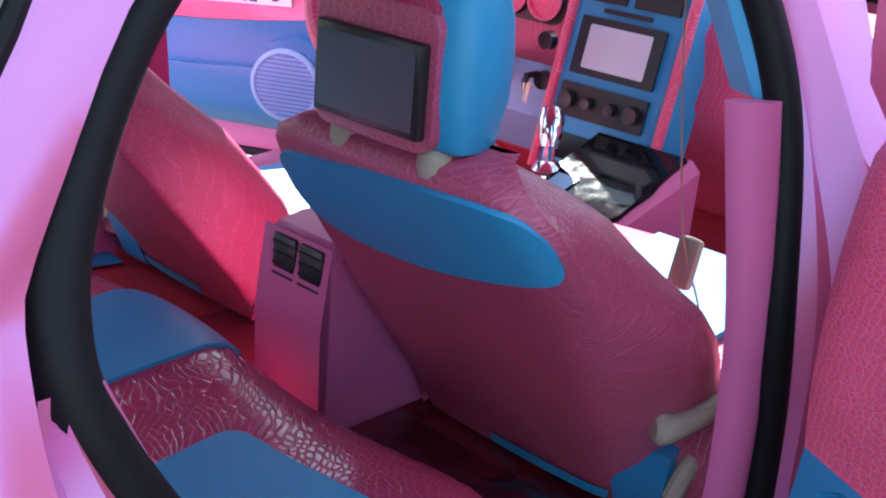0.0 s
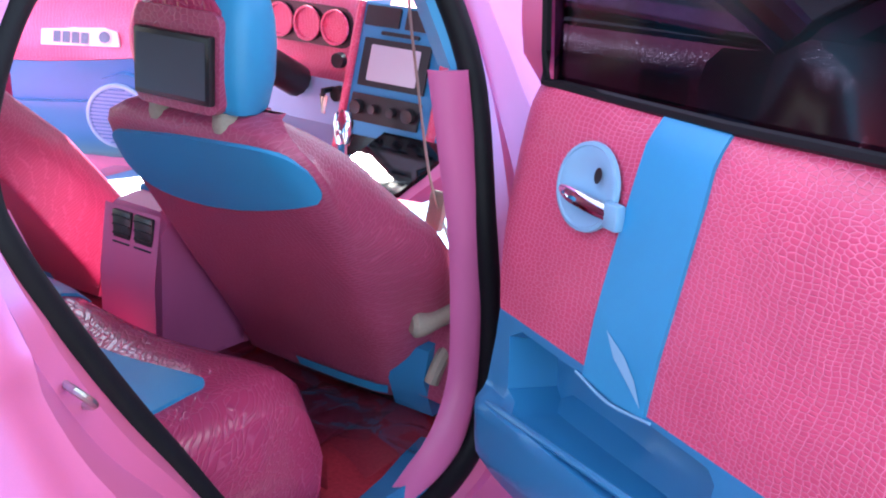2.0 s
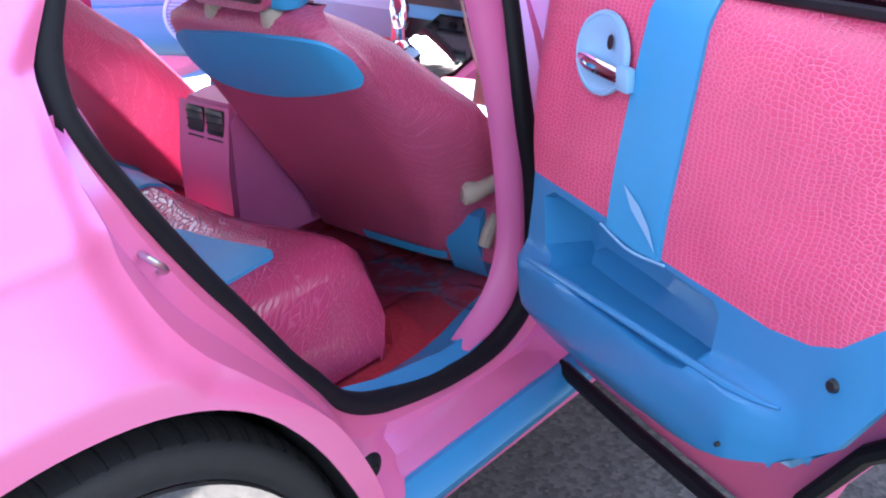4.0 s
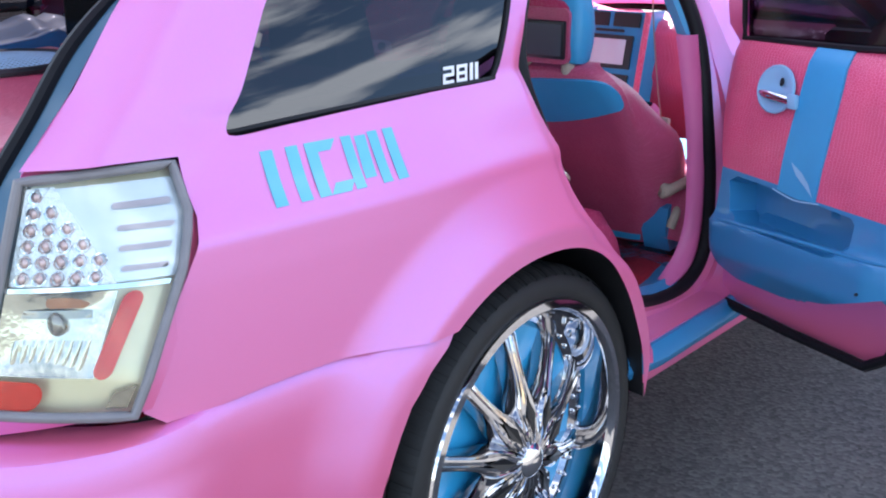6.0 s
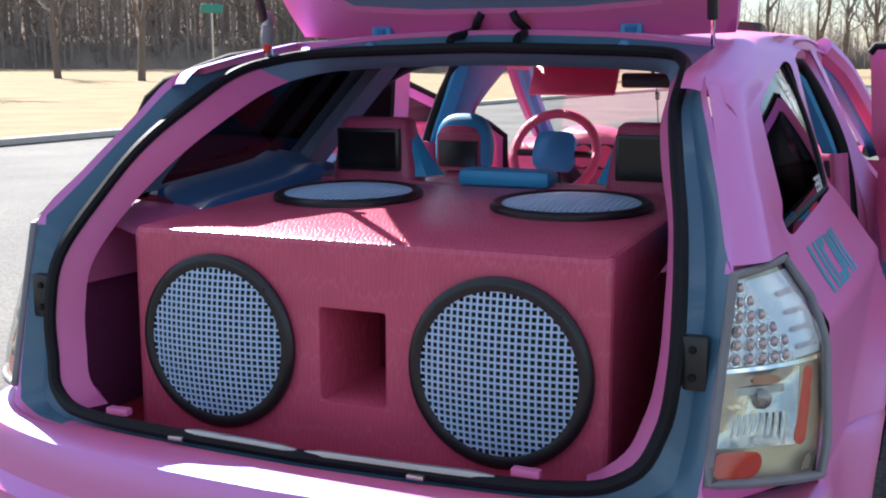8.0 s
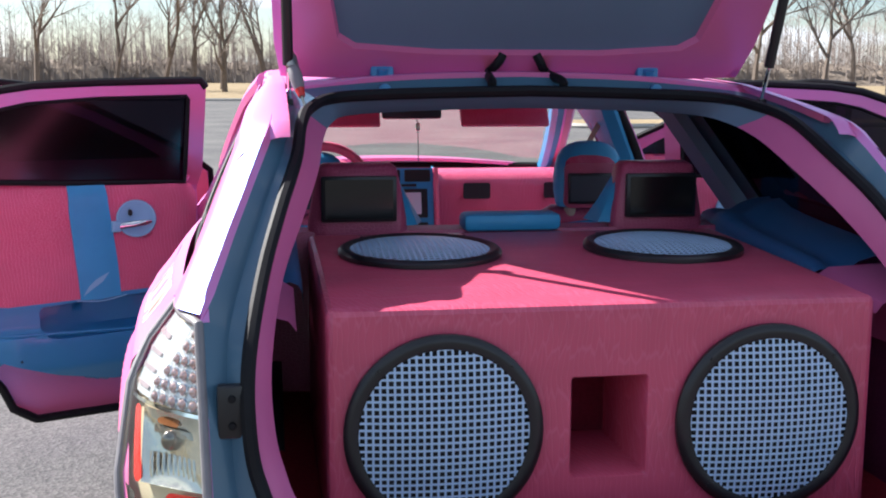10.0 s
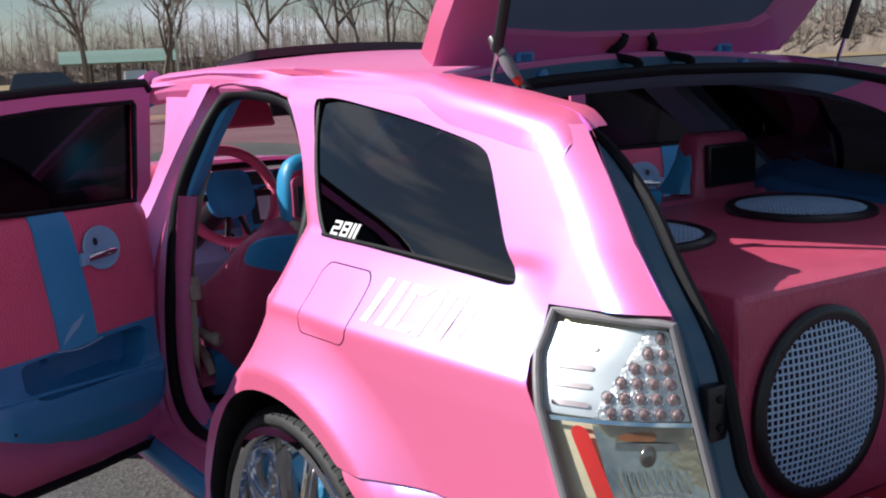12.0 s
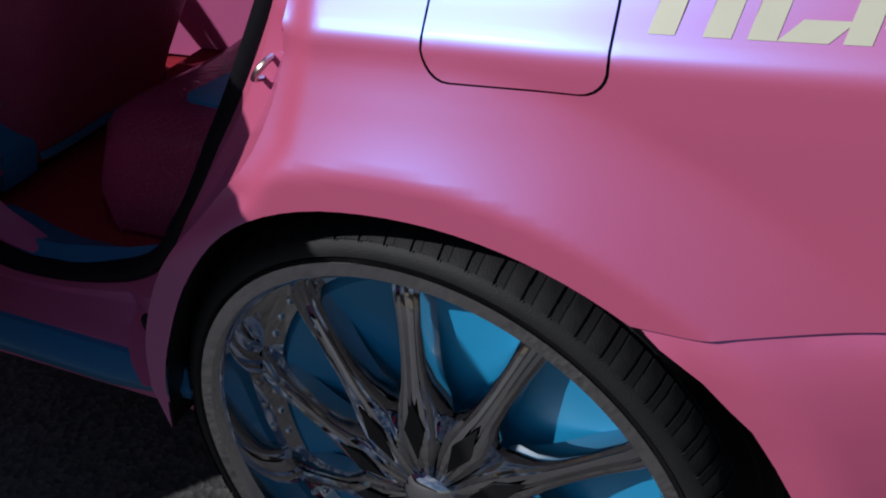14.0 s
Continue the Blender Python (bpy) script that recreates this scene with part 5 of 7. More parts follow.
# ---- wheels ----
def build_wheel(at, s, k_rim):
    """A very large chrome wheel on a thin tyre; s: the side its face looks to."""
    w = thing("wheel", "huge chrome ten-spoke wheel on a low-profile tyre", "wheel", at, "wheels of the car")
    X = lambda v: s * v
    R = 0.435
    ri = 0.394 * k_rim
    # tread: ribs round the tyre with narrow grooves between them
    prof = [(-0.27, 0.372), (-0.275, 0.405), (-0.25, R - 0.006), (-0.20, R), (-0.165, R), (-0.163, R - 0.007), (-0.153, R - 0.007), (-0.151, R), (-0.115, R), (-0.113, R - 0.007), (-0.103, R - 0.007), (-0.101, R),
            (-0.062, R - 0.001), (-0.060, R - 0.008), (-0.054, R - 0.008), (-0.052, R - 0.002), (-0.024, R - 0.008), (-0.007, R - 0.018), (0.0, R - 0.030), (0.0, ri * 0.5 + R * 0.5 - 0.016), (-0.004, ri + 0.003), (-0.012, ri - 0.002), (-0.04, ri - 0.012)]
    part("tyre", lathe([(X(a), r) for a, r in prof], "x", 96), TYRE, w, "thin black low-profile tyre", 50)
    bm = bmesh.new()
    for k in range(72):
        a = 2 * math.pi * k / 72
        rows = []
        for x, r, sh in ((-0.051, R - 0.0012, 0.0), (-0.024, R - 0.0066, 0.05), (-0.006, R - 0.0165, 0.10)):
            rows.append([Vector((X(x), math.cos(a + (q + sh) * 0.0873) * rr, math.sin(a + (q + sh) * 0.0873) * rr)) for q, rr in ((0.04, r - 0.004), (0.05, r + 0.0015), (0.30, r + 0.002), (0.33, r + 0.0012), (0.38, r + 0.0012), (0.41, r + 0.002), (0.93, r + 0.0015), (0.94, r - 0.004))])
        loft(rows, bm=bm)
    tagged(part("tread_block", bm, TYRE, w), "shoulder tread blocks", kind="stuff")
    rim = part("rim", lathe([(X(-0.030), 0.381), (X(-0.005), 0.394), (X(0.001), 0.391), (X(0.002), 0.372), (X(-0.004), 0.366), (X(-0.016), 0.362)], "x", 96), DARK_CHROME, w, "polished rim lip")
    part("barrel", lathe([(X(-0.016), 0.362), (X(-0.06), 0.356), (X(-0.10), 0.352), (X(-0.102), 0.318), (X(-0.16), 0.312)], "x", 96), DARK_CHROME, w, "deep stepped barrel")
    bm = bmesh.new()
    for k in range(50):
        a = 2 * math.pi * (k + 0.5) / 50
        bmesh.ops.create_uvsphere(bm, u_segments=8, v_segments=5, radius=0.0065, matrix=Matrix.Translation((X(-0.100), math.cos(a) * 0.335, math.sin(a) * 0.335)))
    tagged(part("rivet", bm, CHROME, rim), "ring of chrome rivets", kind="stuff")
    part("backing_disc", lathe([(X(-0.112), 0.318), (X(-0.096), 0.305), (X(-0.094), 0.03), (X(-0.094), 0.0)], "x", 64), DISC_BLUE, w, "bright blue disc behind the spokes")
    n = 10
    SP = ((0.350, 0.031, -0.094), (0.335, 0.029, -0.078), (0.30, 0.022, -0.062), (0.26, 0.0185, -0.052), (0.21, 0.018, -0.038), (0.175, 0.021, -0.028), (0.145, 0.029, -0.020), (0.115, 0.033, -0.012), (0.085, 0.027, -0.008), (0.055, 0.017, -0.006), (0.03, 0.009, -0.008))
    for k in range(n):
        a = 2 * math.pi * k / n - s * radians(-1.6 if s > 0 else -4.6)
        rows = []
        for r, hw, x in SP:
            rows.append([(X(x - 0.045), -hw * 1.18, r), (X(x - 0.012), -hw * 1.04, r), (X(x - 0.005), -hw * 0.92, r), (X(x - 0.010), -hw * 0.72, r), (X(x - 0.001), -hw * 0.58, r), (X(x), -hw * 0.30, r), (X(x - 0.006), -hw * 0.16, r),
                         (X(x - 0.006), hw * 0.16, r), (X(x), hw * 0.30, r), (X(x - 0.001), hw * 0.58, r), (X(x - 0.010), hw * 0.72, r), (X(x - 0.005), hw * 0.92, r), (X(x - 0.012), hw * 1.04, r), (X(x - 0.045), hw * 1.18, r)])
        bm = loft(rows)
        bm.transform(Matrix.Rotation(a, 4, "X"))
        sp = part("spoke", bm, DARK_CHROME, w, "" if k else "ridged chrome spoke", 25)
        own = bmesh.new()
        q = [(X(-0.024), 0, 0.160), (X(-0.0115), 0.0150, 0.118), (X(-0.005), 0, 0.072), (X(-0.0115), -0.0150, 0.118)]
        own.faces.new([own.verts.new(p) for p in (q if s > 0 else q[::-1])])
        r_ = bmesh.ops.extrude_face_region(own, geom=own.faces[:])
        bmesh.ops.translate(own, verts=[v for v in r_["geom"] if isinstance(v, bmesh.types.BMVert)], vec=(X(0.003), 0, 0))
        own.transform(Matrix.Rotation(a, 4, "X"))
        part("slot", own, BLACK, sp)
    part("hub_cap", lathe([(X(-0.03), 0.044), (X(-0.006), 0.042), (X(0.002), 0.034), (X(0.007), 0.020), (X(0.008), 0.0)], "x", 32), CHROME, w, "domed chrome hub cap")
    for q in w.children:
        if q.name.split(".")[0] not in ("tyre", "tread_block"):
            q.scale = (1, k_rim, k_rim)
    return w


for s in (1, -1):
    build_wheel((s * 0.905, 1.19, 0.435), s, 0.93 if s > 0 else 0.995)
    build_wheel((s * 0.905, 4.26, 0.435), s, 0.97)
    # dark wheel housing behind the arch
    hs = []
    for y, z in ARCH_FINE:
        hs.append([(s * (side_x(y, z) - 0.004), y, z), (s * (side_x(y, z) - 0.045), y, z + 0.004), (s * 0.58, y, z + 0.02)])
    part("wheel_housing", loft(hs), BLACK, car, "dark wheel housing liner")

# ---- front of the car, seen only through the windscreen and from afar ----
for s in (1, -1):
    fa = [(y + 3.05, z) for y, z in [(p[0] - 0.02, p[1]) for p in ARCH if p[0] > 0.0]]
    FENDER = [(3.40, 0.53)] + [(3.40, 1.05), (3.40, 1.18), (3.7, 1.20), (4.2, 1.17), (4.7, 1.10), (4.95, 1.0), (5.0, 0.75), (4.95, 0.45)] + [(4.29 + 0.45 * math.cos(t), 0.44 + 0.47 * math.sin(t)) for t in np.linspace(0, math.pi, 14)] + [(3.70, 0.44)]
    fx = lambda y, z, s=s: Vector((s * (interp(z, [0.4, 0.9, 1.1, 1.2], [0.88, 0.905, 0.88, 0.80]) - 0.10 * max(0, (y - 4.3) / 0.7) ** 2), y, z))
    thicken(part("front_wing", panel(FENDER, [], fx, 0.05, (s, 0, 0)), PAINT, car, "pink front wing"), 0.01)
bon = panel([(-0.80, 3.68), (0.80, 3.68), (0.80, 4.3), (0.74, 4.9), (0.4, 5.0), (-0.4, 5.0), (-0.74, 4.9), (-0.80, 4.3)], [],
            lambda x, y: Vector((x, y, interp(y, [3.68, 4.3, 4.8, 5.0], [1.19, 1.16, 1.10, 1.02]) + 0.05 * (1 - (x / 0.8) ** 2))), 0.1, (0, 0, 1))
thicken(part("bonnet", bon, PAINT, car, "pink bonnet"), 0.015)
nose = [[(x, 5.0 - 0.10 * (abs(x) / 0.78) ** 3 + o, z) for x in np.linspace(-0.78, 0.78, 15)] for o, z in ((0.0, 1.03), (0.03, 0.95), (0.05, 0.8), (0.06, 0.6), (0.03, 0.42))]
part("front_bumper", loft(nose), PAINT, car, "pink front bumper")
ws = [[(x, y - 0.10 * (x / 0.75) ** 2, z) for x in np.linspace(-w, w, 13)] for y, z, w in ((3.75, 1.20, 0.77), (3.42, 1.36, 0.71), (3.10, 1.50, 0.65), (2.83, 1.615, 0.575))]
wind = part("windscreen", loft(ws), CLEAR, car, "clear laminated windscreen")
wind.visible_shadow = False
part("screen_edge", tube([Vector(p) for p in ws[0]], 0.014, False, 6), RUBBER, wind)

# cabin floor and lower walls that close the shell
fl = panel([(-0.66, 0.10), (0.66, 0.10), (0.66, 1.62), (0.775, 1.70), (0.775, 3.5), (-0.775, 3.5), (-0.775, 1.70), (-0.66, 1.62)], [], lambda x, y: Vector((x, y, interp(y, [0.03, 1.25, 1.35, 3.0, 3.5], [0.79, 0.79, 0.60, 0.58, 0.72]))), 0.15, (0, 0, 1))
thicken(part("cabin_floor", fl, CARPET, car, "red carpeted cabin floor"), 0.02)
for s in (1, -1):
    cw = panel([(0.10, 0.78), (1.36, 0.78), (1.36, 1.24), (1.0, 1.24), (0.2, 1.20)], [], lambda y, z, s=s: Vector((s * interp(z, [0.84, 1.24], [0.66, 0.69]), y, z)), 0.1, (-s, 0, 0))
    part("cargo_side_trim", cw, CARGO_FELT, car, "dark purple cargo side lining")
    cu = panel([(0.13, 1.095), (0.56, 1.085), (0.56, 1.225), (0.2, 1.20), (0.13, 1.16)], [], lambda y, z, s=s: Vector((s * interp(z, [1.08, 1.24], [0.652, 0.672]), y, z)), 0.1, (-s, 0, 0))
    part("upper_side_trim", cu, PINK_PLASTIC, car, "pink upper cargo trim")
    wl_ = panel([(1.66, 0.60), (1.72, 0.60), (1.45, 0.98), (1.34, 1.22), (1.30, 1.22), (1.30, 0.93), (1.45, 0.88), (1.58, 0.75)], [], lambda y, z, s=s: Vector((s * 0.775, y, z)), 0.1, (-s, 0, 0))
    part("seat_side_trim", wl_, PINK_PLASTIC, car)
    # moulded blue shelf over the wheel: a rolled inner edge, a trough and a rising outer half
    sh = []
    for y, z0 in ((0.52, 1.222), (0.55, 1.236), (0.60, 1.243), (0.70, 1.250), (0.80, 1.256), (0.90, 1.264), (0.98, 1.272), (1.02, 1.284), (1.05, 1.289), (1.08, 1.276), (1.11, 1.287), (1.15, 1.28)):
        k = 1 - 0.6 * smooth((y - 0.95) / 0.1)
        sh.append([(s * 0.540, y, z0 - 0.065), (s * 0.541, y, z0 - 0.026), (s * 0.550, y, z0 - 0.007), (s * 0.566, y, z0), (s * 0.586, y, z0 - 0.004 * k), (s * 0.604, y, z0 - 0.012 * k), (s * 0.625, y, z0 - 0.004 * k), (s * 0.655, y, z0 + 0.016), (s * 0.69, y, z0 + 0.026), (s * 0.72, y, z0 + 0.028)])
    part("side_shelf", loft(sh), NAVY, car, "moulded blue shelf over the wheel well", 60)
    lip = [[(s * 0.56, y, 1.175 + 0.04 * k), (s * (0.575 + 0.01 * k), y, 1.195 + 0.035 * k), (s * (x + 0.06), y, 1.215 + 0.022 * k)] for y, k, x in ((0.28, 0, 0.585), (0.38, 0.3, 0.63), (0.52, 0.9, 0.70))]
    part("side_shelf", loft(lip), PINK_PLASTIC, car, "pink shelf corner piece")
# ---- loudspeaker box in the boot ----
boxt = thing("speaker_box", "large pink croc-vinyl subwoofer box with four round grilles", "loudspeaker", (0, 0.2, 0.795))
B0 = Vector((0, 0.2, 0.795))


def b3(x, y, z):
    return Vector((x, y, z)) - B0


W_ = 0.512
PORT = roundrect(-0.073, 0.903, 0.073, 1.094, 0.006)
front = panel(roundrect(-W_ + 0.012, 0.795, W_ - 0.012, 1.216, 0.0004), [PORT], lambda x, z: b3(x, 0.200, z), 0.06, (0, -1, 0))
part("front_panel", front, CROC_BOX, boxt, "croc-vinyl front baffle")
prof = [(0.0, 0.0), (0.006, 0.009), (0.012, 0.0125)]
sec = [(0.200, 1.216), (0.2035, 1.2245), (0.212, 1.228), (0.45, 1.236), (0.75, 1.245), (0.98, 1.25), (1.0, 1.24), (1.0, 0.795)]
rows = [[b3(x, y, z) for y, z in sec] for x in np.linspace(-W_ + 0.012, W_ - 0.012, 18)]
part("top_panel", loft(rows), CROC_BOX, boxt, "glossy croc-vinyl top of the box")
for s in (1, -1):
    side = [[b3(s * (W_ - 0.012), y, z), b3(s * (W_ - 0.0035), y, z - 0.0035), b3(s * W_, y, z - 0.012), b3(s * W_, y, 0.795)] for y, z in sec[2:7]]
    edge = [[b3(s * (W_ - 0.012), 0.2, z), b3(s * (W_ - 0.0035), 0.2035, z), b3(s * W_, 0.212, z)] for z in (0.795, 1.0, 1.1, 1.216)]
    edge += [[b3(s * (W_ - 0.012), 0.2035, 1.2245), b3(s * (W_ - 0.006), 0.206, 1.222), b3(s * (W_ - 0.0035), 0.212, 1.2245)], [b3(s * (W_ - 0.012), 0.212, 1.228)] * 3]
    bm = loft(side)
    loft(edge, bm=bm)
    part("side_panel", bm, CROC_BOX, boxt)
pin = [(x, z) for x, z in dense(PORT, 0.03)]
r0 = [b3(x, 0.200, z) for x, z in pin]
r1 = [b3(x * 0.96, 0.205, 0.998 + (z - 0.998) * 0.97) for x, z in pin]
r2 = [b3(x * 0.9, 0.45, 0.998 + (z - 0.998) * 0.92) for x, z in pin]
part("port", loft([r + [r[0]] for r in (r0, r1, r2)]), CROC_BOX, boxt, "square lined bass port")
part("port_back", panel([(x * 0.9, 0.998 + (z - 0.998) * 0.92) for x, z in pin], [], lambda x, z: b3(x, 0.448, z), 0.05, (0, -1, 0)), DARK_CARPET, boxt)


def build_grille(centre, normal, right, R=0.180):
    """A black ring, a dished lattice of square holes and the dark driver behind."""
    nrm, rt = Vector(normal), Vector(right)
    up = nrm.cross(rt)
    m = Matrix((rt, up, nrm)).transposed().to_4x4()
    m = Matrix.Translation(Vector(centre) - B0) @ m
    rin = R - 0.026
    bm = lathe([(0.002, R), (0.010, R), (0.016, R - 0.006), (0.018, R - 0.014), (0.014, rin), (0.004, rin - 0.004)], "z", 56)
    bm.transform(m)
    g = part("grille", bm, BLACK, boxt, "black ring with pale blue square-hole mesh")
    bm = bmesh.new()
    pitch = 0.0128
    N = int(rin / pitch)
    for k in range(-N, N + 1):
        q = k * pitch
        w = math.sqrt(max(0, rin ** 2 - q * q))
        for flip in (0, 1):
            pts = []
            for t in np.linspace(-w, w, 9):
                z = 0.012 + 0.014 * (1 - (t * t + q * q) / rin ** 2)
                pts.append((t, q, z) if flip else (q, t, z))
            hw, hh = 0.0020, 0.0010
            ra, rb2, rc, rd = [], [], [], []
            rows = []
            for p in pts:
                dx, dy = (0, hw) if flip else (hw, 0)
                rows.append([(p[0] - dx, p[1] - dy, p[2] - hh), (p[0] - dx, p[1] - dy, p[2] + hh), (p[0] + dx, p[1] + dy, p[2] + hh), (p[0] + dx, p[1] + dy, p[2] - hh)])
            loft(rows, True, bm)
    bm.transform(m)
    tagged(part("mesh", bm, GRILLE, g), "pale blue enamelled wire mesh", kind="stuff")
    bm = lathe([(0.004, rin), (0.0025, rin * 0.8), (0.0015, rin * 0.4), (0.0015, 0.0)], "z", 40)
    bm.transform(m)
    part("driver", bm, CONE, g, "black loudspeaker cone")
    for a in (45, 135, 225, 315):
        p = (math.cos(radians(a)) * (R - 0.012), math.sin(radians(a)) * (R - 0.012), 0.017)
        bm = bmesh.new()
        bmesh.ops.create_cone(bm, cap_ends=True, segments=10, radius1=0.004, radius2=0.003, depth=0.004, matrix=m @ Matrix.Translation(p))
        part("screw", bm, BLACK, g)


for s in (-1, 1):
    build_grille((s * 0.305, 0.198, 1.003), (0, -1, 0), (1, 0, 0), 0.180)
    build_grille((s * 0.278, 0.71, 1.244), (0, -0.035, 0.999), (1, 0, 0), 0.180)


# ---- seats ----
def build_front_seat(cx, s, shift=0.0, drop=0.0, head=1.0):
    """A reclined front seat; s: the side of the car. Its back faces the rear."""
    at = Vector((cx, 2.35 - shift, 0.60))
    st = thing("front_seat", "pink croc-vinyl front seat with blue bands and a headrest screen", "seat", at, "front seats")
    P = lambda x, y, z: Vector((cx + x, y - shift, z)) - at

    ZS = [0.63, 0.66, 0.72, 0.78, 0.85, 0.91, 0.96, 1.00, 1.04, 1.08, 1.12, 1.15, 1.172, 1.190, 1.202, 1.206]

    def yb(z):
        return interp(z, [0.63, 0.70, 0.90, 1.08, 1.17, 1.19, 1.202, 1.206], [2.255, 2.215, 2.06, 1.92, 1.86, 1.868, 1.89, 1.91])

    def ring(z):
        """One level of the backrest; x towards the door."""
        y = yb(z)
        th = interp(z, [0.63, 0.85, 1.0, 1.12, 1.17, 1.206], [0.75, 1.0, 0.95, 0.75, 0.55, 0.18])
        xi = interp(z, [0.63, 0.72, 0.85, 0.95, 1.05, 1.12, 1.15, 1.172, 1.19, 1.206], [-0.255, -0.255, -0.245, -0.235, -0.222, -0.214, -0.205, -0.185, -0.155, -0.12])
        xo = interp(z, [0.63, 0.72, 0.85, 0.95, 1.05, 1.12, 1.15, 1.172, 1.19, 1.206], [0.130, 0.150, 0.180, 0.198, 0.214, 0.222, 0.218, 0.20, 0.17, 0.13])
        bo = interp(z, [0.63, 0.75, 0.82, 0.87, 0.93, 0.985, 1.02, 1.05, 1.10, 1.15, 1.19, 1.206], [0.165, 0.198, 0.215, 0.232, 0.252, 0.256, 0.240, 0.220, 0.205, 0.185, 0.15, 0.10])
        bi = xi - interp(z, [0.63, 0.9, 1.0, 1.1, 1.2], [0.0, 0.02, 0.02, 0.0, 0.0])
        m = (xi + xo) * 0.5
        pts = [(m, y - 0.004), (m * 0.4 + xo * 0.6, y - 0.002), (xo - 0.030, y + 0.004), (xo, y + 0.028), (xo * 0.55 + bo * 0.45, y + 0.07 * th), (bo, y + 0.155 * th), (bo - 0.03, y + 0.225 * th), (m + 0.08, y + 0.20 * th),
               (m - 0.08, y + 0.20 * th), (bi + 0.03, y + 0.225 * th), (bi, y + 0.155 * th), (xi * 0.55 + bi * 0.45, y + 0.07 * th), (xi, y + 0.014), (xi + 0.016, y + 0.003), (m * 0.4 + xi * 0.6, y - 0.002)]
        return [(p.x, p.y) for p in spline([(a, b, 0) for a, b in pts], 3, True)]
    rows = [[P(s * x, y, z) for x, y in ring(z)] for z in ZS]
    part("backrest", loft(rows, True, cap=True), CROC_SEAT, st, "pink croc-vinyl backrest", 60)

    def back_y(x, z):
        r = ring(z)
        q = sorted([p for p in r[:10]] + [p for p in r[-9:]])
        return interp(x, [p[0] for p in q], [p[1] for p in q])

    band = [(-0.205, 1.118), (-0.18, 1.135), (-0.124, 1.143), (-0.03, 1.155), (0.066, 1.162), (0.147, 1.166), (0.19, 1.160), (0.213, 1.140), (0.218, 1.11), (0.210, 1.090), (0.19, 1.080), (0.10, 1.052), (0.0, 1.030),
            (-0.08, 1.022), (-0.16, 1.026), (-0.205, 1.050), (-0.213, 1.085)]
    band = [(p.x, p.y) for p in spline([(a, b, 0) for a, b in band], 3, True)]
    bb = panel(band, [], lambda x, z: P(s * x, back_y(x, z) - 0.007, z), 0.02, (0, -1, 0))
    thicken(part("back_band", bb, BLUE, st, "sky blue vinyl band"), 0.008)
    skirt = panel([(-0.10, 0.660), (0.0, 0.660), (0.115, 0.660), (0.108, 0.638), (0.0, 0.636), (-0.10, 0.638)], [], lambda x, z: P(s * x, back_y(x, z) - 0.006, z), 0.02, (0, -1, 0))
    part("back_skirt", skirt, BLUE, st, "blue strip along the foot of the backrest")
    cu = [[P(x, y, z + 0.012 * (1 - (x / 0.25) ** 2)) for x in np.linspace(-0.25, 0.25, 9)] for y, z in ((2.24, 0.66), (2.26, 0.80 - drop), (2.34, 0.835 - drop), (2.55, 0.845 - drop), (2.70, 0.855 - drop), (2.76, 0.83 - drop), (2.77, 0.66))]
    part("cushion", loft(cu), CROC_SEAT, st, "pink croc-vinyl seat cushion", 60)
    for q in (-1, 1):
        part("cushion_side", loft([[P(q * 0.25, y, 0.64), P(q * 0.262, y, 0.74 - drop * 0.6), P(q * 0.25, y, z + 0.002)] for y, z in ((2.24, 0.66), (2.26, 0.80 - drop), (2.55, 0.845 - drop), (2.76, 0.83 - drop))]), CROC_SEAT, st)
    bl = panel([(-0.14, 2.42), (0.14, 2.42), (0.14, 2.70), (-0.14, 2.70)], [], lambda x, y: P(x, y, interp(y, [2.34, 2.7], [0.855, 0.87]) - drop), 0.06, (0, 0, 1))
    thicken(part("cushion_inset", bl, BLUE, st, "sky blue seat inset"), 0.02)
    # headrest: wrapped block with a screen
    H = lambda x, y, z: P(x * head, 1.90 + (y - 1.90) * head, 1.195 + (z - 1.195) * head)
    rows, up = [], 0.010
    for z, w, y0, y1 in ((1.195, 0.110, 1.862, 1.935), (1.205, 0.114, 1.855, 1.95), (1.25, 0.121, 1.848, 1.960), (1.30, 0.122, 1.848, 1.962), (1.34, 0.118, 1.852, 1.960), (1.37, 0.109, 1.860, 1.955), (1.395, 0.094, 1.872, 1.946), (1.412, 0.072, 1.886, 1.936), (1.421, 0.045, 1.898, 1.926), (1.424, 0.018, 1.906, 1.918)):
        ring = []
        for k in range(24):
            a = 2 * math.pi * k / 24
            c, d = math.cos(a), math.sin(a)
            ring.append(H(math.copysign(abs(c) ** 0.55, c) * w, (y0 + y1) / 2 + math.copysign(abs(d) ** 0.55, d) * (y1 - y0) / 2, z + up))
        rows.append(ring)
    hr = part("headrest", loft(rows, True, cap=True), BLUE, st, "blue headrest wrapped at the back in croc vinyl", 60)
    back = panel(roundrect(-0.100, 1.194, 0.090, 1.350, 0.022), [], lambda x, z: H(x, 1.848 + 0.02 * max(0, (z - 1.34) / 0.04) ** 2 - 0.007 + 0.004 * (x / 0.1) ** 2, z + up), 0.03, (0, -1, 0))
    thicken(part("headrest_back", back, CROC_SEAT, hr, "croc-vinyl headrest back"), 0.018)
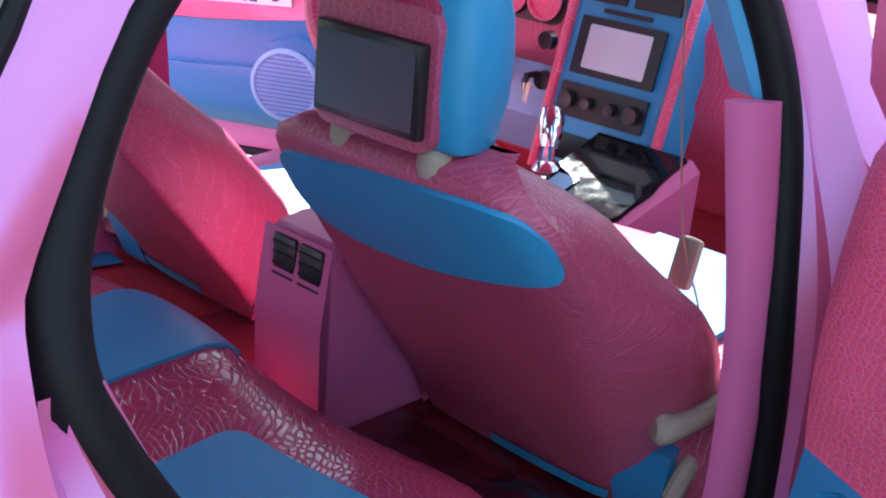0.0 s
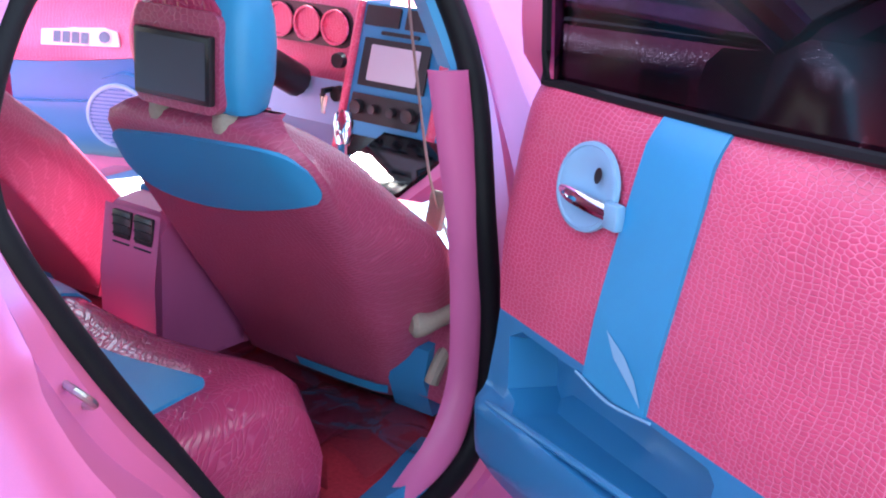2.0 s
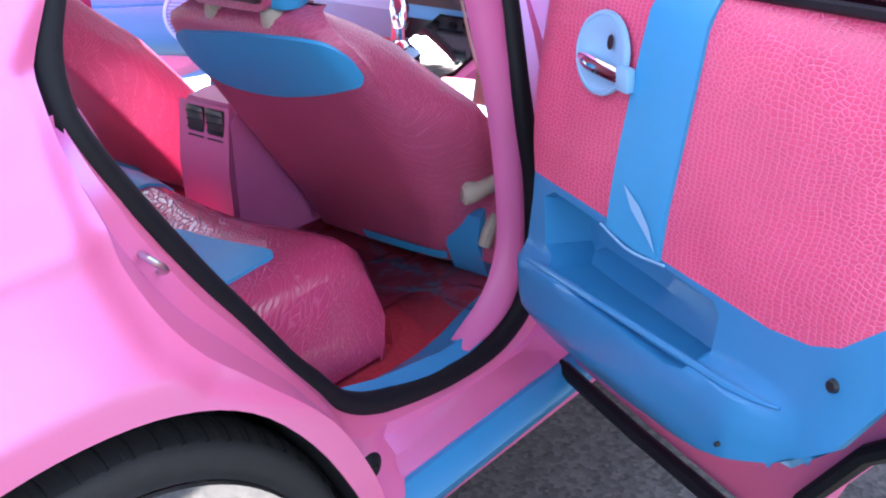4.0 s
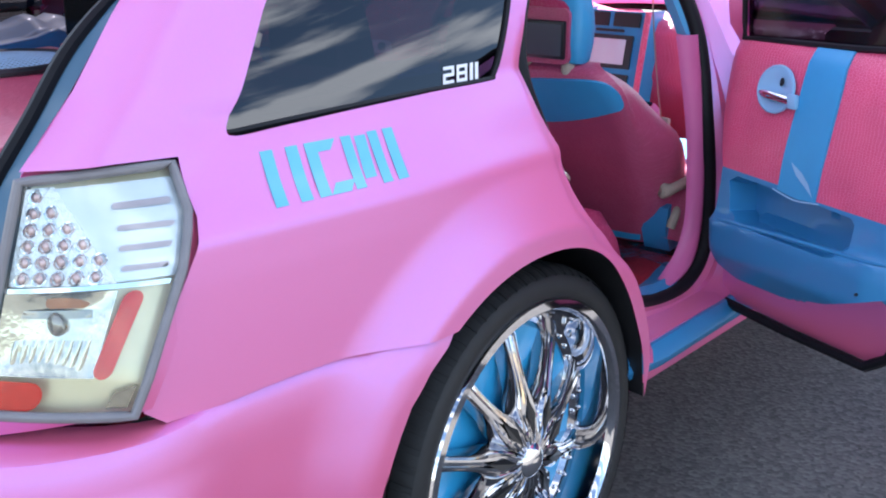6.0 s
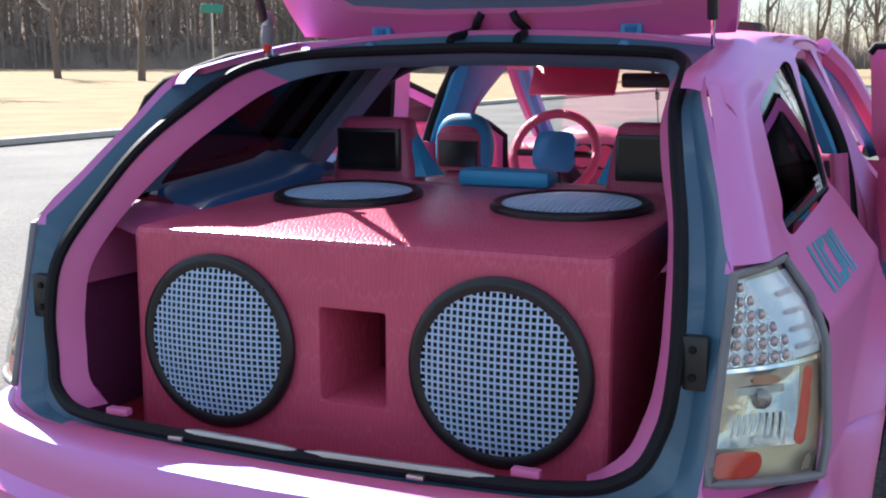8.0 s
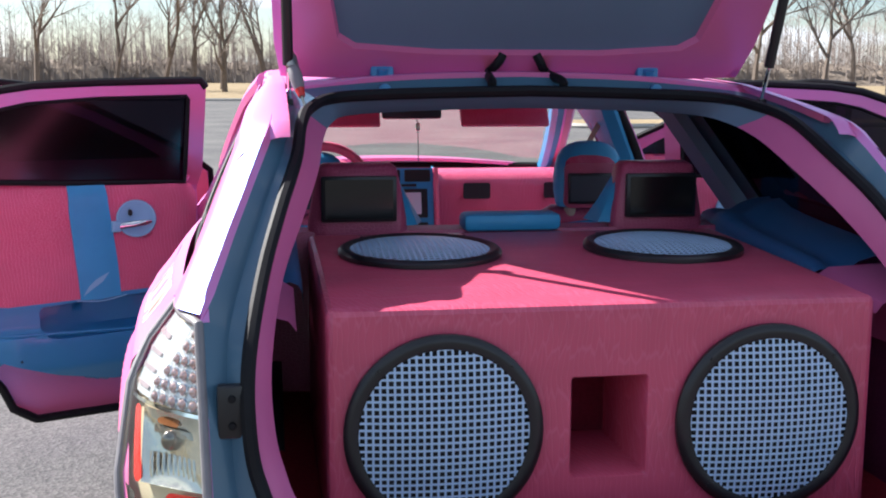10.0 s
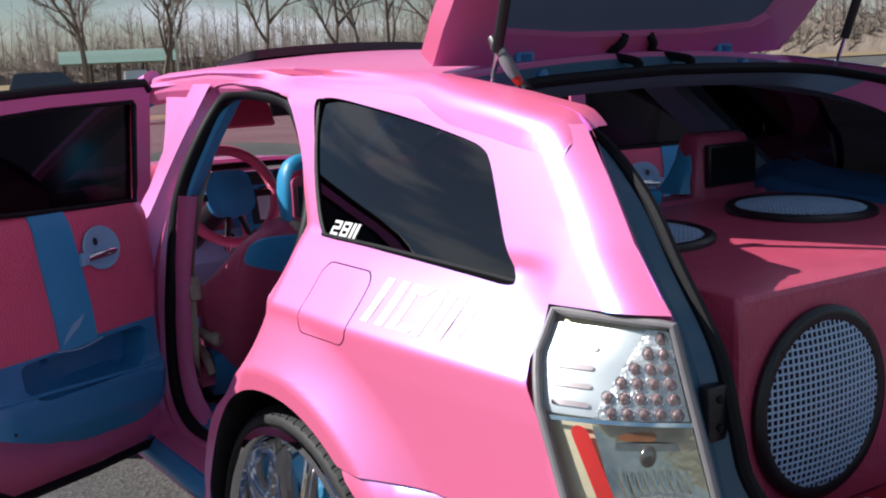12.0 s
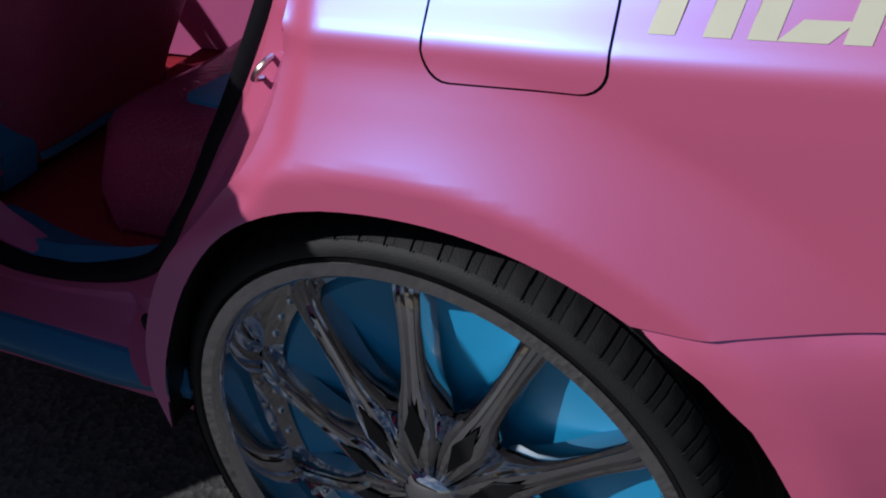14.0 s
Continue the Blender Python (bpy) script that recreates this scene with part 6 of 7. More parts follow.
    def hood(x, z):
        """The croc wrap over the screen, following the headrest's rounded back."""
        w, y0, y1 = [interp(z, [1.30, 1.34, 1.37, 1.395, 1.412], l) for l in ([0.122, 0.118, 0.109, 0.094, 0.072], [1.848, 1.852, 1.860, 1.872, 1.886], [1.962, 1.960, 1.955, 1.946, 1.936])]
        c = min(0.999, abs(x) / w) ** (1 / 0.55)
        return H(x, (y0 + y1) / 2 - math.sqrt(1 - c * c) ** 0.55 * (y1 - y0) / 2 - 0.005, z + up)
    hd = panel([(-0.098, 1.330), (0.086, 1.330), (0.080, 1.352), (0.062, 1.368), (0.02, 1.376), (-0.04, 1.377), (-0.078, 1.370), (-0.094, 1.354)], [], hood, 0.012, (0, -1, 0))
    thicken(part("headrest_hood", hd, CROC_BENCH, hr, "glossy croc-vinyl wrap over the screen"), 0.006)
    sc = part("monitor", block(H(-0.004, 1.840, 1.262 + up), (0.170 * head, 0.016, 0.106 * head), 0.004), BLACK, hr, "dark headrest monitor")
    scr = panel(roundrect(-0.077, 1.218, 0.077, 1.306, 0.003), [], lambda x, z: H(x - 0.004, 1.8305, z + up), 0.1, (0, -1, 0))
    part("monitor_glass", scr, MONITOR, hr, "switched-off screen with reflected sky put into its slate grey")
    for q in (-0.068, 0.068):
        part("post_collar", lathe([(1.176, 0.018), (1.186, 0.020), (1.200, 0.019), (1.206, 0.013)], "z", 16, P(q, 1.876, 0)), BEIGE, st, "beige headrest post collar")
    # recliner lever, belt guide and hinge cover on the outer side
    part("recliner_cover", loft([[P(s * dx, y, z) for y, z in ((2.26, 0.62), (2.225, 0.70), (2.235, 0.755), (2.27, 0.775), (2.37, 0.755), (2.43, 0.64))] for dx in (0.12, 0.185, 0.20, 0.205)], cap=True), BLUE_PLASTIC, st, "blue seat hinge cover")
    part("recliner_lever", tube(spline([P(s * 0.195, 2.19, 0.818), P(s * 0.212, 2.215, 0.818), P(s * 0.228, 2.255, 0.828), P(s * 0.242, 2.34, 0.842)], 4), [0.016, 0.024, 0.024, 0.022, 0.019, 0.017, 0.016, 0.016, 0.016, 0.016, 0.015, 0.015, 0.012], False, 12), BEIGE, st, "beige recliner lever")
    part("belt_guide", tube(spline([P(s * 0.215, 2.235, 0.70), P(s * 0.222, 2.245, 0.735), P(s * 0.222, 2.28, 0.762), P(s * 0.22, 2.34, 0.775)], 4), 0.014, False, 10), BEIGE, st, "beige plastic guide")
    part("seat_base", block(P(0, 2.53, 0.62), (0.44, 0.44, 0.08), 0.02), BLACK, st)
    return st


build_front_seat(0.45, 1, head=0.94)
build_front_seat(-0.455, -1, 0.035, 0.09, 0.82)

# seat belts hanging from the pillars
for s in (1, -1):
    bt = thing("seat_belt", "beige seat belt hanging slack from the pillar with its buckle tongue", "seat belt", (s * 0.60, 2.28, 1.45), "front belts")
    Q = lambda x, y, z: Vector((s * x, y, z)) - Vector((s * 0.60, 2.28, 1.45))
    hang = [(0.545, 2.27, 1.36), (0.527, 2.335, 1.20), (0.521, 2.39, 1.04), (0.520, 2.43, 0.955), (0.545, 2.455, 0.86), (0.60, 2.41, 0.74)] if s > 0 else \
        [(0.63, 2.195, 1.36), (0.685, 2.18, 1.22), (0.722, 2.165, 1.08), (0.730, 2.16, 0.96), (0.730, 2.165, 0.86), (0.725, 2.19, 0.74)]
    web = spline([Q(0.585, 2.21, 1.48), *[Q(*p) for p in hang], Q(0.68, 2.30, 0.62)], 5)
    part("webbing", loft([[p + Vector((-0.008, 0.010, 0)), p + Vector((-0.006, 0.012, 0)), p + Vector((0.008, -0.010, 0)), p + Vector((0.006, -0.012, 0))] for p in web], True), BEIGE, bt, "beige webbing")
    part("tongue", block(Q(0.518, 2.432, 0.945) if s > 0 else Q(0.724, 2.155, 0.99), (0.038, 0.022, 0.078), 0.008, rot=Matrix.Rotation(radians(-14), 4, "X")), BEIGE, bt, "buckle tongue")
    part("anchor", block(Q(0.61, 2.25, 1.49), (0.05, 0.06, 0.10), 0.02), CROC_SEAT, bt, "pink vinyl wrapped belt anchor")

# rear bench
bench = thing("rear_bench", "pink croc-vinyl rear bench seat with sky blue insets", "seat", (0, 1.6, 0.60))
R_ = lambda x, y, z: Vector((x, y, z)) - Vector((0, 1.6, 0.60))


def bench_z(x, y):
    return interp(y, [1.30, 1.5, 1.75, 1.88, 1.93, 1.955], [0.79, 0.79, 0.815, 0.82, 0.806, 0.76]) - 0.030 * max(0, (abs(x) - 0.61) / 0.05) ** 2 - 0.012 + 0.012 * math.cos(x * 2 * math.pi / 0.62)


pull = lambda x: 0.03 * max(0, (abs(x) - 0.56) / 0.10) ** 2
top = [[R_(x, y - (pull(x) if y > 1.8 else 0), bench_z(x, y)) for x in np.linspace(-0.66, 0.66, 34)] for y in (1.25, 1.35, 1.5, 1.65, 1.75, 1.83, 1.88, 1.915, 1.94, 1.955)]
top += [[R_(x, y - pull(x), z) for x in np.linspace(-0.66, 0.66, 34)] for y, z in ((1.965, 0.70), (1.962, 0.65), (1.95, 0.615))]
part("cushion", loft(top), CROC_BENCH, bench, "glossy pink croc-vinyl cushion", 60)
for s in (1, -1):
    ends = [r[-1] if s > 0 else r[0] for r in top]
    part("cushion_end", loft([[p, p + Vector((s * 0.016, -0.004, min(-0.02, (0.72 - 0.60 - p.z) * 0.5))), Vector((p.x + s * 0.012, p.y - 0.004, 0.004))] for p in ends]), CROC_BENCH, bench, "", 60)
    ins = panel(roundrect(s * 0.43 - 0.14, 1.36, s * 0.43 + 0.14, 1.80, 0.03), [], lambda x, y: R_(x, y, bench_z(x, y) + 0.006), 0.04, (0, 0, 1))
    thicken(part("cushion_inset", ins, BLUE, bench, "sky blue vinyl inset"), 0.015)
    bk = []
    for y, z in ((1.33, 0.78), (1.30, 0.90), (1.25, 1.05), (1.20, 1.18), (1.16, 1.235), (1.10, 1.255), (1.04, 1.25), (1.02, 1.20), (1.02, 0.86)):
        bk.append([R_(s * (0.335 + q), y - 0.03 * (1 - (q / 0.33) ** 2) * (1 if z < 1.2 else 0), z) for q in np.linspace(-0.328, 0.328, 13)])
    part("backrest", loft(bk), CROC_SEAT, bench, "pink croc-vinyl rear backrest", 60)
    for q in (-0.328, 0.328):
        part("backrest_side", loft([[R_(s * 0.335 + q, y, z), R_(s * 0.335 + q, y - 0.07, z)] for y, z in ((1.33, 0.78), (1.25, 1.05), (1.16, 1.235))]), CROC_SEAT, bench)
    ins = panel(roundrect(s * 0.36 - 0.13, 0.84, s * 0.36 + 0.13, 1.16, 0.03), [], lambda x, z: R_(x, interp(z, [0.78, 0.90, 1.05, 1.18], [1.33, 1.30, 1.25, 1.20]) + 0.006, z), 0.05, (0, 1, 0))
    part("backrest_inset", ins, BLUE, bench, "sky blue vinyl inset")
    # headrest with a screen that looks out over the boot
    cx = s * 0.385
    hp = []
    for z, w, y0, y1 in ((1.24, 0.125, 1.03, 1.15), (1.28, 0.122, 1.03, 1.15), (1.36, 0.108, 1.035, 1.14), (1.405, 0.098, 1.045, 1.13), (1.415, 0.085, 1.06, 1.12)):
        ring = []
        for k in range(20):
            a = 2 * math.pi * k / 20
            c, d_ = math.cos(a), math.sin(a)
            ring.append(R_(cx + math.copysign(abs(c) ** 0.4, c) * w, (y0 + y1) / 2 + math.copysign(abs(d_) ** 0.4, d_) * (y1 - y0) / 2, z))
        hp.append(ring)
    hr = part("headrest", loft(hp, True, cap=True), CROC_SEAT, bench, "pink croc-vinyl rear headrest", 60)
    part("monitor", block(R_(cx, 1.026, 1.332), (0.185, 0.018, 0.112), 0.004), BLACK, hr, "dark headrest monitor")
    part("monitor_glass", panel(roundrect(cx - 0.083, 1.284, cx + 0.083, 1.380, 0.003), [], lambda x, z: R_(x, 1.0155, z), 0.1, (0, -1, 0)), SCREEN, hr)
    wing = loft([[R_(cx - s * 0.105, 1.05, 1.26), R_(cx - s * 0.15, 1.07, 1.26), R_(cx - s * 0.17, 1.14, 1.26)], [R_(cx - s * 0.10, 1.05, 1.33), R_(cx - s * 0.125, 1.07, 1.32), R_(cx - s * 0.14, 1.12, 1.31)],
                 [R_(cx - s * 0.085, 1.055, 1.40), R_(cx - s * 0.09, 1.07, 1.40), R_(cx - s * 0.09, 1.11, 1.40)]])
    part("headrest_wing", wing, BLUE, hr, "blue side wing")
mid = panel([(-0.115, 1.36), (0.115, 1.36), (0.115, 1.94), (-0.115, 1.94)], [], lambda x, y: R_(x, y, bench_z(x, y) + 0.006), 0.03, (0, 0, 1))
thicken(part("centre_inset", mid, BLUE, bench, "sky blue vinyl middle strip"), 0.012)
part("centre_pad", block(R_(0.0, 1.06, 1.268), (0.25, 0.09, 0.045), 0.015), BLUE, bench, "blue folded armrest pad")
part("skirt", loft([[R_(x, 1.96, 0.66), R_(x, 1.965, 0.60)] for x in np.linspace(-0.66, 0.66, 6)]), CARPET, bench)

# ---- centre console, dashboard, steering wheel ----
con = thing("centre_console", "pink and blue centre console with gear lever", "console", (0.03, 2.5, 0.60))
C_ = lambda x, y, z: Vector((x, y, z)) - Vector((0.03, 2.5, 0.60))
rows = []
for y, zt, w in ((2.06, 0.91, 0.08), (2.075, 0.935, 0.08), (2.12, 0.942, 0.08), (2.40, 0.925, 0.085), (2.48, 0.85, 0.10), (2.74, 0.845, 0.115), (2.98, 0.925, 0.13)):
    rows.append([C_(0.085 - w, y, 0.60), C_(0.085 - w, y, zt - 0.02), C_(0.085 - w + 0.02, y, zt), C_(0.085 + w - 0.02, y, zt), C_(0.085 + w, y, zt - 0.02), C_(0.085 + w, y, 0.60)])
part("housing", loft(rows, cap=True), PINK_PLASTIC, con, "pink console housing")
part("lid", block(C_(0.085, 2.27, 0.942), (0.15, 0.26, 0.02), 0.008), BLUE, con, "blue padded console lid")
for x in (0.062, 0.122):
    v = part("air_vent", block(C_(x, 2.060, 0.885), (0.052, 0.012, 0.075), 0.003), BLACK, con, "dark rear air vent")
    for k in range(4):
        part("slat", block(C_(x, 2.053, 0.860 + k * 0.017), (0.046, 0.004, 0.003)), BLACK, v)
part("rear_skirt", loft([[C_(x, 2.062, 0.93), C_(x, 2.045, 0.80), C_(x, 2.05, 0.60)] for x in (0.008, 0.085, 0.162)]), PINK_PLASTIC, con)
gp = panel([(-0.040, 2.55), (0.165, 2.55), (0.175, 2.70), (0.170, 2.965), (-0.045, 2.965)], [], lambda x, y: C_(x + 0.02, y, interp(y, [2.48, 2.74, 2.98], [0.857, 0.856, 0.936])), 0.04, (0, 0, 1))
thicken(part("gear_plate", gp, PLATE_BLACK, con, "glossy black gear plate"), 0.012)
gd = panel([(0.005, 2.72), (0.055, 2.72), (0.055, 2.80), (0.005, 2.80)], [], lambda x, y: C_(x, y, interp(y, [2.70, 2.74, 2.98], [0.850, 0.856, 0.936]) + 0.004), 0.03, (0, 0, 1))
part("gear_display", gd, PALE_BLUE, con)
part("gear_boot", lathe([(0.872, 0.034), (0.885, 0.026), (0.892, 0.014)], "z", 16, C_(-0.035, 2.815, 0)), CHROME, con, "chrome lever collar")
part("gear_lever", tube([C_(-0.035, 2.815, 0.88), C_(-0.048, 2.828, 0.925)], 0.012, False, 10), CHROME, con, "chrome gear lever")
part("gear_knob", tube([C_(-0.045, 2.825, 0.915), C_(-0.050, 2.832, 0.935), C_(-0.060, 2.842, 0.965), C_(-0.068, 2.850, 0.985), C_(-0.071, 2.853, 0.992)], [0.017, 0.024, 0.027, 0.022, 0.010], False, 14), CHROME, con, "chrome gear knob")

dash = thing("dashboard", "pink croc-vinyl dashboard with a blue centre stack", "dashboard", (0, 3.1, 0.9))
D_ = lambda x, y, z: Vector((x, y, z)) - Vector((0, 3.1, 0.9))
rows = []
for x in np.linspace(-0.74, 0.74, 25):
    hood = 0.06 * math.exp(-((x + 0.40) / 0.16) ** 4)
    rows.append([D_(x, 3.70, 1.17), D_(x, 3.45, 1.20 + hood * 0.2), D_(x, 3.22, 1.225 + hood), D_(x, 3.13, 1.20 + hood * 0.9), D_(x, 3.10, 1.15), D_(x, 3.12, 1.06), D_(x, 3.10, 1.0), D_(x, 3.16, 0.90), D_(x, 3.22, 0.80), D_(x, 3.3, 0.72)])
part("dash_top", loft(rows), CROC, dash, "pink croc-vinyl dashboard pad", 60)
part("knee_panel", loft([[D_(x, 3.05, 1.02), D_(x, 3.04, 0.90), D_(x, 3.10, 0.80)] for x in np.linspace(-0.70, -0.17, 6)]), PALE_BLUE, dash, "pale blue knee panel")
SB = (-0.035, 2.985)


def stack(x, z, lift=0.0):
    t = (z - 0.83) / 0.42
    return D_(x + SB[0], SB[1] - 0.03 + 0.10 * t - lift, z)


part("stack_panel", loft([[stack(-0.145, z, -0.12), stack(-0.14, z), stack(-0.07, z, 0.006), stack(0.07, z, 0.006), stack(0.14, z), stack(0.145, z, -0.12)] for z in (0.82, 0.95, 1.08, 1.18, 1.24)]), BLUE, dash, "blue centre stack")
for x in (-0.145, 0.145):
    part("stack_edge", tube([stack(x, z, 0.002) for z in (0.82, 0.95, 1.08, 1.24)], 0.012, False, 8), CROC, dash)


def on_stack(name, x0, z0, x1, z1, lift, mat, label="", r=0.004):
    bm = panel(roundrect(x0, z0, x1, z1, r), [], lambda x, z: stack(x, z, lift), 0.05, (0, -1, 0))
    return thicken(part(name, bm, mat, dash, label), 0.008)


on_stack("head_unit", -0.105, 1.035, 0.105, 1.155, 0.016, BLACK, "black touch-screen radio")
on_stack("screen_glass", -0.078, 1.050, 0.078, 1.140, 0.0175, material("lit_screen_grey", (0.52, 0.55, 0.62), 0.15, noise_scale=3, vary=0.1), "pale reflective radio screen")
on_stack("heater_panel", -0.115, 0.945, 0.105, 1.015, 0.014, BLACK, "black heater control panel")
for k, x in enumerate((-0.088, -0.035, 0.025, 0.078)):
    part("heater_knob", lathe([(0.0, 0.019 if k in (0, 3) else 0.013), (-0.015, 0.018 if k in (0, 3) else 0.012), (-0.017, 0.0)], "y", 16, stack(x, 0.982, 0.016)), BLACK, dash, "round heater knob")
for x in (-0.065, 0.065):
    on_stack("air_vent", x - 0.055, 1.185, x + 0.055, 1.235, 0.012, BLACK, "dark centre air vent")
on_stack("slot", -0.06, 1.165, 0.06, 1.175, 0.012, BLACK)
on_stack("cubby", -0.11, 0.855, 0.11, 0.91, 0.010, SCREEN, "glossy black cubby")
for z in (1.08, 0.99):
    part("switch", lathe([(0.0, 0.022), (-0.018, 0.02), (-0.02, 0.0)], "y", 16, D_(-0.235, 3.035, z)), BLACK, dash, "round dark switch")
part("gauge_panel", panel(roundrect(-0.56, 1.10, -0.24, 1.21, 0.04), [], lambda x, z: D_(x, 3.09, z), 0.05, (0, -1, 0)), BLACK, dash, "dark gauge cluster")
for x in (-0.50, -0.40, -0.30):
    part("gauge", lathe([(0.0, 0.048), (-0.006, 0.048), (-0.006, 0.042), (0.002, 0.040), (0.002, 0.0)], "y", 24, D_(x, 3.084, 1.155)), CROC, dash, "round gauge with pink bezel")
for x in (0.30, 0.66):
    part("air_vent", panel(roundrect(x - 0.06, 1.10, x + 0.06, 1.17, 0.01), [], lambda x, z: D_(x, 3.095, z), 0.05, (0, -1, 0)), BLACK, dash)
kr = thing("car_keys", "bunch of metal keys hanging in the ignition", "keys", (-0.255, 3.0, 1.0))
for k in range(4):
    bm = block((0.006 * k - 0.01, -0.004 * k, -0.035), (0.012, 0.003, 0.05), 0.001, rot=Matrix.Rotation(radians(-12 + 8 * k), 4, "Y"))
    part("key", bm, STEEL if k % 2 else BLACK, kr)
part("fob", tube([Vector((0, 0.03, 0)), Vector((0, -0.01, 0)), Vector((0.002, -0.012, -0.015))], 0.008, False, 8), BLACK, kr)

sw_c = Vector((-0.385, 2.64, 1.20))
stw = thing("steering_wheel", "steering wheel wrapped in pink croc vinyl with a blue airbag pad", "steering wheel", sw_c)
tilt = Matrix.Rotation(radians(-24), 4, "X")
rimp = [tilt @ Vector((0.172 * math.cos(t), 0, 0.172 * math.sin(t))) for t in np.linspace(0, 2 * math.pi, 40, False)]
part("rim", tube(rimp, 0.019, True, 10), CROC, stw, "pink croc-vinyl rim")
pad = [(0.0, 0.088), (0.068, 0.080), (0.086, 0.02), (0.074, -0.058), (0.0, -0.085), (-0.074, -0.058), (-0.086, 0.02), (-0.068, 0.080)]
pb = panel([(p.x, p.y) for p in spline([(a, b, 0) for a, b in pad], 4, True)], [], lambda x, z: tilt @ Vector((x, -0.02 - 0.02 * max(0, 1 - (x * x + z * z) / 0.006), z)), 0.02, (0, -1, 0))
thicken(part("airbag_pad", pb, BLUE, stw, "sky blue airbag pad"), 0.04)
for q in (Vector((0.18, 0, 0)), Vector((-0.18, 0, 0)), Vector((0.05, 0, -0.175)), Vector((-0.05, 0, -0.175))):
    part("spoke", tube([tilt @ (q * 0.3), tilt @ q], 0.016, False, 8, flat=0.6), BLACK, stw)
part("column", tube([tilt @ Vector((0, 0.0, 0)), tilt @ Vector((0, 0.44, -0.02))], 0.045, False, 12), BLACK, stw)

# sun visors, mirror
for s in (1, -1):
    vis = thing("sun_visor", "pink vinyl sun visor with a dark mirror cover", "sun visor", (s * 0.34, 2.74, 1.55), "visors")
    part("flap", block((0, 0, -0.06), (0.36, 0.02, 0.14), 0.009, rot=Matrix.Rotation(radians(-35), 4, "X")), CROC, vis)
    part("mirror_cover", block((0, -0.012, -0.065), (0.15, 0.006, 0.06), 0.002, rot=Matrix.Rotation(radians(-35), 4, "X")), BLACK, vis)
mir = thing("rear_view_mirror", "dark rear-view mirror with a trinket on a cord", "mirror", (-0.03, 2.76, 1.49))
part("shell", block((0, 0, 0), (0.24, 0.03, 0.06), 0.012), BLACK, mir)
part("stalk", tube([Vector((0, 0.01, 0.02)), Vector((0, 0.05, 0.07))], 0.008, False, 8), BLACK, mir)
part("cord", tube(spline([Vector((0.02, 0.0, -0.02)), Vector((0.025, 0, -0.08)), Vector((0.03, 0.02, -0.20))], 4), 0.002, False, 5), BLACK, mir)
part("trinket", block((0.025, 0, -0.06), (0.018, 0.018, 0.035), 0.006), STEEL, mir, "small silver trinket")

# ---- stickers on the sides ----
STICKER = material("turquoise_sticker", (0.10, 0.42, 0.56), 0.28, noise_scale=30, vary=0.06, coat=0.6, coat_rough=0.1)
PALE_STICKER = material("pale_cream_sticker", (0.72, 0.72, 0.55), 0.32, noise_scale=30, vary=0.06, coat=0.5, coat_rough=0.1)
for s in (1, -1):
    badge = thing("side_lettering", "row of slanted turquoise sticker bars on the rear wing" if s > 0 else "row of slanted pale cream sticker bars on the rear wing", "sticker", (s * 0.84, 0.68, 1.17), "wing stickers")
    o = Vector((s * 0.84, 0.68, 1.17))
    film = STICKER if s > 0 else PALE_STICKER
    # plain bars of the letters' widths; a is the distance from the front end on the left side, the rear end on the right
    for a0, a1, z0, z1 in ((0.0, 0.026, 1.138, 1.218), (0.052, 0.078, 1.138, 1.218), (0.092, 0.118, 1.138, 1.218), (0.118, 0.162, 1.138, 1.154), 
                           (0.118, 0.162, 1.202, 1.218), (0.174, 0.198, 1.138, 1.218), (0.205, 0.232, 1.150, 1.215), (0.238, 0.262, 1.138, 1.218), (0.276, 0.302, 1.138, 1.218)):
        y_of = (lambda a: 0.848 - a) if s < 0 else (lambda a: 0.515 + a)
        lean = -0.020 if s < 0 else 0.020
        q = [(y_of(a0) - lean * 0.5, z0), (y_of(a1) - lean * 0.5, z0), (y_of(a1) + lean * 0.5, z1), (y_of(a0) + lean * 0.5, z1)]
        bm = panel(q, [], lambda y, z, s=s: Vector((s * (side_x(y, z) + 0.0007), y, z + 0.0005)) - o, 0.012, (s, 0, 0.3))
        part("bar", bm, film, badge)
    mark = thing("window_sticker", "small white number sticker in the corner of the tinted glass", "sticker", (s * 0.76, 1.10, 1.28), "window stickers")
    o = Vector((s * 0.76, 1.10, 1.28))
    y_of = (lambda a: 1.165 - a) if s < 0 else (lambda a: 1.043 + a)
    toward = -1 if s < 0 else 1
    # two slanted digits, 2 and 8, drawn in strokes, and two slanted strokes after them
    strokes = []
    for a, legs in ((0.0, "tumlb"), (0.042, "tumlbvw")):
        for leg in legs:
            strokes.append({"t": (a, a + 0.034, 1.292, 1.298), "m": (a, a + 0.034, 1.279, 1.285), "b": (a, a + 0.034, 1.266, 1.272), "u": (a + 0.026, a + 0.034, 1.282, 1.298),
                            "l": (a, a + 0.008, 1.266, 1.282), "v": (a, a + 0.008, 1.282, 1.298), "w": (a + 0.026, a + 0.034, 1.266, 1.282)}[leg])
    strokes += [(0.084, 0.095, 1.266, 1.298), (0.101, 0.112, 1.266, 1.298)]
    for a0, a1, z0, z1 in strokes:
        sl = lambda a, z: y_of(a) + toward * 0.45 * (z - 1.282)
        q = [(sl(a0, z0), z0), (sl(a1, z0), z0), (sl(a1, z1), z1), (sl(a0, z1), z1)]
        part("stroke", panel(q, [], lambda y, z, s=s: Vector((s * (pane_x(y, z) + 0.002), y, z)) - o, 0.05, (s, 0, 0.3)), WHITE_VINYL, mark)

